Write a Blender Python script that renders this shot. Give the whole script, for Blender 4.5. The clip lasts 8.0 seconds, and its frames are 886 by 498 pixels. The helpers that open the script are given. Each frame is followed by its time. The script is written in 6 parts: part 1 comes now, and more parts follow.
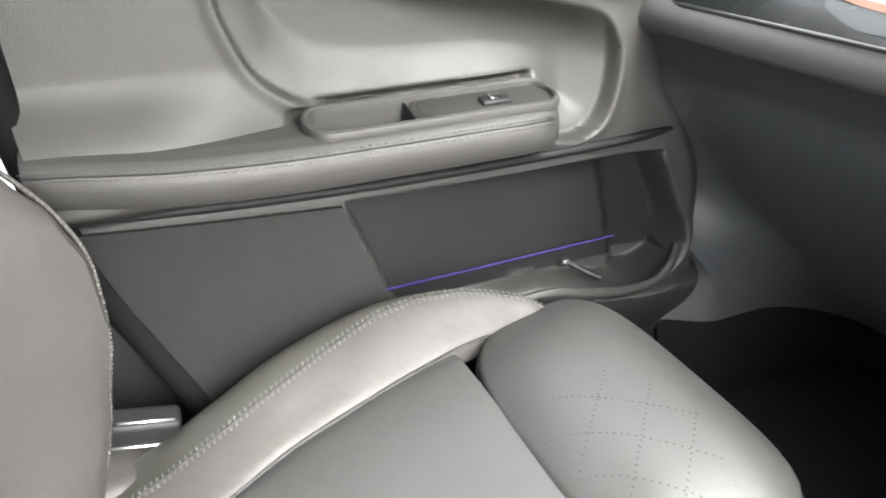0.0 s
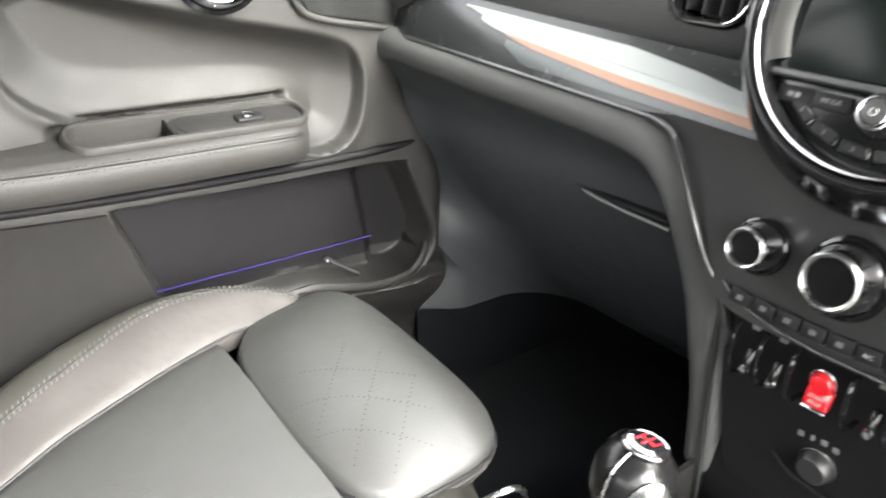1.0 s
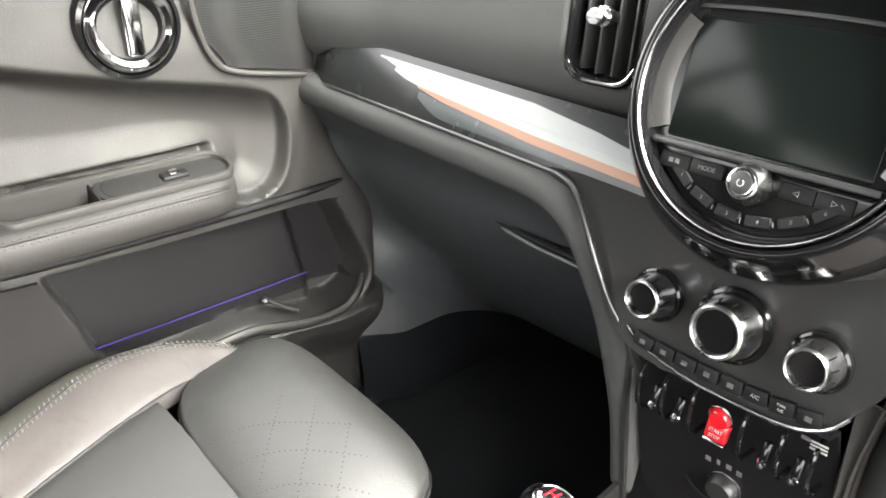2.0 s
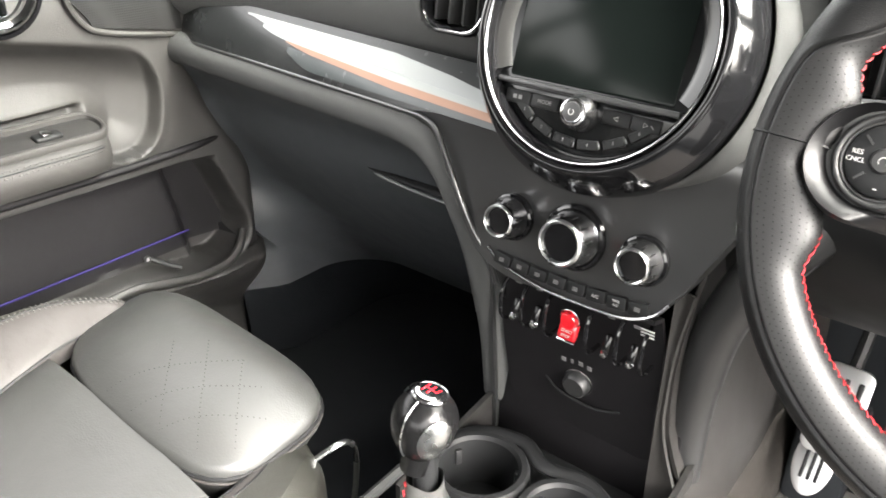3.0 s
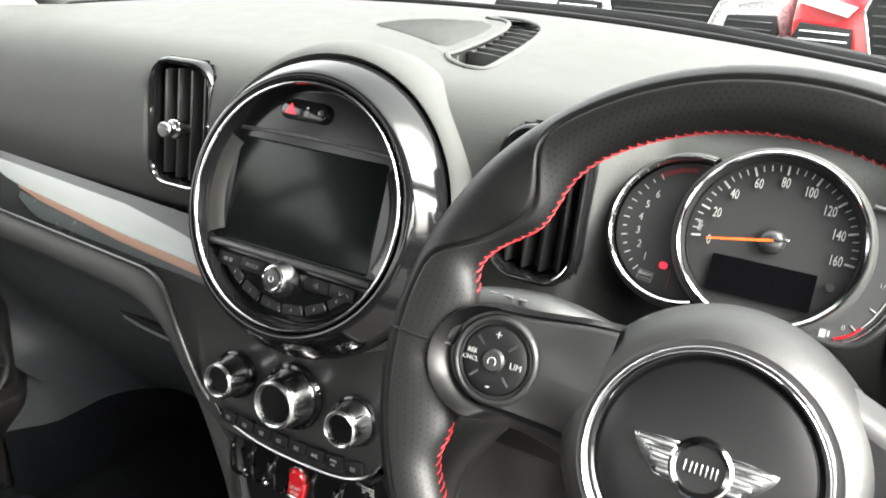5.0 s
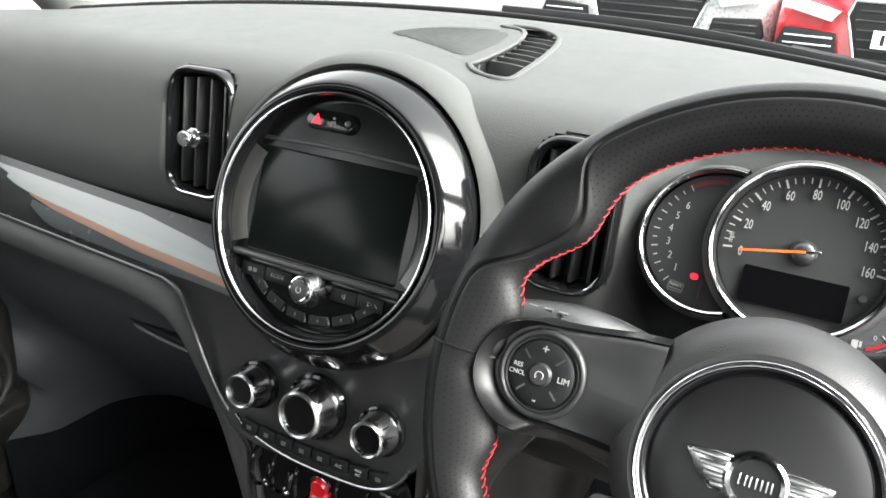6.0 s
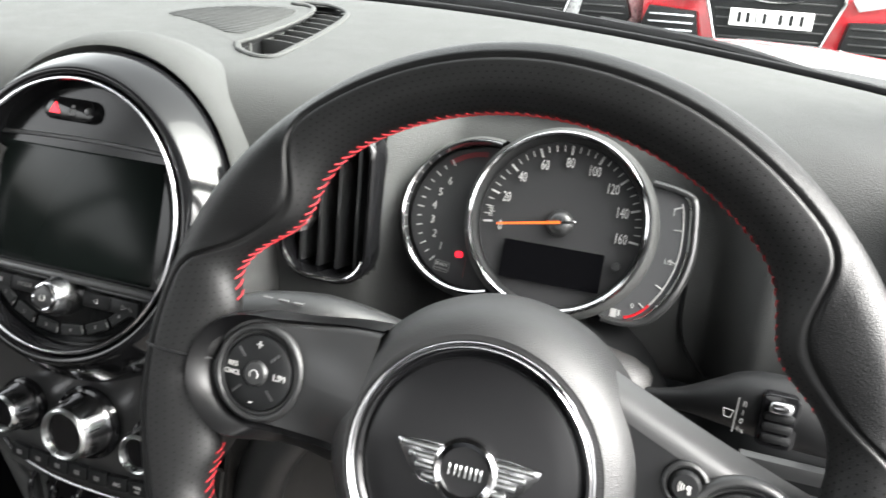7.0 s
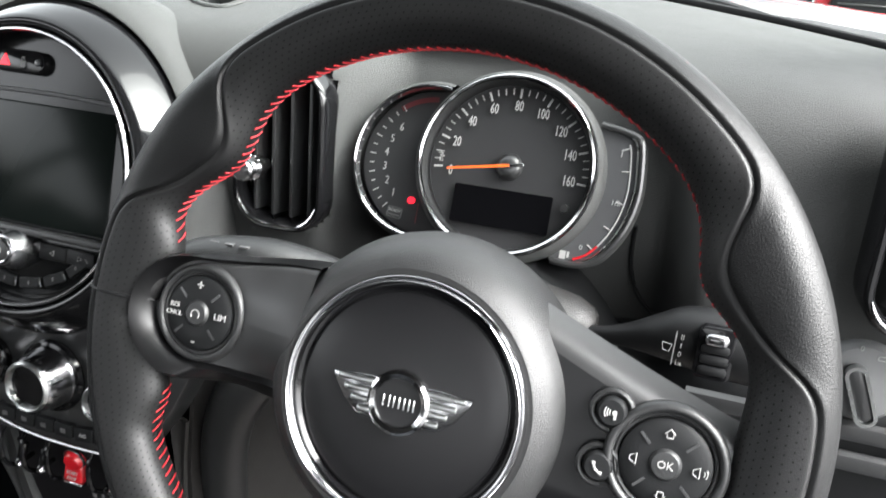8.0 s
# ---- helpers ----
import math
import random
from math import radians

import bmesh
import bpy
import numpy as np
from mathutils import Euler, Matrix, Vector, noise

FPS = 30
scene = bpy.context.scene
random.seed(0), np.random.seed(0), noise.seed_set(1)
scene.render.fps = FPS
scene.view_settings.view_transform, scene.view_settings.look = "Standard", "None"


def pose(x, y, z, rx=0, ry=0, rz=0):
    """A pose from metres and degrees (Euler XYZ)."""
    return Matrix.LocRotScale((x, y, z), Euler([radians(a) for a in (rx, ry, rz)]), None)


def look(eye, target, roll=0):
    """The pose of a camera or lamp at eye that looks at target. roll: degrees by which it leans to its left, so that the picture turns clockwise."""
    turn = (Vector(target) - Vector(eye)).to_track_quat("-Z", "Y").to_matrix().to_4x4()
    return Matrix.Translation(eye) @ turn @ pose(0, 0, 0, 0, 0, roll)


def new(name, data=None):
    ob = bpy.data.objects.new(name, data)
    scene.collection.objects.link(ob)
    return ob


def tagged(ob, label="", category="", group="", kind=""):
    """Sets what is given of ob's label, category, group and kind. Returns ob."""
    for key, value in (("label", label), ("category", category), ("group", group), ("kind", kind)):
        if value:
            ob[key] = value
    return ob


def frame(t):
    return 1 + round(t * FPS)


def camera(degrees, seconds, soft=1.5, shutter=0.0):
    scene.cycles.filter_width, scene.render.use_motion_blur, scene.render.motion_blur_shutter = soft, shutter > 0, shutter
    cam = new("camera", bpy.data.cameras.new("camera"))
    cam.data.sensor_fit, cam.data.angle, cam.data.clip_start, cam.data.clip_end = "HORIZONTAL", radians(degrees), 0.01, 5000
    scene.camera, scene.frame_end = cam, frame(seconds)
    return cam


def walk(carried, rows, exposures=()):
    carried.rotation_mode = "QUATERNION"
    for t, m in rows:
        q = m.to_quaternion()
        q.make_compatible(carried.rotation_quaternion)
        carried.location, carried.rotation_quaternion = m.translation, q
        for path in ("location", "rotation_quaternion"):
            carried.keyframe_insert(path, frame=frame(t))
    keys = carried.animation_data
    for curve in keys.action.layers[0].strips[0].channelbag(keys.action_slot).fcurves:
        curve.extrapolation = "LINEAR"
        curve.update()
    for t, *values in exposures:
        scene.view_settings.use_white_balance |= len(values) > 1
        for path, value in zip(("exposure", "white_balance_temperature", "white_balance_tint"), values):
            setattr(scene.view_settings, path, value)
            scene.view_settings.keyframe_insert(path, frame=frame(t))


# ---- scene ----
cam = camera(59.0, 8.0, 1.6, 0.25)
PATH = [
    (0, (0.085, 0.081, 1.063), (-1.578, 0.802, 0.218), -1.7),
    (0.5, (0.14, 0.077, 1.052), (-1.406, 1.023, 0.206), 1.4),
    (1, (0.218, 0.082, 1.102), (-1.213, 1.213, 0.281), 2.3),
    (1.2, (0.243, 0.086, 1.132), (-1.153, 1.266, 0.32), 2.4),
    (2.3, (0.24, 0.105, 1.177), (-1.078, 1.339, 0.316), -1.0),
    (2.5, (0.263, 0.093, 1.179), (-1.002, 1.374, 0.308), -1.0),
    (3, (0.3, 0.049, 1.18), (-0.799, 1.442, 0.256), 1.0),
    (3.5, (0.325, 0.034, 1.193), (-0.709, 1.488, 0.29), 3.1),
    (4, (0.365, 0.06, 1.201), (-0.652, 1.57, 0.372), 3.0),
    (4.5, (0.399, 0.098, 1.22), (-0.559, 1.676, 0.45), 2.9),
    (5, (0.392, 0.138, 1.246), (-0.474, 1.794, 0.536), 4.1),
    (5.2, (0.376, 0.141, 1.252), (-0.462, 1.819, 0.556), 4.7),
    (6.3, (0.359, 0.118, 1.25), (-0.461, 1.798, 0.539), 4.2),
    (6.5, (0.387, 0.132, 1.243), (-0.39, 1.832, 0.53), 3.9),
    (7, (0.441, 0.194, 1.243), (-0.159, 1.963, 0.528), 3.5),
    (7.5, (0.462, 0.209, 1.247), (-0.046, 2.0, 0.515), 3.0),
    (8, (0.472, 0.196, 1.231), (-0.101, 1.942, 0.442), 2.9),
]
walk(cam, [(t, look(eye, target, roll)) for t, eye, target, roll in PATH],
     [(0.0, 5.05, 6550, 9), (0.5, 5.16, 6620, 9), (1.0, 5.1, 6700, 9), (2.5, 5.08, 6850, 10), (4.0, 5.02, 6800, 9), (5.0, 4.36, 6750, 7), (6.5, 4.0, 6500, 8), (7.3, 3.88, 6600, 9), (8.0, 3.78, 6400, 9)])

# ---- world and light ----
SUN_EL, SUN_ROT = radians(42), radians(89)
world = bpy.data.worlds.new("overcast_sky")
scene.world = world
world.use_nodes = True
wn = world.node_tree.nodes
sky = wn.new("ShaderNodeTexSky")
sky.sky_type = "NISHITA"
sky.sun_disc = False
sky.sun_elevation, sky.sun_rotation = SUN_EL, SUN_ROT
sky.air_density, sky.dust_density, sky.ozone_density = 1.0, 6.0, 0.6
hsv = wn.new("ShaderNodeHueSaturation")
hsv.inputs["Saturation"].default_value = 0.12
world.node_tree.links.new(sky.outputs[0], hsv.inputs["Color"])
world.node_tree.links.new(hsv.outputs[0], wn["Background"].inputs["Color"])
wn["Background"].inputs["Strength"].default_value = 0.135
sun_data = bpy.data.lights.new("sun", "SUN")
sun_data.energy, sun_data.angle, sun_data.color = 0.7, radians(60), (1.0, 0.985, 0.96)
sun = new("sun", sun_data)
sun.matrix_world = look((4.4, 0.6, 4.9), (0.0, 0.5, 0.95))


# ---- materials ----
def material(name, base, rough=0.5, metal=0.0, grain=0.0, scale=400.0, stain=0.12, coat=0.0, emit=None, power=0.0, cells=False, alpha_ior=None, spec=0.5, sheen=0.0, rvar=0.08, crease=0.0):
    """Principled surface with large stains, fine grain in colour, gloss and relief."""
    m = bpy.data.materials.new(name)
    m.use_nodes = True
    nt = m.node_tree
    b = nt.nodes["Principled BSDF"]
    b.inputs["Metallic"].default_value = metal
    b.inputs["Coat Weight"].default_value = coat
    b.inputs["Coat Roughness"].default_value = 0.04
    b.inputs["Specular IOR Level"].default_value = spec
    b.inputs["Sheen Weight"].default_value = sheen
    tc = nt.nodes.new("ShaderNodeTexCoord")
    big = nt.nodes.new("ShaderNodeTexNoise")
    big.inputs["Scale"].default_value, big.inputs["Detail"].default_value = 7.0, 5.0
    nt.links.new(tc.outputs["Object"], big.inputs["Vector"])
    ramp = nt.nodes.new("ShaderNodeMix")
    ramp.data_type = "RGBA"
    lo, hi = [max(0.0, c * (1 - stain)) for c in base], [min(1.0, c * (1 + stain)) for c in base]
    ramp.inputs["A"].default_value, ramp.inputs["B"].default_value = (*lo, 1), (*hi, 1)
    nt.links.new(big.outputs["Fac"], ramp.inputs["Factor"])
    nt.links.new(ramp.outputs["Result"], b.inputs["Base Color"])
    rm = nt.nodes.new("ShaderNodeMapRange")
    rm.inputs["To Min"].default_value, rm.inputs["To Max"].default_value = max(0.0, rough - rvar), min(1.0, rough + rvar)
    mid = nt.nodes.new("ShaderNodeTexNoise")
    mid.inputs["Scale"].default_value, mid.inputs["Detail"].default_value = 38.0, 4.0
    nt.links.new(tc.outputs["Object"], mid.inputs["Vector"])
    nt.links.new(mid.outputs["Fac"], rm.inputs["Value"])
    nt.links.new(rm.outputs["Result"], b.inputs["Roughness"])
    if grain:
        g = nt.nodes.new("ShaderNodeTexVoronoi" if cells else "ShaderNodeTexNoise")
        g.inputs["Scale"].default_value = scale
        nt.links.new(tc.outputs["Object"], g.inputs["Vector"])
        bump = nt.nodes.new("ShaderNodeBump")
        bump.inputs["Strength"].default_value, bump.inputs["Distance"].default_value = grain, 0.0006
        nt.links.new(g.outputs[0], bump.inputs["Height"])
        nt.links.new(bump.outputs["Normal"], b.inputs["Normal"])
    if crease:
        cz = nt.nodes.new("ShaderNodeTexNoise")
        cz.inputs["Scale"].default_value, cz.inputs["Detail"].default_value, cz.inputs["Distortion"].default_value = 14.0, 3.0, 0.15
        nt.links.new(tc.outputs["Object"], cz.inputs["Vector"])
        cb = nt.nodes.new("ShaderNodeBump")
        cb.inputs["Strength"].default_value, cb.inputs["Distance"].default_value = crease, 0.012
        nt.links.new(cz.outputs["Fac"], cb.inputs["Height"])
        if grain:
            nt.links.new(cb.outputs["Normal"], bump.inputs["Normal"])
        else:
            nt.links.new(cb.outputs["Normal"], b.inputs["Normal"])
    if emit:
        b.inputs["Emission Color"].default_value, b.inputs["Emission Strength"].default_value = (*emit, 1), power
    if alpha_ior:
        b.inputs["Transmission Weight"].default_value, b.inputs["IOR"].default_value = 1.0, alpha_ior
    return m


M_DASH = material("grained_soft_plastic", (0.048, 0.049, 0.0483), 0.64, grain=0.5, scale=1300, cells=True, spec=0.10)
M_PLASTIC = material("hard_black_plastic", (0.013, 0.0133, 0.0137), 0.42, grain=0.12, scale=1300, cells=True)
M_SATIN = material("satin_black_plastic", (0.019, 0.0192, 0.0196), 0.43, grain=0.03, scale=1600, rvar=0.05, spec=0.5)
M_SURROUND = material("black_spoke_surround", (0.004, 0.004, 0.0043), 0.34, spec=0.2, rvar=0.04)
M_CAP = material("smooth_black_cap", (0.0055, 0.0055, 0.006), 0.34, rvar=0.04, spec=0.3)
M_DARK = material("matt_black_plastic", (0.0075, 0.0078, 0.0082), 0.5, grain=0.15, scale=900, spec=0.15)
M_DOOR = material("door_soft_plastic", (0.0190, 0.0181, 0.0173), 0.54, grain=0.3, scale=800, cells=True, spec=0.28)
M_DOORLOW = material("door_lower_plastic", (0.0125, 0.0121, 0.0118), 0.5, grain=0.3, scale=900, cells=True, spec=0.35)
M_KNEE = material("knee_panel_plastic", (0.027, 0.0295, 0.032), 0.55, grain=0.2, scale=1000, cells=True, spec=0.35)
M_FABRIC = material("door_insert_cloth", (0.0074, 0.0070, 0.0070), 0.85, grain=0.5, scale=1500, spec=0.15)
M_LEATHER = material("black_leather", (0.024, 0.0245, 0.0236), 0.45, grain=0.18, scale=520, cells=True, stain=0.2, rvar=0.1, spec=0.72, crease=0.14)
M_LEATHER2 = material("smooth_worn_leather", (0.031, 0.0285, 0.0275), 0.54, grain=0.15, scale=420, cells=True, stain=0.25, rvar=0.08, spec=0.2, crease=0.6)
M_OLIVE = material("olive_grey_leather", (0.0185, 0.0182, 0.0152), 0.52, grain=0.2, scale=420, cells=True, stain=0.25, spec=0.45, crease=0.3)
M_WHEEL = material("wheel_leather", (0.0035, 0.0036, 0.0038), 0.43, grain=0.27, scale=1500, cells=True, stain=0.25, rvar=0.1, spec=0.22, crease=0.12)
M_PERF = material("perforated_wheel_leather", (0.0052, 0.0052, 0.0054), 0.48, grain=0.14, scale=1600, cells=True, stain=0.3, rvar=0.1, spec=0.30)
M_HOLE = material("leather_hole", (0.003, 0.003, 0.003), 0.7, spec=0.12)
M_STALK = material("matt_black_stalk", (0.008, 0.0082, 0.0086), 0.42, grain=0.1, scale=1300, cells=True, spec=0.18)
M_BOSS = material("grained_airbag_cover", (0.0095, 0.0097, 0.0100), 0.5, grain=0.32, scale=1500, cells=True, spec=0.56)
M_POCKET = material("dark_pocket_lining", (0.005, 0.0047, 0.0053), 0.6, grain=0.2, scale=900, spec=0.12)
M_LCD = material("switched_off_lcd", (0.002, 0.002, 0.0024), 0.2, spec=0.08, rvar=0.03)
M_MAT = material("worn_grey_floor_mat", (0.06, 0.055, 0.052), 0.95, grain=1.0, scale=500, stain=0.3)
M_TUNNEL = material("grey_brown_tunnel_carpet", (0.026, 0.0235, 0.0215), 0.9, grain=1.0, scale=600, stain=0.3, spec=0.1, crease=0.5)
M_CLOTHSIDE = material("brownish_side_trim", (0.0135, 0.0125, 0.0119), 0.6, grain=0.3, scale=900, stain=0.2, spec=0.3)
M_GAUGE = material("smoky_gauge_face", (0.050, 0.051, 0.053), 0.22, spec=0.7, rvar=0.05)
M_GLOSS = material("piano_black_lacquer", (0.005, 0.005, 0.0055), 0.10, stain=0.1, rvar=0.03, spec=0.34)
M_FASCIA = material("satin_black_lacquer", (0.018, 0.0183, 0.0187), 0.30, coat=0.3, rvar=0.06)
M_KNOB = material("black_knob_leather", (0.0038, 0.0038, 0.004), 0.24, grain=0.06, scale=900, cells=True, spec=0.18)
M_CHROME = material("polished_chrome", (0.56, 0.56, 0.57), 0.10, metal=1.0, stain=0.04, rvar=0.04)
M_RINGCHROME = material("bezel_chrome", (0.42, 0.42, 0.43), 0.13, metal=1.0, stain=0.05, rvar=0.05)
M_DARKCHROME = material("dark_chrome", (0.40, 0.40, 0.41), 0.22, metal=1.0, stain=0.06, rvar=0.05)
M_SILVER = material("satin_silver", (0.45, 0.46, 0.455), 0.28, metal=1.0, stain=0.06)
# next four hold the trim's reflections as flat colour; the first also edges the pull
M_PALE = material("pale_satin_grey", (0.125, 0.132, 0.13), 0.42, metal=0.3, stain=0.1)
M_GREENISH = material("grey_green_reflection", (0.13, 0.14, 0.135), 0.4, metal=0.3, stain=0.1)
M_TEAL = material("teal_grey_reflection", (0.022, 0.026, 0.027), 0.25, stain=0.1, spec=0.3)
M_BRONZE = material("bronze_reflection", (0.11, 0.058, 0.036), 0.35, metal=0.5, stain=0.15)
M_TRIM = material("smoked_gloss_trim", (0.010, 0.0108, 0.011), 0.26, stain=0.15, rvar=0.05, spec=0.25)
M_SCREEN = material("display_glass", (0.004, 0.0055, 0.005), 0.18, stain=0.3, rvar=0.04, spec=0.10)
M_GLASSFACE = material("black_glass_face", (0.004, 0.0043, 0.0045), 0.16, stain=0.1, rvar=0.03, spec=0.25)
M_GREYDISC = material("satin_grey_disc", (0.10, 0.101, 0.102), 0.4, spec=0.4)
M_DIAL = material("dial_face", (0.019, 0.019, 0.02), 0.45, rvar=0.04, spec=0.3)
M_PRINT = material("white_print", (0.25, 0.25, 0.245), 0.6, stain=0.03)
M_GREYPRINT = material("grey_print", (0.085, 0.085, 0.085), 0.6, stain=0.03)
M_ORANGE = material("orange_needle", (0.62, 0.10, 0.012), 0.4, stain=0.05)
M_RED = material("red_gloss_plastic", (0.42, 0.008, 0.014), 0.22, coat=0.5, stain=0.1)
M_DIMRED = material("dim_red_print", (0.07, 0.004, 0.006), 0.5)
M_THREAD = material("red_thread", (0.32, 0.008, 0.014), 0.7, grain=0.6, scale=2500)
M_GTHREAD = material("grey_thread", (0.048, 0.0465, 0.043), 0.8, grain=0.6, scale=2500)
M_LAMP = material("red_warning_lamp", (0.6, 0.01, 0.02), 0.4, emit=(1.0, 0.012, 0.03), power=0.16)
M_AMBIENT = material("violet_light_line", (0.012, 0.010, 0.035), 0.9, spec=0.02, emit=(0.16, 0.12, 0.62), power=0.0055)
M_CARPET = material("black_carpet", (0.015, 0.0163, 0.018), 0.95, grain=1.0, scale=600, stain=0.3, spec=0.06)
# darker copy of the carpet above: the footwell's shade is in its colour
M_FOOTWELL = material("shaded_footwell_carpet", (0.006, 0.0067, 0.0076), 0.95, grain=1.0, scale=600, stain=0.3, spec=0.02)
M_RUBBER = material("black_rubber", (0.007, 0.007, 0.0077), 0.6, grain=0.15, scale=500, spec=0.2)
M_SEAL = material("black_foam_rubber", (0.0025, 0.0025, 0.0027), 0.8, grain=0.2, scale=600, spec=0.06)
M_PEDAL = material("brushed_steel", (0.5, 0.5, 0.5), 0.35, metal=1.0, grain=0.2, scale=700)
M_LINER = material("anthracite_headliner_cloth", (0.06, 0.059, 0.057), 0.9, grain=0.5, scale=900, stain=0.08)
M_BODY = material("pale_body_paint", (0.24, 0.24, 0.245), 0.2, coat=1.0)


def tinted_glass(name, tint):
    """Thin laminated pane: lets tinted daylight through, mirrors a little."""
    m = bpy.data.materials.new(name)
    m.use_nodes = True
    nt = m.node_tree
    clear, gloss, mix = (nt.nodes.new(k) for k in ("ShaderNodeBsdfTransparent", "ShaderNodeBsdfGlossy", "ShaderNodeMixShader"))
    clear.inputs["Color"].default_value = (*tint, 1)
    gloss.inputs["Roughness"].default_value = 0.0
    mix.inputs[0].default_value = 0.02
    nt.links.new(clear.outputs[0], mix.inputs[1])
    nt.links.new(gloss.outputs[0], mix.inputs[2])
    nt.links.new(mix.outputs[0], nt.nodes["Material Output"].inputs["Surface"])
    return m


M_GLASS = tinted_glass("windscreen_glass", (0.88, 0.895, 0.885))
M_ASPHALT = material("asphalt", (0.06, 0.06, 0.06), 0.9, grain=1.0, scale=160, stain=0.3)
M_CARRED = material("red_car_paint", (0.55, 0.015, 0.025), 0.2, coat=1.0, stain=0.05)
M_CARSILVER = material("silver_car_paint", (0.62, 0.62, 0.63), 0.28, metal=0.35, coat=0.8, stain=0.05)
M_PLATE = material("white_number_plate", (0.82, 0.82, 0.8), 0.4, stain=0.03)
M_LENS = material("headlamp_lens", (0.5, 0.52, 0.54), 0.1, coat=1.0, metal=0.4)


# ---- mesh helpers ----
def F(p, tilt, yaw=0.0):
    """Frame of a face that looks to the rear: x right, y up the face, z out of it; tilt leans its top forward."""
    ta = radians(tilt)
    m = Matrix(((1, 0, 0), (0, math.sin(ta), -math.cos(ta)), (0, math.cos(ta), math.sin(ta)))).to_4x4()
    return Matrix.Translation(p) @ Matrix.Rotation(radians(yaw), 4, "Z") @ m


def root(name, at, label, category, group="", kind=""):
    ob = new(name)
    ob.location = at
    ob.empty_display_size = 0.02
    return tagged(ob, label, category, group, kind)


def base_of(ob):
    at = Vector(ob.location)
    while ob.parent:
        ob = ob.parent
        at += Vector(ob.location)
    return at


def part(name, bm, mat, parent=None, label="", m=None, sharp=40):
    """Links a bmesh in world metres as one mesh object, under parent if given."""
    if m is not None:
        bm.transform(m)
    if parent is not None:
        bm.transform(Matrix.Translation(-base_of(parent)))
    me = bpy.data.meshes.new(name)
    bmesh.ops.recalc_face_normals(bm, faces=bm.faces)
    bm.to_mesh(me)
    bm.free()
    for p in me.polygons:
        p.use_smooth = True
    me.set_sharp_from_angle(angle=radians(sharp))
    me.materials.append(mat)
    ob = new(name, me)
    ob.parent = parent
    return tagged(ob, label)


def setting(name, bm, mat, label, category, m=None, sharp=40):
    return tagged(part(name, bm, mat, None, "", m, sharp), label, category, "", "structure")


def rbox(sx, sy, sz, bevel=0.003, seg=2, at=(0, 0, 0)):
    bm = bmesh.new()
    bmesh.ops.create_cube(bm, size=1.0, matrix=Matrix.Translation(at) @ Matrix.Diagonal((sx, sy, sz, 1)))
    if bevel:
        bmesh.ops.bevel(bm, geom=bm.edges[:], offset=min(bevel, 0.49 * min(sx, sy, sz)), segments=seg, profile=0.5, affect="EDGES")
    return bm


def grid(rows, closed_u=False, closed_v=False, thick=0.0, cap=False):
    """Surface through rows of points; u runs along a row. thick: solid wall of that depth."""
    bm = bmesh.new()
    vs = [[bm.verts.new(p) for p in r] for r in rows]
    nr, nc = len(vs), len(vs[0])
    for i in range(nr if closed_v else nr - 1):
        for j in range(nc if closed_u else nc - 1):
            a, b = vs[i], vs[(i + 1) % nr]
            q = (a[j], a[(j + 1) % nc], b[(j + 1) % nc], b[j])
            if len({id(v) for v in q}) == 4:
                bm.faces.new(q)
    if cap and closed_u:
        bm.faces.new(vs[0])
        bm.faces.new(list(reversed(vs[-1])))
    if thick:
        bmesh.ops.recalc_face_normals(bm, faces=bm.faces)
        bmesh.ops.solidify(bm, geom=bm.faces[:], thickness=thick)
    return bm


def lathe(profile, seg=48, a0=0.0, a1=360.0):
    """Turns (radius, height) pairs about local z."""
    full = abs(a1 - a0) >= 359.9
    n = seg if full else seg + 1
    rows = []
    for k in range(n):
        a = radians(a0 + (a1 - a0) * k / seg)
        rows.append([(max(r, 1e-5) * math.cos(a), max(r, 1e-5) * math.sin(a), h) for r, h in profile])
    bm = grid(rows, closed_v=full)
    bmesh.ops.remove_doubles(bm, verts=bm.verts, dist=2e-5)
    return bm


def ring_profile(r, w, h, n=10):
    """Closed rounded section for a lathe ring, centred at radius r."""
    return [(r + w / 2 * math.cos(2 * math.pi * k / n), h / 2 * math.sin(2 * math.pi * k / n)) for k in range(n + 1)]


def tube(points, radius, seg=8, closed=False, flat=1.0, up=None):
    """Round (or flattened) rod along points."""
    pts = [Vector(p) for p in points]
    n = len(pts)
    rows = []
    up0 = Vector(up) if up else None
    for i, p in enumerate(pts):
        a = pts[(i - 1) % n] if (closed or i) else p
        b = pts[(i + 1) % n] if (closed or i < n - 1) else p
        d = (b - a).normalized()
        ref = up0 if up0 else (Vector((0, 0, 1)) if abs(d.z) < 0.9 else Vector((0, 1, 0)))
        s = d.cross(ref).normalized()
        t = s.cross(d).normalized()
        r = radius[i] if isinstance(radius, (list, tuple)) else radius
        rows.append([p + s * (r * math.cos(2 * math.pi * k / seg)) + t * (r * flat * math.sin(2 * math.pi * k / seg)) for k in range(seg)])
    return grid(rows, closed_u=True, closed_v=closed, cap=not closed)


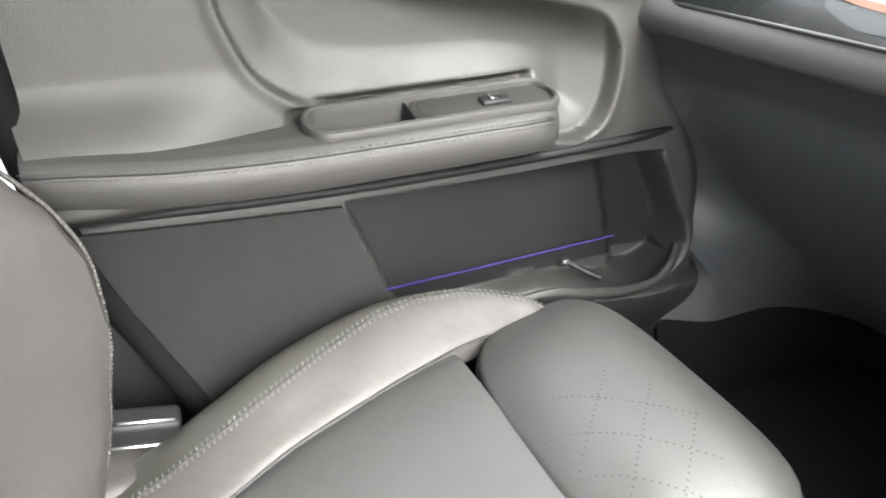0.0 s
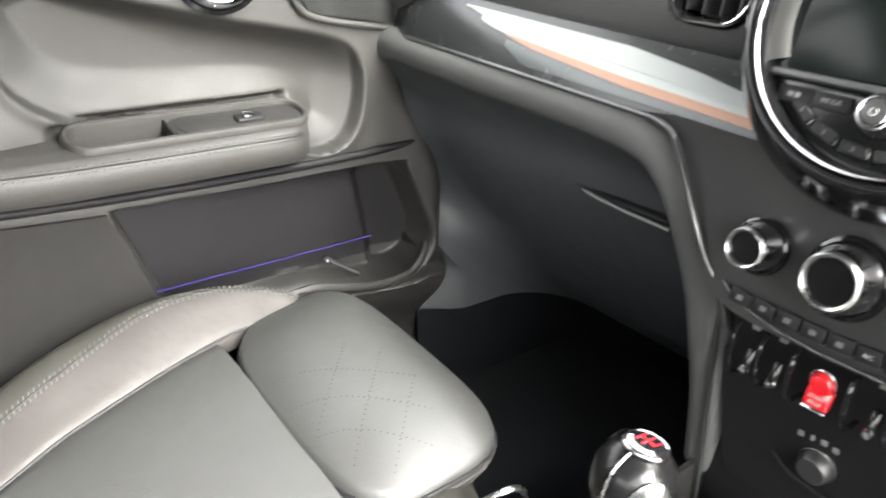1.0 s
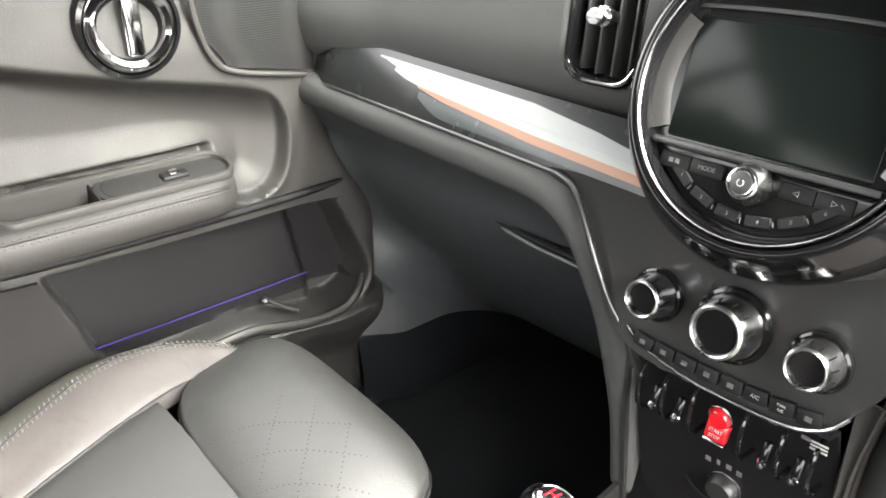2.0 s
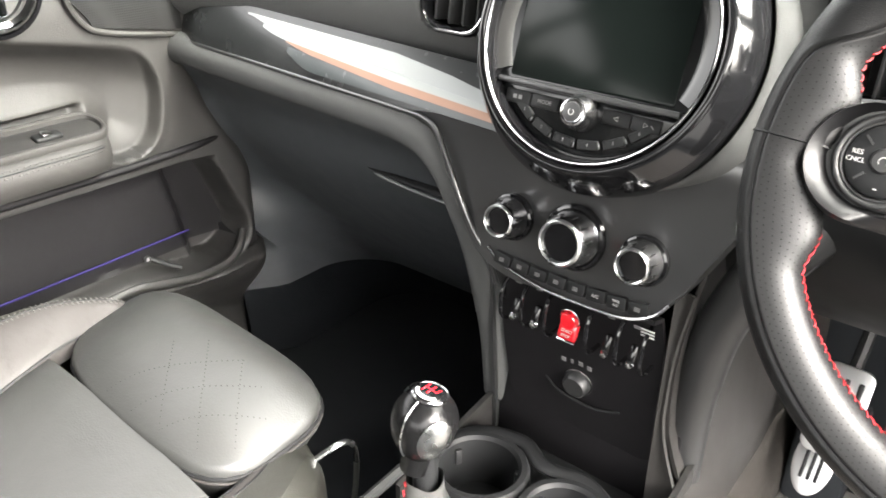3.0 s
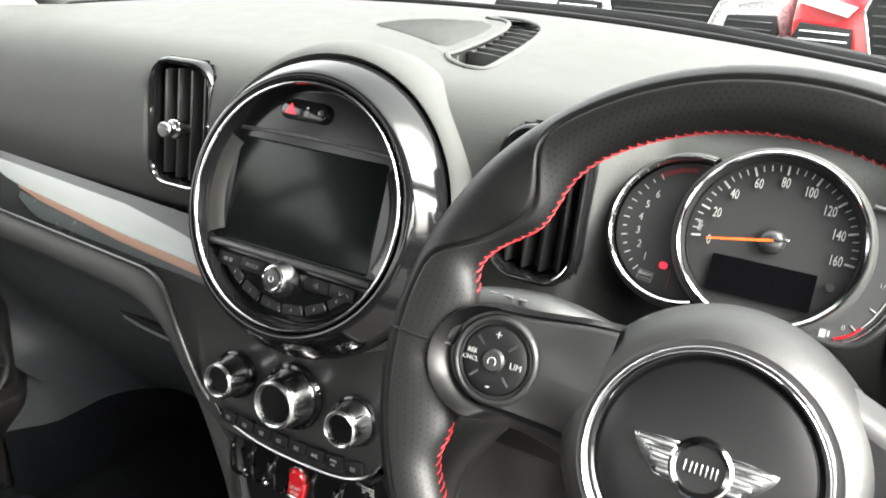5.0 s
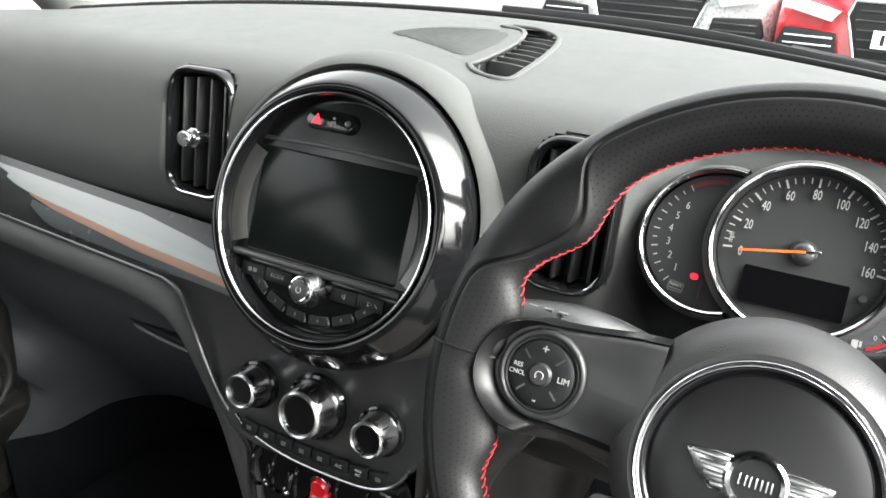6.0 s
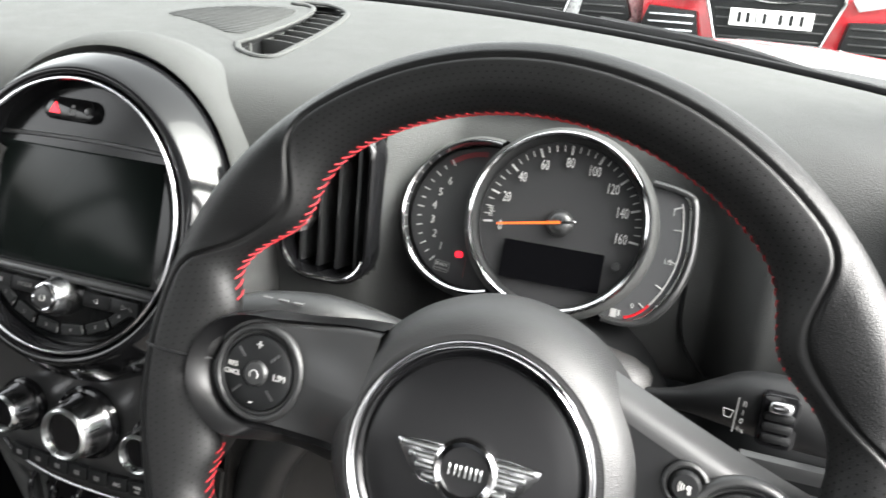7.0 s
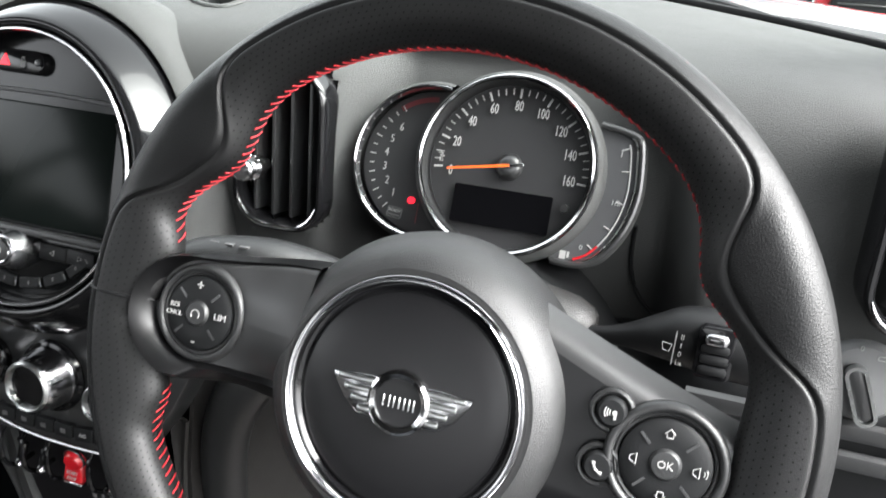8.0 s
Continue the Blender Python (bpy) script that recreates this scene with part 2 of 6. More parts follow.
def spline(points, n=8, closed=False):
    """Catmull-Rom through points."""
    pts = [Vector(p) for p in points]
    m = len(pts)
    out = []
    for i in range(m if closed else m - 1):
        if closed:
            p0, p1, p2, p3 = (pts[(i + k) % m] for k in (-1, 0, 1, 2))
        else:
            p0, p1, p2, p3 = pts[max(i - 1, 0)], pts[i], pts[i + 1], pts[min(i + 2, m - 1)]
        for k in range(n):
            t = k / n
            out.append(0.5 * (2 * p1 + (p2 - p0) * t + (2 * p0 - 5 * p1 + 4 * p2 - p3) * t * t + (3 * p1 - p0 - 3 * p2 + p3) * t ** 3))
    if not closed:
        out.append(pts[-1])
    return out


def rrect(w, h, r, n=6, cx=0.0, cy=0.0):
    pts = []
    for sx, sy, a0 in ((1, 1, 0), (-1, 1, 90), (-1, -1, 180), (1, -1, 270)):
        for k in range(n + 1):
            a = radians(a0 + 90 * k / n)
            pts.append((cx + sx * (w / 2 - r) + r * math.cos(a), cy + sy * (h / 2 - r) + r * math.sin(a)))
    return pts


def slab(outline, z0, z1, bevel=0.0, seg=2, dome=0.0):
    """Plate with the given outline between two heights, its upper edge rounded."""
    bm = bmesh.new()
    f = bm.faces.new([bm.verts.new((x, y, z0)) for x, y in outline])
    top = bmesh.ops.extrude_face_region(bm, geom=[f])
    bmesh.ops.translate(bm, verts=[v for v in top["geom"] if isinstance(v, bmesh.types.BMVert)], vec=(0, 0, z1 - z0))
    if bevel:
        tf = [g for g in top["geom"] if isinstance(g, bmesh.types.BMFace)]
        bmesh.ops.bevel(bm, geom=list({e for g in tf for e in g.edges}), offset=bevel, segments=seg, profile=0.5, affect="EDGES")
    return bm


def frame_ring(outer, inner, z0, z1):
    """Flat frame between two outlines of equal point count."""
    rows = [[(x, y, z0) for x, y in outer], [(x, y, z1) for x, y in outer], [(x, y, z1) for x, y in inner], [(x, y, z0) for x, y in inner]]
    return grid(rows, closed_u=True, closed_v=True)


def smooth(a, b, x):
    t = min(1.0, max(0.0, (x - a) / (b - a)))
    return t * t * (3 - 2 * t)


def text_bm(string, size, at, m, depth=0.0003, turn=0.0, squeeze=1.0):
    cu = bpy.data.curves.new("writing", "FONT")
    cu.body, cu.size, cu.align_x, cu.align_y, cu.extrude = string, size, "CENTER", "CENTER", depth
    cu.resolution_u = 2
    ob = bpy.data.objects.new("writing", cu)
    me = bpy.data.meshes.new_from_object(ob)
    bm = bmesh.new()
    bm.from_mesh(me)
    bpy.data.objects.remove(ob)
    bpy.data.curves.remove(cu)
    bpy.data.meshes.remove(me)
    bm.transform(m @ Matrix.Translation(at) @ Matrix.Rotation(radians(turn), 4, "Z") @ Matrix.Diagonal((squeeze, 1, 1, 1)))
    return bm


def merge(*bms):
    """Joins bmeshes that form one part."""
    out = bms[0]
    for b in bms[1:]:
        me = bpy.data.meshes.new("join")
        b.to_mesh(me)
        b.free()
        out.from_mesh(me)
        bpy.data.meshes.remove(me)
    return out


def disc(r, z0, z1, seg=32, bevel=0.0):
    return slab([(r * math.cos(2 * math.pi * k / seg), r * math.sin(2 * math.pi * k / seg)) for k in range(seg)], z0, z1, bevel)


# ---- large structure ----
def quad_box(x0, x1, y0, y1, z0, z1, bevel=0.0):
    return rbox(x1 - x0, y1 - y0, z1 - z0, bevel, 2, ((x0 + x1) / 2, (y0 + y1) / 2, (z0 + z1) / 2))


# outside ground, rising gently ahead of the car
ground_rows = [[(x, y, 0.075 * y) for x in (-400, -40, -8, 0, 8, 40, 400)] for y in (-400, -40, -8, 0, 8, 40, 400)]
setting("ground", grid(ground_rows), M_ASPHALT, "grey asphalt of a car park", "ground")

# body shell of the car: floor, roof, pillars, sills, rear end
setting("floor", merge(quad_box(-0.72, 0.72, -1.5, 1.25, 0.30, 0.36, 0.01)), M_CARPET, "black carpeted car floor", "floor")
roof_rows = []
for j in range(13):
    y = -1.55 + 2.05 * j / 12
    roof_rows.append([(x, y, 1.53 - 0.10 * (x / 0.62) ** 4 - 0.05 * ((y + 0.5) / 1.0) ** 2) for x in [-0.62 + 1.24 * k / 14 for k in range(15)]])
roof_bm = grid(roof_rows)
bmesh.ops.solidify(roof_bm, geom=roof_bm.faces[:], thickness=0.03)
setting("ceiling", roof_bm, M_LINER, "dark grey cloth headliner", "headliner")
setting("wall_rear", merge(quad_box(-0.72, 0.72, -1.56, -1.5, 0.3, 0.98, 0.01)), M_PLASTIC, "dark plastic tailgate trim", "tailgate")
setting("wall_bulkhead", merge(quad_box(-0.74, 0.74, 1.2, 1.26, 0.3, 1.08, 0.01)), M_CARPET, "black felt-covered bulkhead of the footwell", "bulkhead")
for side, nm in ((-1, "wall_left"), (1, "wall_right")):
    setting(nm, merge(quad_box(min(side * 0.72, side * 0.78), max(side * 0.72, side * 0.78), -1.5, -0.12, 0.3, 0.98, 0.01)), M_PLASTIC, "dark plastic rear side trim", "side trim")
    setting("sill", quad_box(min(side * 0.66, side * 0.80), max(side * 0.66, side * 0.80), -0.2, 1.2, 0.30, 0.375, 0.01), M_CARPET, "black carpeted door sill", "sill")
    setting("pillar_b", tube(spline([(side * 0.735, -0.06, 0.30), (side * 0.735, -0.06, 0.95), (side * 0.68, -0.10, 1.25), (side * 0.58, -0.12, 1.46)], 6), [0.055] * 19, 10, flat=0.5), M_PLASTIC, "dark B pillar trim", "pillar")
    setting("pillar_a", tube(spline([(side * 0.74, 1.10, 1.02), (side * 0.68, 0.82, 1.25), (side * 0.58, 0.48, 1.45)], 8), 0.04, 10), M_LINER, "dark A pillar trim", "pillar")
    setting("pillar_c", tube(spline([(side * 0.73, -1.35, 0.95), (side * 0.68, -1.4, 1.25), (side * 0.58, -1.42, 1.45)], 6), 0.07, 10), M_LINER, "dark rear pillar trim", "pillar")
    setting("wing_inner", quad_box(min(side * 0.70, side * 0.76), max(side * 0.70, side * 0.76), 0.74, 1.2, 0.36, 1.04, 0.01), M_DARK, "black footwell side wall", "side wall")

# outer skin: wings, rear quarters, nose and wheels
for side, nm in ((-1, "wall_wing_left"), (1, "wall_wing_right")):
    wing = []
    for y in [0.78 + 1.30 * k / 26 for k in range(27)]:
        arch = 0.36 * math.sqrt(max(0.0, 1 - ((y - 1.52) / 0.36) ** 2))
        zb = max(0.26, 0.32 + arch) if arch else 0.26
        wing.append([(side * (0.83 - 0.05 * smooth(0.85, 1.10, zb + (1.09 - zb) * j / 8) - 0.12 * smooth(1.75, 2.10, y)), y, zb + (1.09 - zb) * j / 8) for j in range(9)])
    setting(nm, grid(wing, thick=0.012), M_BODY, "pale glossy front wing", "car body")
    rear = []
    for y in [-1.62 + 1.48 * k / 26 for k in range(27)]:
        arch = 0.36 * math.sqrt(max(0.0, 1 - ((y + 0.95) / 0.36) ** 2))
        zb = max(0.26, 0.32 + arch) if arch else 0.26
        rear.append([(side * (0.83 - 0.04 * smooth(0.80, 1.0, zb + (1.0 - zb) * j / 8) - 0.08 * smooth(-1.40, -1.62, y)), y, zb + (1.0 - zb) * j / 8) for j in range(9)])
    setting("wall_quarter_left" if side < 0 else "wall_quarter_right", grid(rear, thick=0.012), M_BODY, "pale glossy rear quarter panel", "car body")
    for y in (1.52, -0.95):
        wm_ = Matrix.Translation((side * 0.735, y, 0.30)) @ Matrix.Rotation(radians(90), 4, "Y")
        wh = setting("road_wheel", lathe(ring_profile(0.245, 0.12, 0.20, 14), 36), M_RUBBER, "black road wheel", "wheel", wm_)
        part("wheel_disc", disc(0.20, -0.085, 0.085, 28, 0.01), M_SILVER, wh, "", wm_)
setting("wall_nose", grid([[(x, 2.08 - 0.12 * (x / 0.72) ** 4 + 0.04 * math.sin(math.pi * (z - 0.25) / 0.75), z) for x in [-0.72 + 1.44 * k / 16 for k in range(17)]] for z in [0.25 + 0.75 * j / 8 for j in range(9)]], thick=0.012), M_BODY, "pale glossy front bumper", "car body")
setting("wall_tail", quad_box(-0.74, 0.74, -1.66, -1.60, 0.30, 1.0, 0.02), M_BODY, "pale glossy tailgate skin", "car body")
setting("roof_skin", grid([[(x, y, 1.555 - 0.10 * (x / 0.66) ** 4 - 0.05 * ((y + 0.5) / 1.0) ** 2) for x in [-0.66 + 1.32 * k / 14 for k in range(15)]] for y in [-1.60 + 2.12 * j / 12 for j in range(13)]], thick=0.01), M_BODY, "pale painted roof", "car body")

# bonnet seen along the foot of the windscreen, with its cowl strip
bon = [[(x, y, 1.136 - 0.03 * x * x + 0.012 * math.exp(-((abs(x) - 0.52) / 0.14) ** 2) - 0.30 * smooth(1.45, 2.3, y) * (y - 1.4)) for x in [-0.75 + 1.5 * k / 16 for k in range(17)]] for y in [1.22 + 0.085 * j for j in range(11)]]
setting("bonnet", grid(bon, thick=0.02), M_BODY, "glossy grey car bonnet", "bonnet")
cowl = [[(x, y - 0.25 * x * x, 1.128 - 0.11 * x * x + (0.012 if 1.15 < y < 1.2 else 0.0)) for x in [-0.72 + 1.44 * k / 20 for k in range(21)]] for y in (1.10, 1.13, 1.16, 1.19, 1.26)]
setting("cowl", grid(cowl, thick=0.01), M_RUBBER, "black plastic cowl below the windscreen", "cowl")
ws = [[(x * (1 - 0.16 * v), 1.115 - 0.25 * x * x - 0.62 * v, 1.155 - 0.11 * x * x + 0.315 * v + 0.03 * math.sin(math.pi * v)) for x in [-0.72 + 1.44 * k / 16 for k in range(17)]] for v in [j / 10 for j in range(11)]]
pane = setting("window_windscreen", grid(ws, thick=0.004), M_GLASS, "clear laminated windscreen glass", "windscreen")
frit = [(x, 1.046 - 0.25 * x * x, 1.186 - 0.11 * x * x) for x in [-0.70 + 1.40 * k / 40 for k in range(41)]]
setting("trim_windscreen", tube(frit, 0.0030, 8, flat=1.2), M_RUBBER, "black band along the foot of the windscreen", "trim")
wiper = root("wiper", (0.30, 1.22, 1.15), "black windscreen wiper parked at the foot of the glass", "wiper")
part("wiper_arm", tube(spline([(0.62, 1.13, 1.115), (0.45, 1.20, 1.15), (0.28, 1.235, 1.168)], 6), 0.007, 8), M_RUBBER, wiper)
part("wiper_blade", tube(spline([(0.42, 1.21, 1.150), (0.15, 1.235, 1.175), (-0.12, 1.23, 1.178)], 6), 0.006, 6, flat=1.6), M_RUBBER, wiper)

# ---- dashboard ----
dash = root("dashboard", (0.0, 0.85, 0.95), "dark grey soft-touch dashboard with grained top and black trims", "dashboard")


def dash_section(x):
    """Upper pad from the groove above the trim over the top to the windscreen."""
    bay = 0.050 * smooth(0.212, 0.272, x) * (1 - smooth(0.455, 0.490, x))
    end = smooth(0.42, 0.46, x)
    dz, dy = -0.11 * x * x, -0.25 * x * x
    low = 0.02 * smooth(0.05, 0.12, x)
    base = [(0.715, 0.965 - low), (0.695, 0.975 - low), (0.676, 0.992 - low), (0.668, 1.010), (0.664, 1.035), (0.666, 1.065), (0.671, 1.095), (0.680, 1.122), (0.695, 1.140), (0.720, 1.150), (0.770, 1.157), (0.85, 1.168), (0.95, 1.180), (1.03, 1.184), (1.09, 1.172), (1.12, 1.150)]
    out = []
    for k, (y, z) in enumerate(base):
        f = smooth(0.72, 1.0, y)
        b = bay * (1 - smooth(1.136 - 0.060 * end, 1.158 - 0.010 * end, z)) if y < 0.76 else 0.0
        out.append((x, y + b + dy * f - 0.10 * max(0.0, abs(x) - 0.5) * (1 - f), z + dz * (0.25 + 0.75 * f)))
    return out


part("panel_seam", tube(spline([(0.4405, 0.7125, 1.040), (0.4400, 0.7140, 1.022), (0.4425, 0.7155, 1.003), (0.4500, 0.7140, 0.987), (0.4640, 0.7080, 0.976)], 5), 0.0014, 6), M_DARK, dash, "fine dark seam of the instrument panel")

VENTS = ((-0.181, 1.073, 0.082, 0.124), (0.193, 1.073, 0.072, 0.118))


def pit(x, z):
    """Depth of the hollow behind an air vent."""
    d = min(math.hypot(max(abs(x - cx) - w / 2 + 0.022, 0), max(abs(z - cz) - h / 2 + 0.022, 0)) - 0.022 for cx, cz, w, h in VENTS)
    return 0.045 * smooth(-0.001, -0.007, d)


xs = [-0.70 + 1.42 * k / 355 for k in range(356)]
rows = [[p + Vector((0, pit(x, p.z) if p.y < 0.75 else 0.0, 0)) for p in spline([Vector(q) for q in dash_section(x)], 7)] for x in xs]
pad_bm = grid(rows, thick=0.006)


# gloss trim on the passenger side, its lower lip and painted reflection bands
def trim_pt(x, f, out=0.0):
    """Point on the trim: f 0 at the lower lip, 1 at the upper groove."""
    k = (x + 0.655) / 0.56
    y0, z0 = 0.654 - 0.030 * k, 0.945 - 0.009 * k
    y1, z1 = 0.680 - 0.024 * k, 1.000 - 0.012 * k
    e = 0.02 * smooth(-0.58, -0.66, x) if x < -0.58 else 0.0
    bulge = 0.004 * math.sin(math.pi * f)
    return (x, y0 + (y1 - y0) * f - bulge - out * 0.9 + e, z0 + (z1 - z0) * f + out * 0.4)


txs = [-0.655 + 0.575 * k / 50 for k in range(51)]
part("trim_panel", grid([[trim_pt(x, b + (1 - b) * f / 8) for b in (0.10 * smooth(-0.215, -0.160, x),) for f in range(9)] for x in txs], thick=-0.004), M_TRIM, dash, "smoked gloss trim panel")


def band_bm(high, low, x0, out):
    """Flush band on the trim between two edges given as (x, height) pairs, closing to a point at x0."""
    rows = []
    for x in [x0 + (-0.085 - x0) * j / 44 for j in range(45)]:
        hi, lo = (float(np.interp(x, [p[0] for p in e], [p[1] for p in e])) for e in (high, low))
        lo = hi - (hi - lo) * smooth(x0 - 0.03, x0 + 0.05, x)
        rows.append([trim_pt(x, lo + (hi - lo) * k / 4, out) for k in range(5)])
    return grid(rows, thick=0.0012)


# edges of the reflections painted as coloured bands on the gloss trim
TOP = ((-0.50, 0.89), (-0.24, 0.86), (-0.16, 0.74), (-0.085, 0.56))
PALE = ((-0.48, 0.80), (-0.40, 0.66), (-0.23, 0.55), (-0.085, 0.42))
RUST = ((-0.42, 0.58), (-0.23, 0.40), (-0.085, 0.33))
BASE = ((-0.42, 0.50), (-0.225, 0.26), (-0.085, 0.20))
part("pale_reflection", band_bm(TOP, PALE, -0.490, 0.0068), M_PALE, dash, "pale reflection painted on the trim")
part("greenish_reflection", band_bm(PALE, RUST, -0.455, 0.0064), M_GREENISH, dash, "greenish grey painted reflection")
part("rust_reflection", band_bm(RUST, BASE, -0.405, 0.0070), M_BRONZE, dash, "bronze painted reflection")
part("teal_reflection", band_bm(BASE, ((-0.50, 0.12), (-0.085, 0.10)), -0.400, 0.0060), M_TEAL, dash, "dark teal grey painted reflection")
lip = [trim_pt(x, -0.03, 0.002) for x in [-0.65 + 0.46 * k / 20 for k in range(21)]]
lip += spline([lip[-1], (-0.165, 0.622, 0.930), (-0.146, 0.617, 0.905), (-0.126, 0.613, 0.872), (-0.108, 0.612, 0.842), (-0.092, 0.615, 0.818), (-0.086, 0.628, 0.78)], 6)[1:]
part("trim_lip", tube(lip, 0.0030, 10), M_FASCIA, dash, "gloss black edge of the trim")

# padded roll below the trim that bends down beside the centre stack
roll = [(-0.665, 0.652, 0.922), (-0.62, 0.647, 0.926), (-0.50, 0.640, 0.924), (-0.36, 0.634, 0.922), (-0.25, 0.628, 0.920), (-0.195, 0.626, 0.912), (-0.165, 0.628, 0.888), (-0.145, 0.632, 0.850), (-0.128, 0.640, 0.800), (-0.118, 0.650, 0.740), (-0.112, 0.66, 0.68), (-0.11, 0.67, 0.60)]


def roll_bm(pts, sx=1):
    pts = spline([(sx * x, y, z) for x, y, z in pts], 6)
    rows = []
    n = len(pts)
    for i, p in enumerate(pts):
        d = (pts[min(i + 1, n - 1)] - pts[max(i - 1, 0)]).normalized()
        back = Vector((0, -1, 0.12)).normalized()
        s = d.cross(back).normalized()
        rows.append([p + s * (0.019 * math.cos(a) * (1 if math.cos(a) > 0 else 1.25)) + back * (0.017 * math.sin(a) - 0.012) for a in [2 * math.pi * k / 14 for k in range(14)]])
    return grid(rows, closed_u=True, cap=True)


part("padded_roll", roll_bm(roll), M_DASH, dash)
part("stack_edge", roll_bm([(-0.200, 0.672, 0.935), (-0.184, 0.652, 0.912), (-0.165, 0.642, 0.885), (-0.145, 0.642, 0.850), (-0.128, 0.650, 0.800), (-0.118, 0.66, 0.740), (-0.112, 0.67, 0.68), (-0.11, 0.68, 0.60)], -1), M_PLASTIC, dash)

# glovebox and knee panel: one moulding that turns in a hollow curve into the side of the footwell
KNEE = spline([(0, 0.655, 0.925), (0, 0.674, 0.895), (0, 0.704, 0.855), (0, 0.726, 0.80), (0, 0.783, 0.72), (0, 0.860, 0.63), (0, 0.930, 0.55), (0, 1.000, 0.49), (0, 1.075, 0.42), (0, 1.12, 0.365)], 6)
knee = []
for q in KNEE:
    side = -0.712 + 0.057 * smooth(0.72, 0.61, q.z) + 0.020 * smooth(0.56, 0.40, q.z)
    r = 0.11
    run = [(-0.10 + (side + r + 0.10) * k / 24, q.y, q.z) for k in range(24)]
    run += [(side + r - r * math.sin(a), q.y - r + r * math.cos(a), q.z) for a in [math.pi / 2 * k / 18 for k in range(19)]]
    back = q.y - r - 0.738
    if back > 0:
        run += [(side - 0.040 * smooth(0.82, 0.738, y), y, q.z) for y in [q.y - r - back * k / 8 for k in range(1, 9)]]
    else:
        run += [run[-1]] * 8
    run = [(x, max(y, min(q.y, 0.70 + 0.045 * smooth(0.81, 0.76, z))), z) for x, y, z in run]
    knee.append(run)
split = next(i for i, r in enumerate(knee) if r[0][2] < 0.50)
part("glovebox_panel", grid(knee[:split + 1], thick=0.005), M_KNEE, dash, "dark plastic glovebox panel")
part("footwell_carpet", grid(knee[split:], thick=0.005), M_FOOTWELL, dash, "black footwell carpet with its shade in the colour")
gh = part("glovebox_handle", tube(spline([(-0.350, 0.722, 0.814), (-0.325, 0.718, 0.8125), (-0.30, 0.714, 0.8135), (-0.26, 0.709, 0.815), (-0.200, 0.703, 0.818)], 5), [0.003] + [0.008] * 19 + [0.004], 10, flat=0.5), M_DARK, dash, "dark finger slot of the glovebox")
part("pull_edge", tube(spline([(-0.330, 0.706, 0.8140), (-0.305, 0.7025, 0.8128), (-0.26, 0.698, 0.8118), (-0.200, 0.693, 0.8130)], 6), [0.0006, 0.0010, 0.0014] + [0.0022] * 5 + [0.0019] * 11, 8), M_PALE, gh, "soft grey edge of the pull")
part("end_panel", grid([[(-0.716 + 0.02 * smooth(0.76, 0.86, y), y, z) for z in [0.55 + 0.56 * j / 10 for j in range(11)]] for y in [0.655 + 0.30 * k / 8 for k in range(9)]], thick=0.004), M_DASH, dash)

# driver side lower dash
low = []
for k in range(41):
    x = 0.10 + 0.60 * k / 40
    dip = 0.03 * smooth(0.22, 0.26, x) * smooth(0.50, 0.465, x)
    low.append(spline([(x, 0.70, 0.985 - dip), (x, 0.668 + dip, 0.972 - dip), (x, 0.655 + 0.5 * dip, 0.945 - 0.5 * dip), (x, 0.66, 0.90), (x, 0.70, 0.84), (x, 0.78, 0.78), (x, 0.9, 0.74)], 4))
part("lower_dash", grid(low, thick=0.006), M_DARK, dash, "grey-black lower dash")
for k, zz in enumerate((0.955, 0.935)):
    part("trim_strip", tube([(x, 0.651 - 0.002 * k, zz) for x in (0.49, 0.56, 0.63, 0.69)], 0.005, 8, flat=1.4), M_FASCIA, dash)


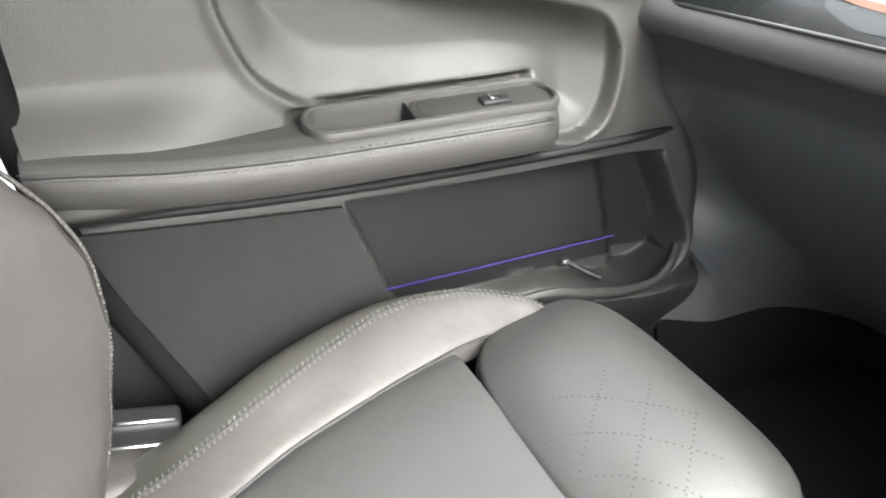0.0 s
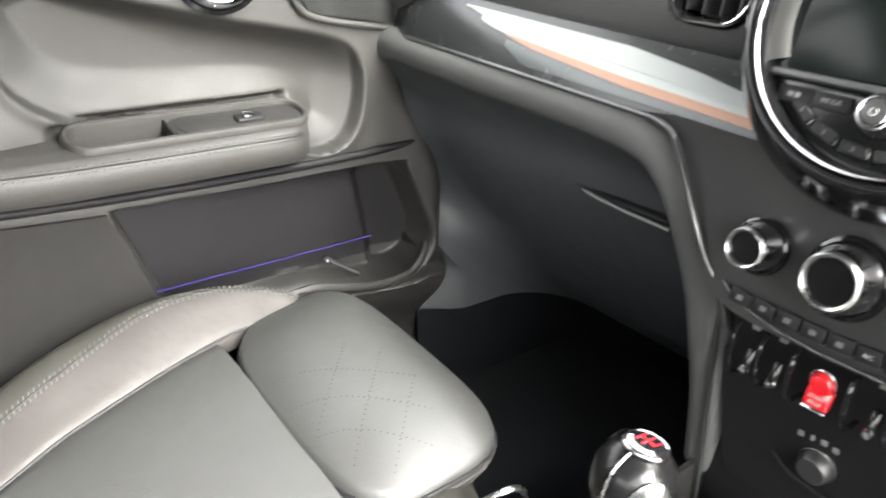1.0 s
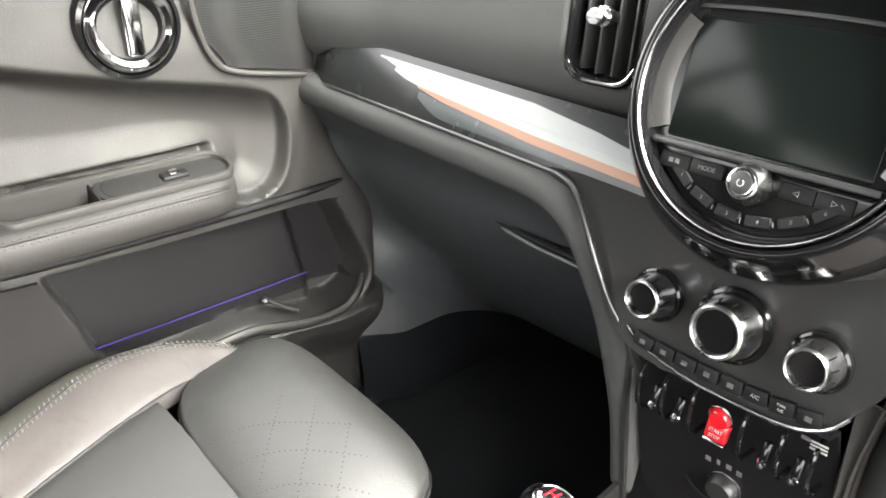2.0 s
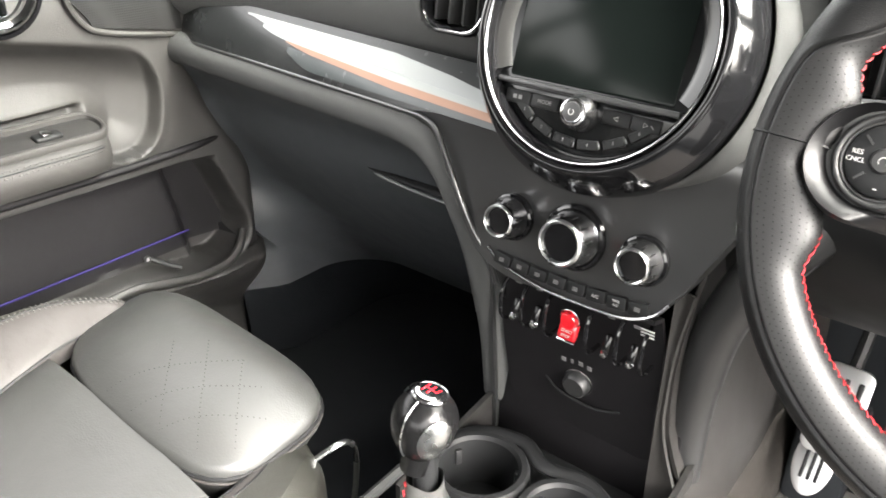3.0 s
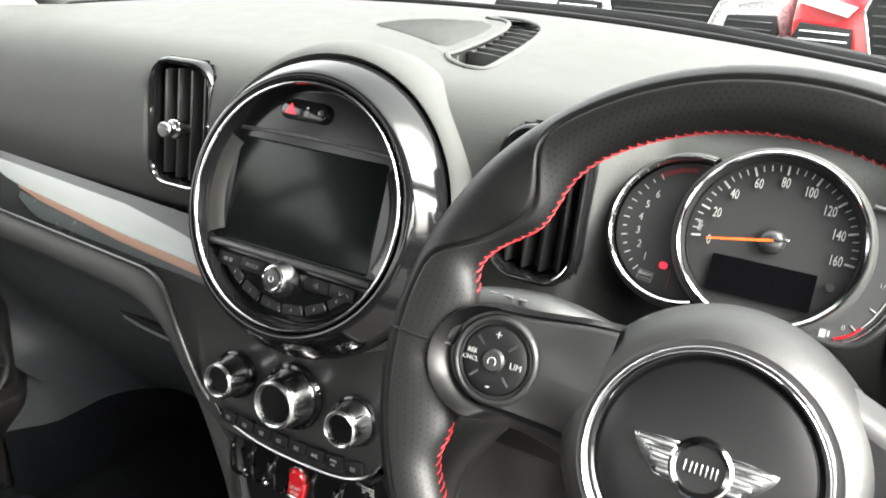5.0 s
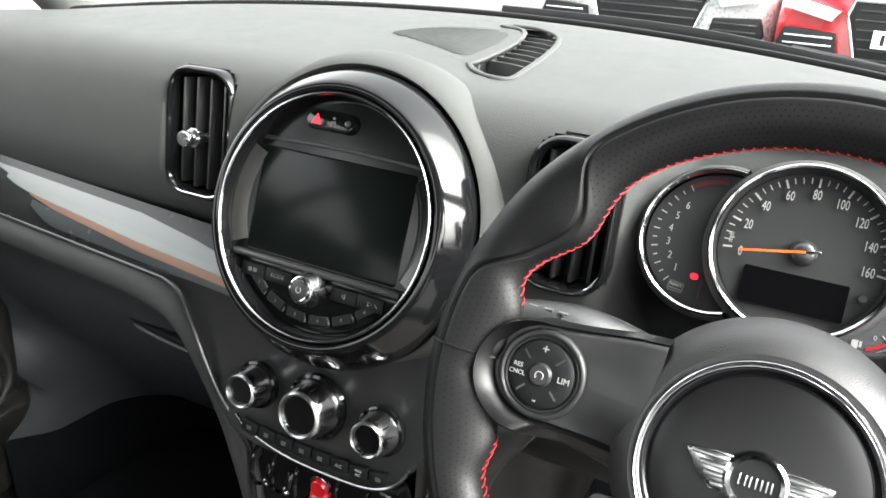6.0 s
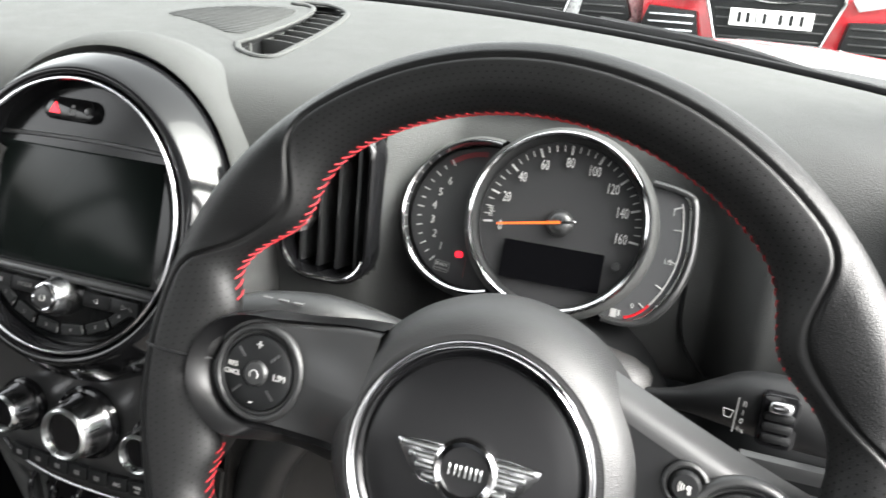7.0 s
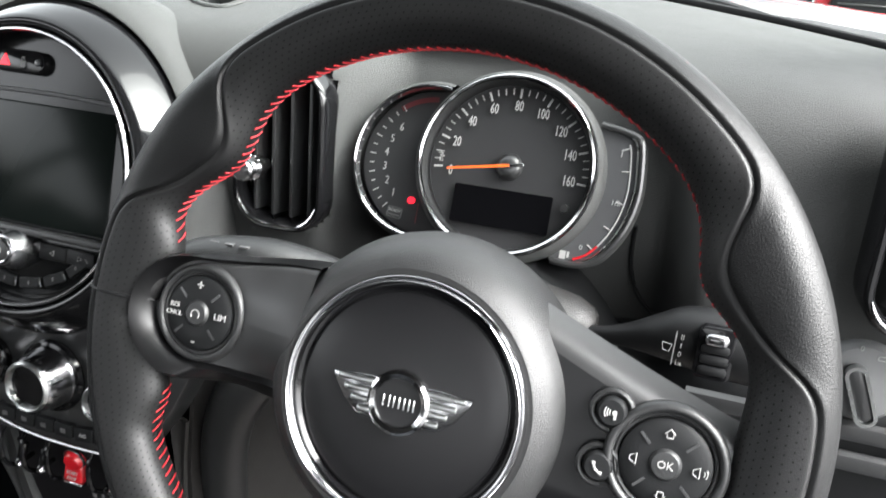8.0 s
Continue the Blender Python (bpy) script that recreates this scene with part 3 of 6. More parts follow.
# air vents
def air_vent(c, w, h, tilt, slats, parent, knob=(0.004, 0.002), rad=0.026):
    m = F(c, tilt)
    v = part("air_vent", grid([[(x, y, z) for x, y in rrect(w - e, h - e, rad - e * 0.45)] for e, z in ((-0.002, -0.030), (-0.002, -0.001), (0.0005, 0.0022), (0.0035, 0.0034), (0.0075, 0.0030), (0.0105, 0.0005), (0.0125, -0.005), (0.0135, -0.040))], closed_u=True), M_GLOSS, parent, "gloss black air vent frame", m)
    part("vent_well", slab(rrect(w - 0.009, h - 0.009, rad - 0.004), -0.040, -0.032), M_DARK, v, "", m)
    for k in range(slats):
        x = (k - (slats - 1) / 2) * (w - 0.014) / slats
        reach = h - 0.016 - 0.010 * abs(x) / (w / 2)
        part("slat", rbox(0.0032, reach, 0.020, 0.0012, 2, (x, 0, -0.014)), M_PLASTIC, v, "", m @ Matrix.Translation((x, 0, 0)) @ Matrix.Rotation(radians(-10), 4, "Y") @ Matrix.Translation((-x, 0, 0)))
    part("cross_slat", rbox(w - 0.016, 0.003, 0.010, 0.001, 1, (0, 0, -0.026)), M_PLASTIC, v, "", m)
    arc = rrect(w - 0.007, h - 0.007, rad - 0.003)[15:27]
    part("chrome_edge", tube([(x, y, 0.0036) for x, y in arc], [0.0004] + [0.0012] * (len(arc) - 2) + [0.0004], 8), M_CHROME, v, "chrome lower edge", m)
    if knob:
        kb = lathe([(0.0, 0.0235), (0.0060, 0.0235), (0.0074, 0.0222), (0.0078, 0.0200), (0.0066, 0.0165), (0.0062, 0.013), (0.0085, 0.011), (0.0085, 0.004), (0.006, 0.003), (0.006, -0.006)], 24)
        kb.transform(Matrix.Diagonal((1.12, 1.0, 1.0, 1.0)))
        ribs = [rbox(0.0010, 0.0014, 0.0065, 0.0004, 1, (0.0086 * math.cos(q * math.pi / 8), 0.0086 * math.sin(q * math.pi / 8), 0.0075)) for q in range(16)]
        part("vent_knob", merge(kb, *ribs), M_DARKCHROME, v, "ribbed dark chrome adjuster knob", m @ Matrix.Translation((*knob, 0)))
    return v


air_vent((-0.181, 0.672, 1.073), 0.082, 0.124, 6, 4, dash, (0.002, -0.003))
air_vent((0.193, 0.664, 1.073), 0.072, 0.118, 6, 4, dash, (-0.016, -0.014))
air_vent((0.609, 0.632, 1.101), 0.082, 0.140, 6, 4, dash, (), 0.026)
side_vent = part("round_vent", lathe([(0.018, 0.0), (0.022, 0.006), (0.026, 0.006), (0.029, 0.0), (0.029, -0.02), (0.018, -0.02)], 32), M_CHROME, dash, "round side vent with chrome rim", F((-0.615, 0.668, 1.045), 8))
part("vent_disc", lathe([(0.0, 0.004), (0.012, 0.002), (0.018, -0.004)], 24), M_DARK, side_vent, "", F((-0.615, 0.668, 1.045), 8))

# speaker grille and demister slots on the dash top
def on_top(x, y, h=0.0):
    return (x, y, 1.1525 + 0.13 * (y - 0.74) - 0.05 * x * x + h)


lens = spline([(x, y, 0) for x, y in ((-0.103, 0.855), (-0.085, 0.898), (-0.045, 0.928), (0.0, 0.939), (0.034, 0.930), (0.046, 0.885), (0.046, 0.835), (0.041, 0.788), (0.028, 0.790), (-0.02, 0.816), (-0.07, 0.839))], 4, True)
mid = Vector((-0.008, 0.868, 0))


def lens_row(f, h):
    return [on_top(mid.x + (p.x - mid.x) * f, mid.y + (p.y - mid.y) * f, h) for p in lens]


gr = part("speaker_surround", grid([lens_row(1.06, -0.001), lens_row(1.03, 0.0006), lens_row(0.97, 0.0010), lens_row(0.82, 0.0010), lens_row(0.80, 0.0004)], closed_u=True), M_DASH, dash, "raised grey speaker surround")
part("speaker_well", grid([lens_row(0.79, 0.0006), lens_row(0.4, 0.0006), lens_row(0.02, 0.0006)], closed_u=True), M_DARK, gr)
for k in range(23):
    yy = 0.800 + 0.0056 * k
    xs_ = []
    ring_ = [(mid.x + (p.x - mid.x) * 0.785, mid.y + (p.y - mid.y) * 0.785) for p in lens]
    for (x0, y0), (x1, y1) in zip(ring_, ring_[1:] + ring_[:1]):
        if (y0 > yy) != (y1 > yy):
            xs_.append(x0 + (x1 - x0) * (yy - y0) / (y1 - y0))
    if len(xs_) == 2 and abs(xs_[0] - xs_[1]) > 0.01:
        c_ = (xs_[0] + xs_[1]) / 2
        part("grille_bar", rbox(abs(xs_[0] - xs_[1]), 0.0043, 0.0012, 0.0005, 1, on_top(c_, yy, 0.0013)), M_DASH, gr)
t_out = spline([(x, y, 0) for x, y in ((0.056, 0.762), (0.078, 0.749), (0.096, 0.752), (0.096, 0.790), (0.092, 0.845), (0.084, 0.898), (0.070, 0.932), (0.040, 0.954), (0.010, 0.956))], 4)
t_in = spline([(x, y, 0) for x, y in ((0.046, 0.780), (0.047, 0.785), (0.049, 0.795), (0.050, 0.820), (0.050, 0.858), (0.046, 0.895), (0.038, 0.928), (0.024, 0.943), (0.004, 0.945))], 4)
outline_t = [(p.x, p.y) for p in t_out] + [(p.x, p.y) for p in reversed(t_in)]


def in_trough(x, y):
    inside = False
    for (x0, y0), (x1, y1) in zip(outline_t, outline_t[1:] + outline_t[:1]):
        if (y0 > y) != (y1 > y) and x < x0 + (x1 - x0) * (y - y0) / (y1 - y0):
            inside = not inside
    return inside


bmesh.ops.delete(pad_bm, geom=[f for f in pad_bm.faces if f.calc_center_median().z > 1.10 and in_trough(*f.calc_center_median().xy)], context="FACES")
part("upper_pad", pad_bm, M_DASH, dash)
tr_ = part("demister_trough", grid([[on_top(p.x - 0.003, p.y, 0.0) for p in t_in], [on_top(p.x, p.y, -0.016) for p in t_in], [on_top(p.x, p.y, -0.016) for p in t_out], [on_top(p.x + 0.004, p.y, 0.0) for p in t_out]]), M_DARK, dash, "black demister trough")
edge_ = [on_top(p.x + 0.003, p.y, 0.0012) for p in t_out] + [on_top(p.x, p.y, 0.0012) for p in reversed(t_in)]
part("trough_rim", tube(edge_, 0.0030, 8, closed=True, flat=0.7), M_DASH, tr_)


def x_at(line, y):
    for p, q in zip(line, line[1:]):
        if (p.y - y) * (q.y - y) <= 0 and abs(p.y - q.y) > 1e-6:
            return p.x + (q.x - p.x) * (y - p.y) / (q.y - p.y)
    return line[-1].x


for k in range(9):
    yy = 0.770 + 0.0185 * k
    xa, xb = x_at(t_in, yy + 0.008), x_at(t_out[12:], yy - 0.006)
    a, b = Vector(on_top(xa, yy + 0.008, -0.004)), Vector(on_top(xb, yy - 0.006, -0.002))
    part("demister_slat", grid([[p + Vector((0, 0.0012 * sy, 0.0012 - d)) for d, sy in ((0.0, -1), (0.0, 1), (0.012, 1.5), (0.012, -1.5))] for p in (a, a.lerp(b, 0.33) + Vector((0, -0.0012, 0.001)), a.lerp(b, 0.66) + Vector((0, -0.0012, 0.001)), b)], closed_u=True, cap=True), M_DASH, tr_)

# ---- passenger door ----
door = root("passenger_door", (-0.70, 0.35, 0.42), "grey and black car door, closed, with padded armrest and map pocket", "car door")


def rr_sd(y, z, y0, y1, z0, z1, r):
    qy, qz = abs(y - (y0 + y1) / 2) - (y1 - y0) / 2 + r, abs(z - (z0 + z1) / 2) - (z1 - z0) / 2 + r
    return math.hypot(max(qy, 0), max(qz, 0)) + min(max(qy, qz), 0) - r


RECESS = spline([(0.0, *p) for p in ((0.183, 1.035), (0.186, 0.977), (0.196, 0.942), (0.213, 0.906), (0.240, 0.882), (0.275, 0.866), (0.352, 0.856), (0.46, 0.852), (0.51, 0.840), (0.525, 0.812), (0.545, 0.794), (0.580, 0.792), (0.608, 0.810), (0.621, 0.845), (0.624, 0.885), (0.614, 0.916), (0.590, 0.937), (0.543, 0.952), (0.44, 0.974), (0.32, 1.003), (0.23, 1.028))], 4, True)
POCKET = spline([(0.0, *p) for p in ((0.290, 0.762), (0.312, 0.70), (0.345, 0.618), (0.40, 0.607), (0.475, 0.607), (0.53, 0.611), (0.58, 0.600), (0.635, 0.590), (0.693, 0.592), (0.724, 0.614), (0.733, 0.647), (0.716, 0.698), (0.692, 0.756), (0.680, 0.765), (0.50, 0.765), (0.32, 0.766))], 3, True)


def outline_distance(poly, y, z):
    """Signed distance from arrays of points to a closed outline, minus inside."""
    d = np.full(y.shape, 9.0)
    inside = np.zeros(y.shape, bool)
    for p, q in zip(poly, poly[1:] + poly[:1]):
        ey, ez = q.y - p.y, q.z - p.z
        t = np.clip(((y - p.y) * ey + (z - p.z) * ez) / max(ey * ey + ez * ez, 1e-12), 0, 1)
        d = np.minimum(d, np.hypot(y - p.y - t * ey, z - p.z - t * ez))
        if ez:
            inside ^= ((p.z > z) != (q.z > z)) & (y < p.y + ey * (z - p.z) / ez)
    return np.where(inside, -d, d)


def ease(a, b, x):
    t = np.clip((x - a) / (b - a), 0, 1)
    return t * t * (3 - 2 * t)


def door_x(y, z):
    """Depth of the moulded door card at arrays of y and z."""
    x = -0.650 - 0.02 * ease(0.98, 1.12, z) + 0.018 * ease(0.62, 0.76, y)
    d = outline_distance(RECESS, y, z)
    top = ease(0.90, 0.97, z + 0.14 * (y - 0.45)) * ease(0.20, 0.26, y)
    x = x + 0.0035 * ease(0.018, 0.002, d) * ease(-0.002, 0.002, d) * (1 - top)
    x = x - 0.022 * (1 - ease(-0.006, 0.001, d)) * (1 - top) - (0.020 + 0.020 * top) * (1 - ease(-0.06 + 0.032 * top, -0.003, d))
    x = x + 0.036 * (1 - ease(0.0, 0.075, z - 0.845)) * ease(-0.01, 0.03, d) * (1 - ease(0.10, 0.27, y)) * ease(0.785, 0.81, z)
    p = outline_distance(POCKET, y, z)
    x = x - (0.034 + 0.022 * ease(0.640, 0.662, y + 0.2 * (z - 0.64))) * (1 - ease(-0.010, 0.0, p))
    x = x + 0.006 * ease(0.022, 0.006, p) * ease(-0.001, 0.004, p) * ease(0.70, 0.64, z)
    fe = 0.655 + 0.10 * ease(0.95, 0.70, z)
    x = x - 0.055 * ease(fe - 0.035, fe + 0.035, y) ** 2 * ease(0.93, 0.84, z)
    x = x - 0.019 * ease(0.235, 0.255, y) * ease(0.535, 0.515, y) * ease(0.874, 0.864, z) * ease(0.80, 0.81, z)
    low = z < 0.60
    return x + np.where(low, 0.022 * ease(0.60, 0.585, z) * ease(0.30, 0.40, y) * ease(0.0, 0.012, p) - 0.075 * ease(0.585, 0.46, z), 0.0)


dy = [-0.02 + 0.80 * k / 150 for k in range(151)]
dz = [0.40 + 0.68 * k / 272 for k in range(273)]


def rear_edge(z):
    """The door's rear edge leans forward towards the sill."""
    return 0.004 + 0.10 * smooth(0.80, 0.50, z) + 0.03 * smooth(0.95, 0.70, z)


def front_edge(z):
    return 0.655 + 0.10 * smooth(0.95, 0.70, z)


rows = []
for z in dz:
    a, b = rear_edge(z), front_edge(z) + 0.03
    ya = np.linspace(a, b, 281)
    rows.append([(x, y, z) for x, y in zip(door_x(ya, np.full(281, z)).tolist(), ya.tolist())])
part("door_card", grid(rows[160:]), M_DOOR, door, "soft grey upper door card", sharp=60)
# darker plastic from the armrest down, with part of the shade there painted in
part("lower_card", grid(rows[:161]), M_DOORLOW, door, "dark plastic lower door card, shade partly in its colour", sharp=60)
part("door_shell", quad_box(-0.80, -0.735, 0.0, 0.76, 0.40, 1.08, 0.02), M_PLASTIC, door, "dark door shell")
ledge = spline([(-0.652, 0.03, 0.795), (-0.651, 0.15, 0.786), (-0.650, 0.30, 0.780), (-0.649, 0.45, 0.779), (-0.646, 0.60, 0.782), (-0.640, 0.68, 0.788), (-0.648, 0.725, 0.793)], 6)
# dark lining colour on this ledge paints the shade below the armrest
part("ledge_band", tube(ledge, [0.0055] * (len(ledge) - 9) + [0.0055 - 0.0005 * k for k in range(9)], 10), M_POCKET, door, "ledge under the armrest, coloured dark for its shade")
ins = []
for j in range(13):
    z = 0.42 + 0.345 * j / 12
    a, b = rear_edge(z) + 0.004, 0.285 + (0.765 - z) * 0.38
    ins.append([(-0.6465 + 0.003 * math.sin(math.pi * k / 10), a + (b - a) * k / 10, z + 0.018 * (j / 12) ** 3 * (1 - k / 10)) for k in range(11)])
part("lower_insert", grid(ins, thick=0.006), M_FABRIC, door, "brownish grey cloth lower insert")
poc = []
for j in range(25):
    z = 0.618 + 0.143 * j / 24
    ya = np.linspace(0.298 + (0.765 - z) * 0.38, 0.722 - 0.36 * max(0.0, z - 0.647), 61)
    poc.append([(x + 0.0025, y, z) for x, y in zip(door_x(ya, np.full(61, z)).tolist(), ya.tolist())])
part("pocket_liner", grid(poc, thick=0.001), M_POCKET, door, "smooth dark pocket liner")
lipz = spline([(-0.640, 0.36, 0.606), (-0.634, 0.42, 0.606), (-0.630, 0.475, 0.608), (-0.627, 0.53, 0.611), (-0.626, 0.58, 0.600), (-0.626, 0.635, 0.590), (-0.628, 0.685, 0.592), (-0.632, 0.712, 0.608), (-0.640, 0.727, 0.630)], 6)
part("pocket_lip", tube(lipz, 0.006, 10, flat=1.3), M_DOORLOW, door)
part("light_line", tube([(-0.668, 0.334, 0.6445), (-0.669, 0.50, 0.6455), (-0.671, 0.650, 0.6465)], 0.0015, 6), M_AMBIENT, door, "thin violet ambient light line")
peg = part("pocket_peg", tube([(-0.672, 0.578, 0.626), (-0.655, 0.60, 0.612), (-0.648, 0.615, 0.604)], 0.004, 8), M_DARK, door)
part("peg_tip", lathe([(0, 0.005), (0.004, 0.004), (0.006, 0), (0.004, -0.004), (0, -0.005)], 12), M_PLASTIC, peg, "", Matrix.Translation((-0.668, 0.574, 0.627)))

# armrest with stitched edge and rounded nose
arm = []
path = [(0.008, 0.866, 0.72), (0.05, 0.863, 0.82), (0.12, 0.856, 0.95), (0.22, 0.851, 1.0), (0.32, 0.850, 1.0), (0.42, 0.850, 1.0), (0.480, 0.850, 1.0), (0.505, 0.850, 0.92), (0.520, 0.849, 0.74), (0.530, 0.848, 0.42), (0.534, 0.846, 0.10)]
for y, zt, s in path:
    prof = [(-0.700, 0.008), (-0.650, 0.006), (-0.615, 0.002), (-0.598, -0.003), (-0.591, -0.011), (-0.588, -0.022), (-0.590, -0.036), (-0.598, -0.046), (-0.620, -0.050), (-0.700, -0.050)]
    prof = [(-0.66 + (x + 0.66) * (s if x > -0.66 else 1.0), zt + zz * (0.80 + 0.20 * s)) for x, zz in prof]
    top = [p for a, b in zip(prof[:3], prof[1:4]) for p in [(a[0] + (b[0] - a[0]) * k / n, a[1] + (b[1] - a[1]) * k / n) for n in (18 if a is prof[0] else 8,) for k in range(n)]]
    arm.append([(x, y, z) for x, z in top + prof[3:]])
cols = list(zip(*arm))
arm = [list(r) for r in zip(*[spline(c, 20) for c in cols])]
AP = Matrix.Translation((-0.631, 0.388, 0.8582)) @ Matrix.Rotation(radians(13), 4, "Y") @ Matrix.Diagonal((1.30, 1.0, 1.0, 1.0))
arm_bm = grid(arm, closed_u=True, cap=True)
API = AP.inverted()


def in_capsule(p):
    q = API @ p
    return abs(q.z) < 0.016 and rr_sd(q.y, q.x, -0.129, 0.129, -0.0165, 0.0165, 0.0165) < 0.0045


bmesh.ops.delete(arm_bm, geom=[f for f in arm_bm.faces if in_capsule(f.calc_center_median())], context="FACES")
armrest = part("armrest", arm_bm, M_DOOR, door, "grey padded armrest")
for off in (-0.0035, 0.0035):
    st = spline([(-0.5905 - 0.044 * (1 - s) - 0.35 * off, y, zt - 0.011 + off * 1.0) for y, zt, s in path[:8]], 12)
    part("stitch_line", merge(*[rbox(0.0010, 0.0036, 0.0011, 0.0004, 1, (p.x + 0.0009, p.y, p.z)) for p in st]), M_DOOR, armrest, "tone on tone double stitching")
part("seam", tube(spline([(-0.5905 - 0.044 * (1 - s), y, zt - 0.011) for y, zt, s in path[:8]], 6), 0.0011, 6), M_DARK, armrest)


def capsule(w, h):
    return [(y, x) for x, y in rrect(w, h, h / 2 - 0.0002, 10)]


rim_rows = [[(x, y, z) for x, y in capsule(w, h)] for w, h, z in ((0.279, 0.050, -0.004), (0.279, 0.050, 0.0005), (0.276, 0.047, 0.0040), (0.271, 0.042, 0.0050), (0.266, 0.037, 0.0036), (0.264, 0.035, -0.002), (0.263, 0.034, -0.010))]
panel = part("switch_panel", grid(rim_rows, closed_u=True), M_DOOR, armrest, "raised capsule rim round the switch panel", AP)
part("switch_plate", slab([(y, x) for x, y in rrect(0.158, 0.0335, 0.016, 8, 0.0525)], -0.012, -0.001, 0.001), M_DOORLOW, panel, "", AP)
part("plate_joint", tube([(x, y, -0.0008) for x, y in capsule(0.150, 0.0325)], 0.0006, 4, closed=True), M_DARK, panel, "", AP @ Matrix.Translation((0, 0.0565, 0)))
part("grip_cup", grid([[(x * 0.0163 * (1 - 0.12 * d), y, -0.004 - 0.034 * d * e) for x, d in ((-1, 0), (-1, 0.6), (-0.8, 1), (0.8, 1), (1, 0.6), (1, 0))] for y, e in ((-0.1315, 0.3), (-0.128, 0.8), (-0.118, 1), (-0.06, 1), (-0.026, 1))]), M_DOOR, panel, "moulded grip cup", AP)
part("cup_end", rbox(0.033, 0.003, 0.034, 0.0008, 1, (0, -0.0265, -0.018)), M_DARK, panel, "", AP)
sw = part("window_switch", rbox(0.013, 0.034, 0.008, 0.003, 3, (0.002, 0.066, 0.0)), M_DARK, panel, "small black window switch", AP)
part("switch_tip", rbox(0.009, 0.012, 0.004, 0.0015, 2, (0.003, 0.064, 0.0055)), M_CHROME, sw, "chrome switch tip", AP)

# door pull and speaker grille
HM = Matrix.Translation((-0.648, 0.437, 1.030)) @ Matrix.Rotation(radians(90), 4, "Y")
handle = part("handle_ring", lathe([(0.036, -0.008), (0.038, 0.007), (0.043, 0.011), (0.049, 0.008), (0.053, 0.0), (0.053, -0.012)], 48), M_CHROME, door, "chrome ring of the door pull", HM)
part("handle_outer", lathe([(0.052, -0.01), (0.053, 0.004), (0.058, 0.002), (0.060, -0.012)], 48), M_GLOSS, handle, "", HM)
part("handle_bowl", lathe([(0.0, -0.022), (0.02, -0.020), (0.034, -0.008), (0.037, 0.0)], 40), M_DARK, handle, "", HM)
part("handle_lever", rbox(0.066, 0.020, 0.010, 0.004, 3, (0.0, 0.002, 0.002)), M_CHROME, handle, "polished pull lever", HM)
spk = []
for j in range(17):
    z = 0.975 + 0.105 * j / 16
    a = 0.515 + 0.030 * smooth(1.02, 0.975, z)
    spk.append([(-0.648 + 0.004 * math.sin(math.pi * k / 12), a + (0.672 - a) * k / 12, z - 0.16 * (a + (0.672 - a) * k / 12 - 0.515)) for k in range(13)])
M_MESH = material("perforated_grille", (0.011, 0.011, 0.011), 0.75, grain=0.0, spec=0.10)
mn = M_MESH.node_tree
dots_ = mn.nodes.new("ShaderNodeTexVoronoi")
dots_.inputs["Scale"].default_value, dots_.inputs["Randomness"].default_value = 340.0, 0.0
hole_ = mn.nodes.new("ShaderNodeMapRange")
hole_.inputs["From Min"].default_value, hole_.inputs["From Max"].default_value = 0.26, 0.40
pit_ = mn.nodes.new("ShaderNodeMix")
pit_.data_type, pit_.blend_type = "RGBA", "MULTIPLY"
pit_.inputs["Factor"].default_value = 1.0
tint_ = mn.nodes["Principled BSDF"].inputs["Base Color"].links[0].from_socket
mn.links.new(mn.nodes["Texture Coordinate"].outputs["Object"], dots_.inputs["Vector"])
mn.links.new(dots_.outputs["Distance"], hole_.inputs["Value"])
mn.links.new(tint_, pit_.inputs["A"])
mn.links.new(hole_.outputs["Result"], pit_.inputs["B"])
mn.links.new(pit_.outputs["Result"], mn.nodes["Principled BSDF"].inputs["Base Color"])
grille = part("speaker_grille", grid(spk, thick=0.003), M_MESH, door, "finely perforated black speaker grille")
part("grille_rim", tube(spline([(-0.645, 0.508, 1.08), (-0.645, 0.512, 1.03), (-0.645, 0.528, 0.983), (-0.645, 0.56, 0.962), (-0.645, 0.66, 0.945)], 6), 0.004, 8), M_DOOR, grille)
part("door_seal", tube(spline([(-0.652, rear_edge(z) - 0.004, z) for z in (1.10, 0.95, 0.85, 0.75, 0.65, 0.55, 0.45)], 5), 0.016, 12), M_SEAL, door, "black rubber door seal")

# ---- passenger seat ----
seat = root("passenger_seat", (-0.36, 0.15, 0.36), "black leather sports seat with diamond-stitched thigh pad", "car seat")
SX = -0.36
bol = [(0.470, -0.500, 0.640, -0.506, 0.648, -0.515, 0.60), (0.440, -0.500, 0.655, -0.525, 0.676, -0.552, 0.61), (0.38, -0.514, 0.652, -0.556, 0.686, -0.588, 0.61), (0.31, -0.508, 0.640, -0.572, 0.685, -0.602, 0.59), (0.25, -0.502, 0.624, -0.575, 0.673, -0.605, 0.57), (0.18, -0.492, 0.605, -0.570, 0.651, -0.602, 0.55), (0.12, -0.478, 0.584, -0.564, 0.622, -0.597, 0.52), (0.05, -0.460, 0.562, -0.560, 0.588, -0.592, 0.50), (-0.06, -0.43, 0.532, -0.555, 0.55, -0.588, 0.47)]

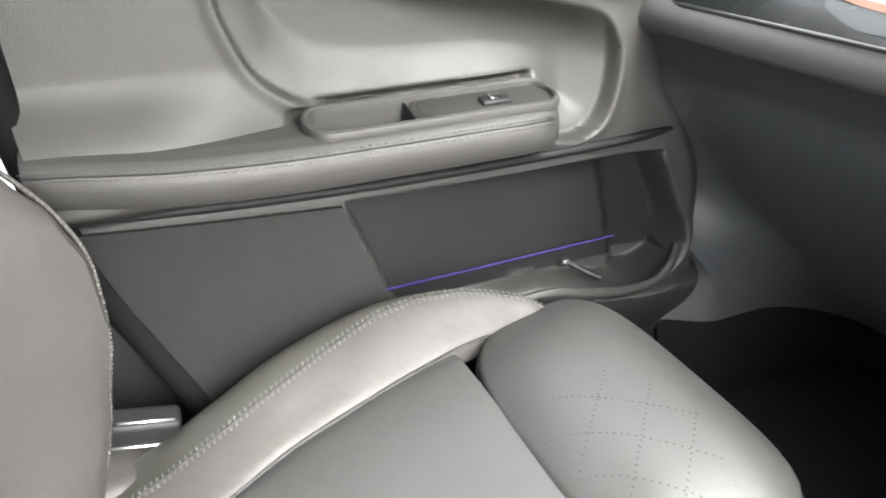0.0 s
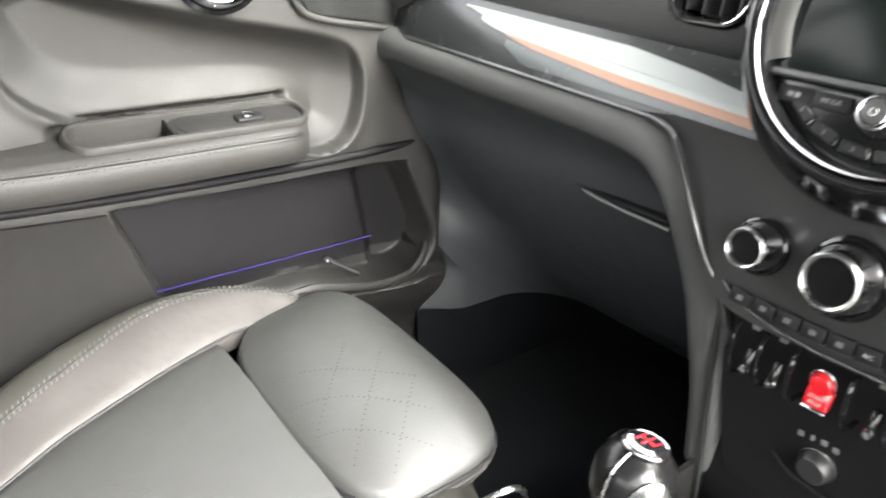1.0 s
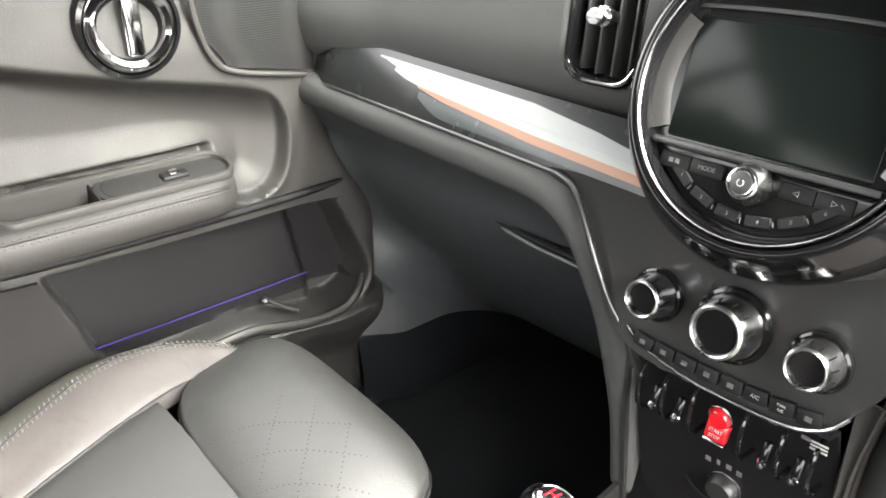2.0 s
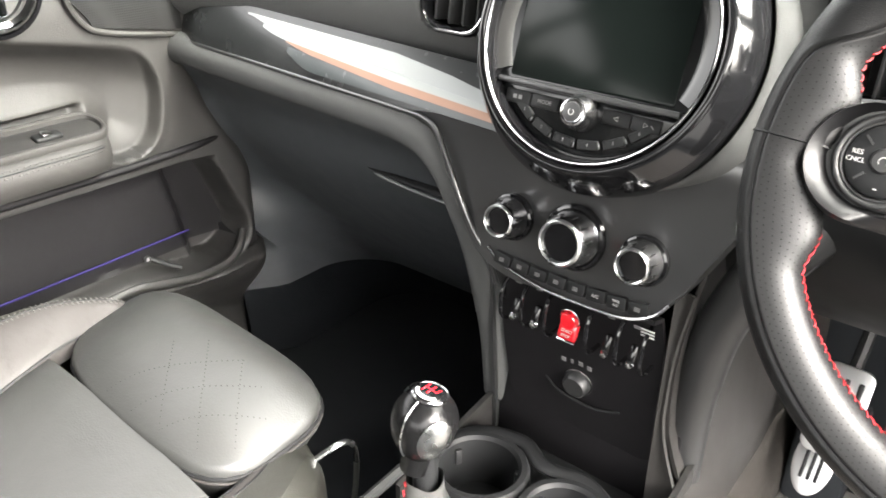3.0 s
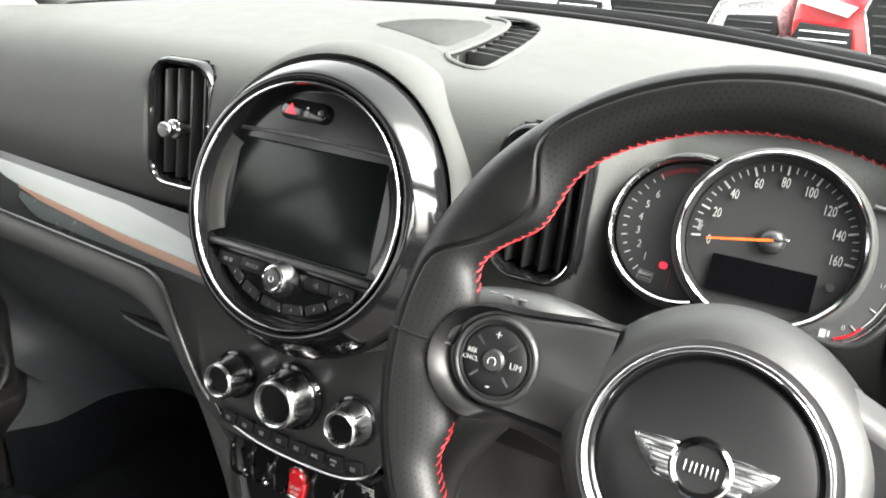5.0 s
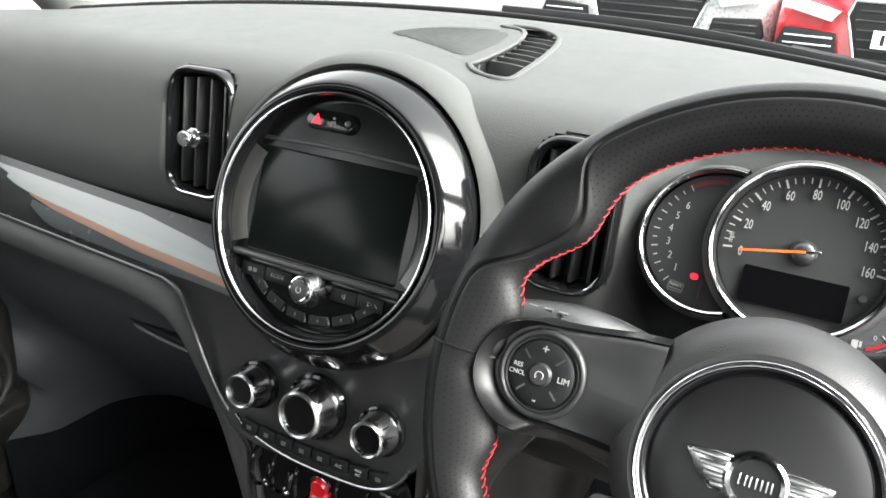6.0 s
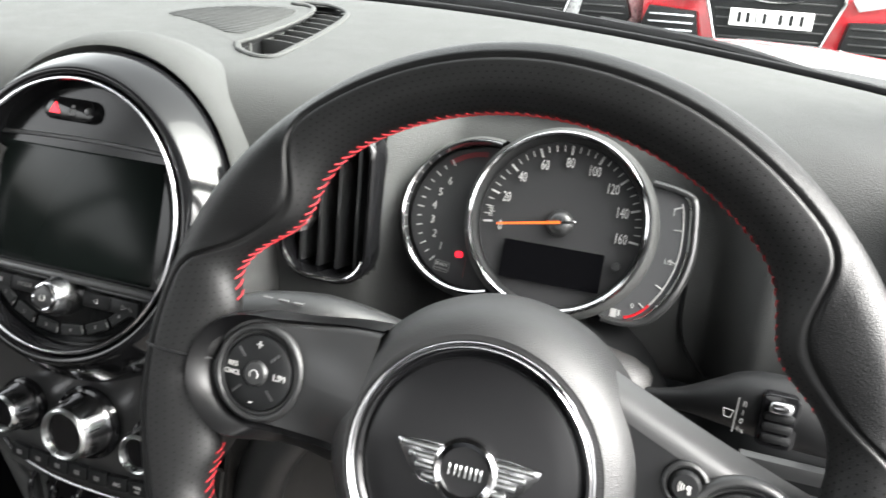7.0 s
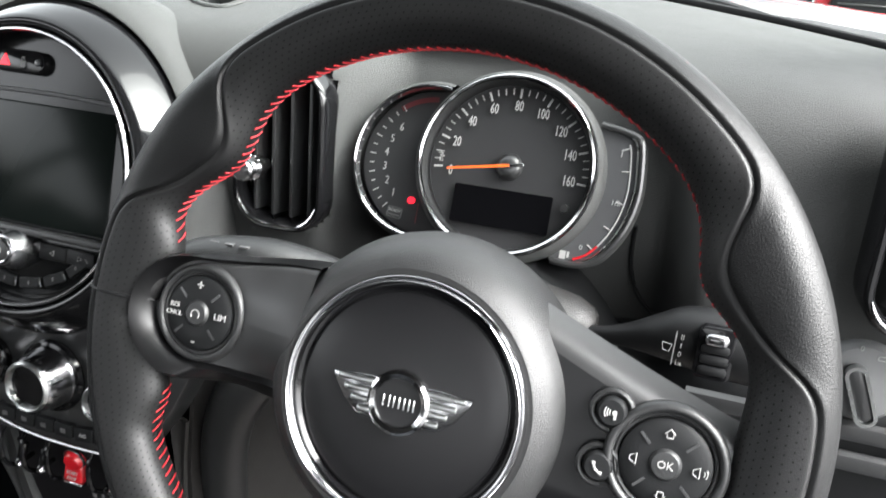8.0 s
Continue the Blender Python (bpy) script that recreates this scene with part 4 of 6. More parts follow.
# centre panel, crowned and tucked into the seams beside it
cush = []
by, bx, bz = [q[0] for q in reversed(bol)], [q[1] for q in reversed(bol)], [q[2] for q in reversed(bol)]
for j in range(25):
    y = -0.06 + 0.408 * j / 24
    xa, za = float(np.interp(y, by, bx)), float(np.interp(y, by, bz))
    cush.append([(SX + (SX - xa) * s, y, za - 0.015 * (1 + s) + 0.006 * (1 - s ** 4) - 0.002 * smooth(0.90, 1.0, abs(s))) for s in [math.sin(math.pi / 2 * (-1 + k / 16)) for k in range(33)]])
part("centre_panel", grid(cush), M_LEATHER, seat)


def bolster(sx):
    def mx(x):
        return x if sx > 0 else 2 * SX - x
    rows_in, rows_out, edge, seam = [], [], [], []
    for y, xi, zi, xt, zt, xo, zo in bol:
        if sx < 0:
            zi, xt, zt, xo, zo = zi - 0.030, xt - 0.012, zt - 0.056, xo - 0.014, zo - 0.04
        seam.append((mx(xi), y, zi))
        edge.append((mx(xt), y, zt))
        rows_in.append([(mx(xi), y, zi - 0.02), (mx(xi), y, zi), (mx(xi + 0.28 * (xt - xi)), y, zi + 0.40 * (zt - zi)), (mx(xi + 0.6 * (xt - xi)), y, zi + 0.78 * (zt - zi)), (mx(xi + 0.85 * (xt - xi)), y, zi + 0.97 * (zt - zi)), (mx(xt), y, zt)])
        rows_out.append([(mx(xt), y, zt), (mx(xt + 0.35 * (xo - xt)), y, zt - 0.006), (mx(xt + 0.8 * (xo - xt)), y, zt - 0.30 * (zt - zo)), (mx(xo), y, zo), (mx(xo), y, zo - 0.12)])
    f = lambda rr: [list(r) for r in zip(*[spline(c, 8) for c in zip(*[spline(r, 4) for r in rr])])]
    skin = f(rows_in)
    cut = len(skin[0]) - 10 if sx > 0 else 7
    if sx > 0:
        even = []
        for r in skin:
            g, n = 0.60 + 0.27 * smooth(0.16, 0.40, r[0][1]), len(r) - 1
            at = [c / cut * g * n if c <= cut else (g + (c - cut) / (n - cut) * (1 - g)) * n for c in range(n + 1)]
            even.append([Vector(r[min(int(t), n - 1)]).lerp(Vector(r[min(int(t), n - 1) + 1]), t - min(int(t), n - 1)) for t in at])
        skin = even
    b = part("side_bolster", grid([r[:cut + 1] for r in skin]), M_LEATHER2, seat, "soft creased leather bolster")
    part("bolster_side", merge(grid([r[cut:] for r in skin]), grid(f(rows_out))), M_OLIVE, b, "olive-grey outer leather panel", sharp=80)
    part("seat_seam", tube(spline(seam, 6), 0.0016, 6), M_DARK, b)
    line = [Vector(r[cut]) for r in skin]
    part("edge_piping", tube(line, 0.0012, 6), M_DARK, b)
    marks = []
    gap = 0.0
    for p, q, r in zip(line, line[1:], skin):
        across = (Vector(r[cut + 1]) - Vector(r[cut - 1])).normalized()
        along = (q - p).normalized()
        up = across.cross(along).normalized()
        up = up if up.z > 0 else -up
        gap += (q - p).length
        while gap > 0.006:
            gap -= 0.006
            c = q - along * gap
            for o in (-0.0036, 0.0036):
                mm = Matrix((across, along, up)).transposed().to_4x4()
                marks.append(rbox(0.0044, 0.0022, 0.0012, 0.0005, 1))
                marks[-1].transform(Matrix.Translation(c + across * o + up * 0.0005) @ mm)
    if sx > 0:
        part("edge_stitching", merge(*marks), M_GTHREAD, b, "wide double stitching along the edge")


bolster(1)
bolster(-1)
# thigh pad: rounded slab, domed, with a stitched diamond pattern
PADC = (-0.362, 0.432)
def pad_r(a):
    """Outline radius of the pad by angle."""
    c, s = abs(math.cos(a)), abs(math.sin(a))
    p = 3.6
    return 1.0 / ((c / 0.160) ** p + (s / 0.086) ** p) ** (1 / p)
def pad_pt(a, f):
    r = pad_r(a) * f
    x, y = r * math.cos(a), r * math.sin(a)
    x -= 0.012 * (y / 0.086) * (0.3 - 0.7 * max(-1.0, min(1.0, x / 0.08)))
    h = 0.650 + 0.13 * y + 0.032 * (1 - f ** 3.2) - 0.07 * x - 0.06 * max(0, y - 0.045)
    return Vector((PADC[0] + x, PADC[1] + y, h))
na = 64
rows = [[pad_pt(2 * math.pi * k / na, f) for k in range(na)] for f in (0.02, 0.2, 0.4, 0.55, 0.68, 0.78, 0.86, 0.92, 0.96, 0.985)]
rows += [[pad_pt(2 * math.pi * k / na, g) - Vector((0, 0, d)) for k in range(na)] for g, d in ((1.0, 0.006), (1.005, 0.014), (0.99, 0.026), (0.96, 0.034), (0.90, 0.06))]
pad = part("thigh_pad", grid(rows, closed_u=True, cap=True), M_LEATHER, seat, "smooth leather thigh pad")
part("pad_piping", tube([pad_pt(2 * math.pi * k / na, 1.003) - Vector((0, 0, 0.010)) for k in range(na)], 0.0024, 6, closed=True), M_RUBBER, pad, "black edge piping")
part("lower_piping", tube([pad_pt(2 * math.pi * k / na, 1.0) - Vector((0, 0, 0.017)) for k in range(na)], 0.0018, 6, closed=True), M_LEATHER2, pad)
dots = []
for (x0, y0), (x1, y1) in (((0.0, -0.070), (0.10, 0.030)), ((-0.05, -0.070), (0.06, 0.040)), ((0.05, -0.070), (0.13, 0.010)), ((0.13, -0.035), (0.05, 0.040)), ((0.115, -0.070), (0.0, 0.035)), ((0.055, -0.072), (-0.03, 0.010))):
    n = int(math.hypot(x1 - x0, y1 - y0) / 0.0055)
    for k in range(n):
        x, y = x0 + (x1 - x0) * k / n + 0.008, y0 + (y1 - y0) * k / n - 0.007
        a = math.atan2(y, x)
        f = math.hypot(x, y) / pad_r(a)
        if f < 0.9:
            dots.append(rbox(0.0010, 0.0010, 0.0005, 0, 1, pad_pt(a, f)))
part("diamond_stitching", merge(*dots), M_DARK, pad, "punched diamond pattern")
part("cushion_base", quad_box(-0.57, -0.15, -0.10, 0.46, 0.42, 0.50, 0.03), M_DARK, seat)
# backrest with side bolsters
bk = []
RIDGE = [(0.50, -0.02), (0.585, 0.018), (0.659, 0.036), (0.739, 0.050), (0.80, 0.046), (0.843, 0.028), (0.87, 0.006), (0.92, -0.03), (1.02, -0.10), (1.16, -0.16)]


def ridge_y(z):
    for (z0, y0), (z1, y1) in zip(RIDGE, RIDGE[1:]):
        if z <= z1:
            return y0 + (y1 - y0) * smooth(z0, z1, z) * 0.4 + (y1 - y0) * 0.6 * (z - z0) / (z1 - z0)
    return RIDGE[-1][1]


for j in range(31):
    z = 0.51 + 0.63 * j / 30
    yc = -0.055 - 0.26 * (z - 0.54)
    row = []
    for k in range(41):
        s = -1 + 2 * k / 40
        a = abs(s)
        lift = smooth(0.42, 0.76, a) * (1 - 0.75 * smooth(0.80, 1.0, a))
        top = ridge_y(z) if s < 0 else min(ridge_y(z), -0.03)
        row.append((SX + 0.232 * s, yc + (top - yc) * lift, z))
    bk.append(row)
back = part("backrest", grid(bk), M_LEATHER2, seat, "leather backrest with curved bolsters")
ridge = [bk[j][4] for j in range(0, 22, 2)]
part("backrest_stitching", merge(*[rbox(0.0012, 0.0024, 0.0030, 0.0004, 1, p) for p in spline([(x - 0.004, y + 0.001, z) for x, y, z in ridge], 10)]), M_GTHREAD, back, "pale stitching")
part("backrest_piping", tube(spline([(x - 0.010, y - 0.001, z) for x, y, z in ridge], 5), 0.0022, 6), M_LEATHER2, back)
part("backrest_shell", quad_box(-0.585, -0.135, -0.34, -0.30, 0.50, 1.14, 0.015), M_DARK, seat)
LM_ = Matrix.Translation((-0.575, 0.058, 0.612)) @ Matrix.Rotation(radians(-12), 4, "X") @ Matrix.Rotation(radians(20), 4, "Y")
lever = part("recline_lever", rbox(0.026, 0.064, 0.031, 0.006, 3), M_DARK, seat, "black lever with bright edges", LM_)
part("bright_edge", rbox(0.003, 0.058, 0.003, 0.001, 1, (0.013, 0, -0.0135)), M_SILVER, lever, "", LM_)
part("bright_edge", rbox(0.003, 0.050, 0.0025, 0.001, 1, (0.008, 0, 0.0175)), M_SILVER, lever, "", LM_)
part("lever_shroud", rbox(0.07, 0.10, 0.05, 0.015, 3), M_LEATHER2, seat, "leather covered hinge", Matrix.Translation((-0.565, 0.03, 0.560)))

bar = spline([(-0.200, 0.452, 0.590), (-0.186, 0.492, 0.604), (-0.187, 0.514, 0.585), (-0.190, 0.519, 0.552), (-0.190, 0.512, 0.505), (-0.190, 0.49, 0.46)], 6)
part("height_lever", tube(bar, 0.0034, 8), M_SILVER, seat, "thin bright seat adjuster loop")

# ---- central display ----
DM = F((0.0028, 0.6130, 1.0450), 18) @ Matrix.Diagonal((0.98, 0.98, 1.0, 1.0))
disp = root("central_display", (0.0, 0.66, 0.93), "round central display with switched-off screen, chrome ring and gloss black bezel", "car display")
hood_section = [(0.1312, -0.042), (0.1316, -0.0300), (0.1332, -0.0268), (0.1365, -0.0280), (0.1430, -0.0355), (0.1490, -0.0470), (0.1520, -0.0560), (0.1530, -0.070), (0.1500, -0.10), (0.1420, -0.15), (0.128, -0.21)]
hood_rows = []
for k in range(97):
    d = -62 + 232 * k / 96
    f = smooth(-62, -22, d) * smooth(172, 150, d)
    hood_rows.append([((0.1295 + (r - 0.1295) * f) * math.cos(radians(d)), (0.1295 + (r - 0.1295) * f) * math.sin(radians(d)), -0.042 + (h + 0.042) * f if h > -0.042 else h) for r, h in hood_section])
part("hood", grid(hood_rows), M_DASH, disp, "soft grey hood", DM)
part("bezel", lathe([(0.1045, -0.004), (0.1058, 0.0005), (0.1085, 0.0022), (0.1115, 0.0012), (0.1145, -0.0022), (0.1200, -0.0100), (0.1245, -0.0170), (0.1280, -0.0240), (0.1300, -0.031), (0.1300, -0.06)], 120), M_GLOSS, disp, "gloss black bezel", DM, sharp=60)
part("chrome_ring", lathe(ring_profile(0.1024, 0.0034, 0.006, 10), 120), M_RINGCHROME, disp, "", DM)
part("inner_wall", lathe([(0.1005, 0.0), (0.0990, -0.005), (0.0980, -0.022)], 72), M_GLOSS, disp, "", DM)
part("face", disc(0.0985, -0.024, -0.0155, 72), M_GLASSFACE, disp, "smooth black glass face", DM)
part("screen", slab(rrect(0.154, 0.092, 0.003, 3, -0.002, 0.004), -0.016, -0.0148, 0.0008), M_SCREEN, disp, "dark switched-off screen", DM)
for sx in (-1, 1):
    part("side_fin", grid([[(sx * r * math.cos(a) - 0.001, r * math.sin(a), h) for a in [radians(-24 + 54 * k / 14) for k in range(15)]] for r, h in ((0.0985, -0.010), (0.092, -0.0120), (0.086, -0.0145), (0.0845, -0.016))]), M_DOORLOW if sx < 0 else M_GLASSFACE, disp, "curved side fin", DM)
part("upper_brow", tube([(x, 0.0545 + 0.004 * math.cos(x * 14), -0.0150) for x in [-0.086 + 0.172 * k / 24 for k in range(25)]], 0.0018, 8, flat=0.6), M_PLASTIC, disp, "thin dark ridge above the screen", DM)
part("shelf", rbox(0.170, 0.0055, 0.010, 0.0018, 2, (0.0, -0.0465, -0.010)), M_PLASTIC, disp, "dark shelf under the screen", DM)
part("key_panel", slab([(0.0965 * math.cos(a), 0.0965 * math.sin(a)) for a in [radians(211 + 118 * k / 30) for k in range(31)]], -0.0165, -0.0125, 0.001), M_GLASSFACE, disp, "smooth black key panel", DM)
for k, (x0, x1) in enumerate(((-0.076, -0.050), (-0.0495, -0.022), (0.020, 0.045), (0.0455, 0.071))):
    b = part("button", rbox(x1 - x0, 0.0115, 0.0035, 0.0012, 2, ((x0 + x1) / 2, -0.0595, -0.0118)), M_DARK, disp, "grey-black key", DM)
    cx = (x0 + x1) / 2
    if k == 1:
        part("marking", text_bm("MODE", 0.0050, (cx, -0.0595, -0.0098), DM), M_GREYPRINT, b)
    elif k == 0:
        part("marking", merge(*[rbox(0.0035, 0.0035, 0.0005, 0, 1, (xx, -0.0595, -0.0098)) for xx in (-0.066, -0.0605)]), M_GREYPRINT, b, "", DM)
    else:
        s = -1 if k == 2 else 1
        part("marking", tube([(cx + s * 0.0022, -0.0595, -0.0098), (cx - s * 0.0016, -0.0576, -0.0098), (cx - s * 0.0016, -0.0614, -0.0098)], 0.0003, 4, closed=True), M_PRINT, b, "", DM)
pk = part("power_knob", lathe([(0.0, 0.006), (0.0085, 0.006), (0.0095, 0.0045), (0.0115, 0.004), (0.0125, 0.002), (0.0135, -0.002), (0.0155, -0.006), (0.0155, -0.016)], 36), M_DARKCHROME, disp, "dark chrome rotary knob", DM @ Matrix.Translation((0.001, -0.0615, 0.002)))
part("knob_cap", disc(0.0083, 0.0, 0.0068, 24, 0.001), M_PLASTIC, pk, "", DM @ Matrix.Translation((0.001, -0.0615, 0.002)))
part("knob_ring", lathe(ring_profile(0.0092, 0.0022, 0.0026, 8), 32), M_CHROME, pk, "", DM @ Matrix.Translation((0.001, -0.0615, 0.0075)))
part("power_mark", lathe(ring_profile(0.0024, 0.0007, 0.0006, 6), 16, 120, 420), M_PRINT, pk, "", DM @ Matrix.Translation((0.001, -0.0615, 0.009)))
for k in range(6):
    a = radians(-128 + 15.5 * k)
    key = part("preset_key", rbox(0.0195, 0.0085, 0.003, 0.001, 1), M_DARK, disp, "", DM @ Matrix.Translation((0.0868 * math.cos(a), 0.0868 * math.sin(a), -0.0116)) @ Matrix.Rotation(a + math.pi / 2, 4, "Z"))
    part("key_tick", rbox(0.0008, 0.0042, 0.0008, 0.0002, 1), M_GREYPRINT, key, "thin bright tick", DM @ Matrix.Translation((0.0880 * math.cos(a + 0.13), 0.0880 * math.sin(a + 0.13), -0.0098)) @ Matrix.Rotation(a + math.pi / 2 + 0.13, 4, "Z"))
    part("marking", text_bm(str(k + 1), 0.0042, (0.0868 * math.cos(a), 0.0868 * math.sin(a), -0.0098), DM), M_GREYPRINT, key)
hz = part("hazard_switch", slab(rrect(0.048, 0.0175, 0.0085, 6, -0.015, 0.0795), -0.016, -0.0095, 0.0015), M_GLOSS, disp, "hazard light and lock switch", DM)
part("hazard_triangle", slab([(-0.0325, 0.0755), (-0.0225, 0.0755), (-0.0275, 0.0842)], -0.0097, -0.0090), M_LAMP, hz, "lit red triangle", DM)
part("lock_mark", merge(rbox(0.0042, 0.0045, 0.0006, 0, 1, (-0.0105, 0.0775, -0.0093)), rbox(0.0026, 0.0022, 0.0006, 0, 1, (-0.0105, 0.0820, -0.0093))), M_GREYPRINT, hz, "", DM)
part("lock_lamp", disc(0.0028, -0.0072, -0.0058, 16, 0.001), M_FASCIA, hz, "", DM @ Matrix.Translation((0.0035, 0.0795, -0.0025)))

# ---- instrument cluster ----
CM = F((0.354, 0.677, 1.081), 24)
clu = root("instrument_cluster", (0.354, 0.70, 1.0), "round speedometer with rev counter and fuel gauge, ignition on", "instruments")
FC = CM @ Matrix.Translation((0.0015, 0.0, -0.007))
sp = part("speedometer", lathe([(0.0, -0.002), (0.0555, -0.002), (0.0555, 0.0)], 72), M_DIAL, clu, "black speedometer dial", FC)
part("speedo_wall", lathe([(0.0548, -0.010), (0.0556, -0.002), (0.0565, 0.003)], 72), M_FASCIA, sp, "", CM)
part("speedo_ring", lathe([(0.0566, 0.0), (0.0572, 0.0032), (0.0586, 0.0040), (0.0599, 0.0026), (0.0605, -0.002)], 96), M_CHROME, sp, "chrome ring", CM)
part("speedo_body", lathe([(0.0606, 0.000), (0.0630, -0.003), (0.0650, -0.010), (0.063, -0.05), (0.05, -0.07), (0.0, -0.07)], 72), M_DASH, sp, "grey housing", CM)
for k in range(9):
    a = radians(191 if k == 0 else 187 - 24.1 * k)
    part("marking", text_bm(str(20 * k), 0.0098, (0.0405 * math.cos(a), 0.0405 * math.sin(a), 0.0005), FC, squeeze=0.58), M_PRINT, sp)
ticks = []
for k in range(33):
    a = radians(187 - 6.025 * k)
    w, l = (0.0013, 0.0062) if k % 4 == 0 else (0.0007, 0.0040)
    b = rbox(l, w, 0.0005, 0, 1, (0.0513 - l / 2 + 0.001, 0, 0.0004))
    b.transform(Matrix.Rotation(a, 4, "Z"))
    ticks.append(b)
part("dial_scale", merge(*ticks), M_PRINT, sp, "", FC)
part("marking", text_bm("mph", 0.0052, (-0.0480, 0.001, 0.0005), FC, turn=90, squeeze=0.8), M_PRINT, sp)
part("trip_screen", slab(rrect(0.067, 0.0255, 0.001, 2, -0.001, -0.0285), 0.0, 0.0009), M_LCD, sp, "dark trip screen", FC)
part("needle", merge(slab([(0.004, -0.0009), (0.004, 0.0009), (-0.0415, 0.0006), (-0.0415, -0.0006)], 0.0052, 0.0064)), M_ORANGE, sp, "orange needle", FC @ Matrix.Rotation(radians(10), 4, "Z"))
part("needle_tail", rbox(0.010, 0.0022, 0.0012, 0.0004, 1, (0.006, 0, 0.0060)), M_DARKCHROME, sp, "", FC @ Matrix.Rotation(radians(10), 4, "Z"))
part("needle_hub", lathe([(0.0, 0.0052), (0.005, 0.005), (0.0085, 0.002), (0.009, 0.0)], 28), M_FASCIA, sp, "", FC)
part("trip_button", lathe([(0.0, 0.004), (0.0026, 0.0038), (0.003, 0.0)], 16), M_FASCIA, sp, "", FC @ Matrix.Translation((0.041, -0.022, 0)))
TM = CM @ Matrix.Translation((-0.0560, -0.0045, -0.006))
TF = TM @ Matrix.Translation((0.0, 0.0, -0.009))
tc = part("rev_counter", disc(0.0495, -0.003, 0.0, 64), M_DIAL, clu, "black rev counter dial", TF)
part("rev_ring", lathe([(0.0500, -0.002), (0.0508, 0.0024), (0.0520, 0.0032), (0.0531, 0.0018), (0.0536, -0.002)], 60, 79, 289), M_CHROME, tc, "chrome ring", TM)
part("rev_body", lathe([(0.0535, 0.0), (0.0560, -0.004), (0.057, -0.012), (0.055, -0.045), (0.04, -0.05), (0, -0.05)], 50, 79, 289), M_DASH, tc, "grey housing", TM)
for k in range(6):
    a = radians(226 - 17.4 * k)
    part("marking", text_bm(str(k + 1), 0.0078, (0.0335 * math.cos(a), 0.0335 * math.sin(a), 0.0005), TF, squeeze=0.8), M_PRINT, tc)
tk = []
for k in range(13):
    a = radians(230 - 8.7 * k)
    b = rbox(0.0045 if k % 2 == 0 else 0.003, 0.0008, 0.0005, 0, 1, (0.0435, 0, 0.0004))
    b.transform(Matrix.Rotation(a, 4, "Z"))
    tk.append(b)
part("dial_scale", merge(*tk), M_PRINT, tc, "", TF)
part("red_zone", grid([[(r * math.cos(a), r * math.sin(a), 0.0006) for a in [radians(128 - 36 * k / 8) for k in range(9)]] for r in (0.0425, 0.046)]), M_DIMRED, tc, "red zone", TF)
part("warning_lamp", slab(rrect(0.0055, 0.0045, 0.002, 4, -0.009, -0.0275), 0.0, 0.0008), M_LAMP, tc, "lit red warning lamp", TF)
part("legend_plate", frame_ring(rrect(0.011, 0.0075, 0.001, 2, -0.016, -0.0395), rrect(0.0098, 0.0063, 0.0006, 2, -0.016, -0.0395), 0.0, 0.0006), M_GREYPRINT, tc, "", TF @ Matrix.Rotation(radians(-6), 4, "Z"))
part("marking", text_bm("READY", 0.0034, (-0.016, -0.0383, 0.0005), TF @ Matrix.Rotation(radians(-6), 4, "Z"), squeeze=0.85), M_PRINT, tc)
part("legend_bars", rbox(0.0085, 0.0012, 0.0005, 0, 1, (-0.016, -0.0412, 0.0004)), M_GREYPRINT, tc, "", TF @ Matrix.Rotation(radians(-6), 4, "Z"))
part("red_line", rbox(0.0006, 0.014, 0.0005, 0, 1, (-0.0035, -0.036, 0.0004)), M_DIMRED, tc, "", TF)
# fuel gauge crescent
FM = CM @ Matrix.Translation((0.0, 0.0, -0.012))
arc_o = [(0.0560, 0.0365), (0.0690, 0.0345), (0.0795, 0.0315), (0.0835, 0.0270), (0.0855, 0.0150), (0.0868, -0.004), (0.0845, -0.020), (0.0795, -0.034), (0.0720, -0.046), (0.0640, -0.0535), (0.0520, -0.0568), (0.038, -0.0560)]
arc_i = [(0.0622 * math.cos(radians(a)), 0.0622 * math.sin(radians(a))) for a in (34, 28, 22, 16, 10, 0, -12, -22, -32, -41, -50, -58)]
so, si = spline([(*p, 0) for p in arc_o], 3), spline([(*p, 0) for p in arc_i], 3)
fg = part("fuel_gauge", grid([[(p.x, p.y, -0.02) for p in si], [(p.x, p.y, -0.004) for p in si], [(p.x, p.y, -0.004) for p in so], [(p.x, p.y, -0.02) for p in so]], closed_v=True), M_GAUGE, clu, "crescent fuel gauge", FM)
part("gauge_frame", tube([(p.x, p.y, -0.001) for p in so], 0.0022, 8), M_FASCIA, fg, "gloss black frame", FM)
part("gauge_line", tube([(p.x * 0.965, p.y * 0.965, -0.0012) for p in so[6:-5]], 0.0007, 6), M_SILVER, fg, "thin bright line", FM)
part("gauge_housing", grid([[(p.x, p.y, 0.0) for p in so], [(p.x + 0.003, p.y - 0.001, -0.008) for p in so], [(p.x - 0.004, p.y, -0.04) for p in so]]), M_DASH, fg, "", FM)
scale_line = [Vector((p.x * 0.30 + q.x * 0.70, p.y * 0.30 + q.y * 0.70, -0.0035)) for p, q in zip(si, so)]
part("gauge_scale", tube(scale_line[8:-9], 0.0006, 5), M_PRINT, fg, "", FM)
for k in (9, 13, 17, 21, 25):
    p, q = scale_line[k], si[k]
    part("gauge_tick", tube([p, p + (Vector((q.x, q.y, -0.0035)) - p) * 0.32], 0.0005, 4), M_PRINT, fg, "", FM)
part("gauge_reserve", tube(scale_line[-10:-4], 0.0009, 5), M_RED, fg, "", FM)
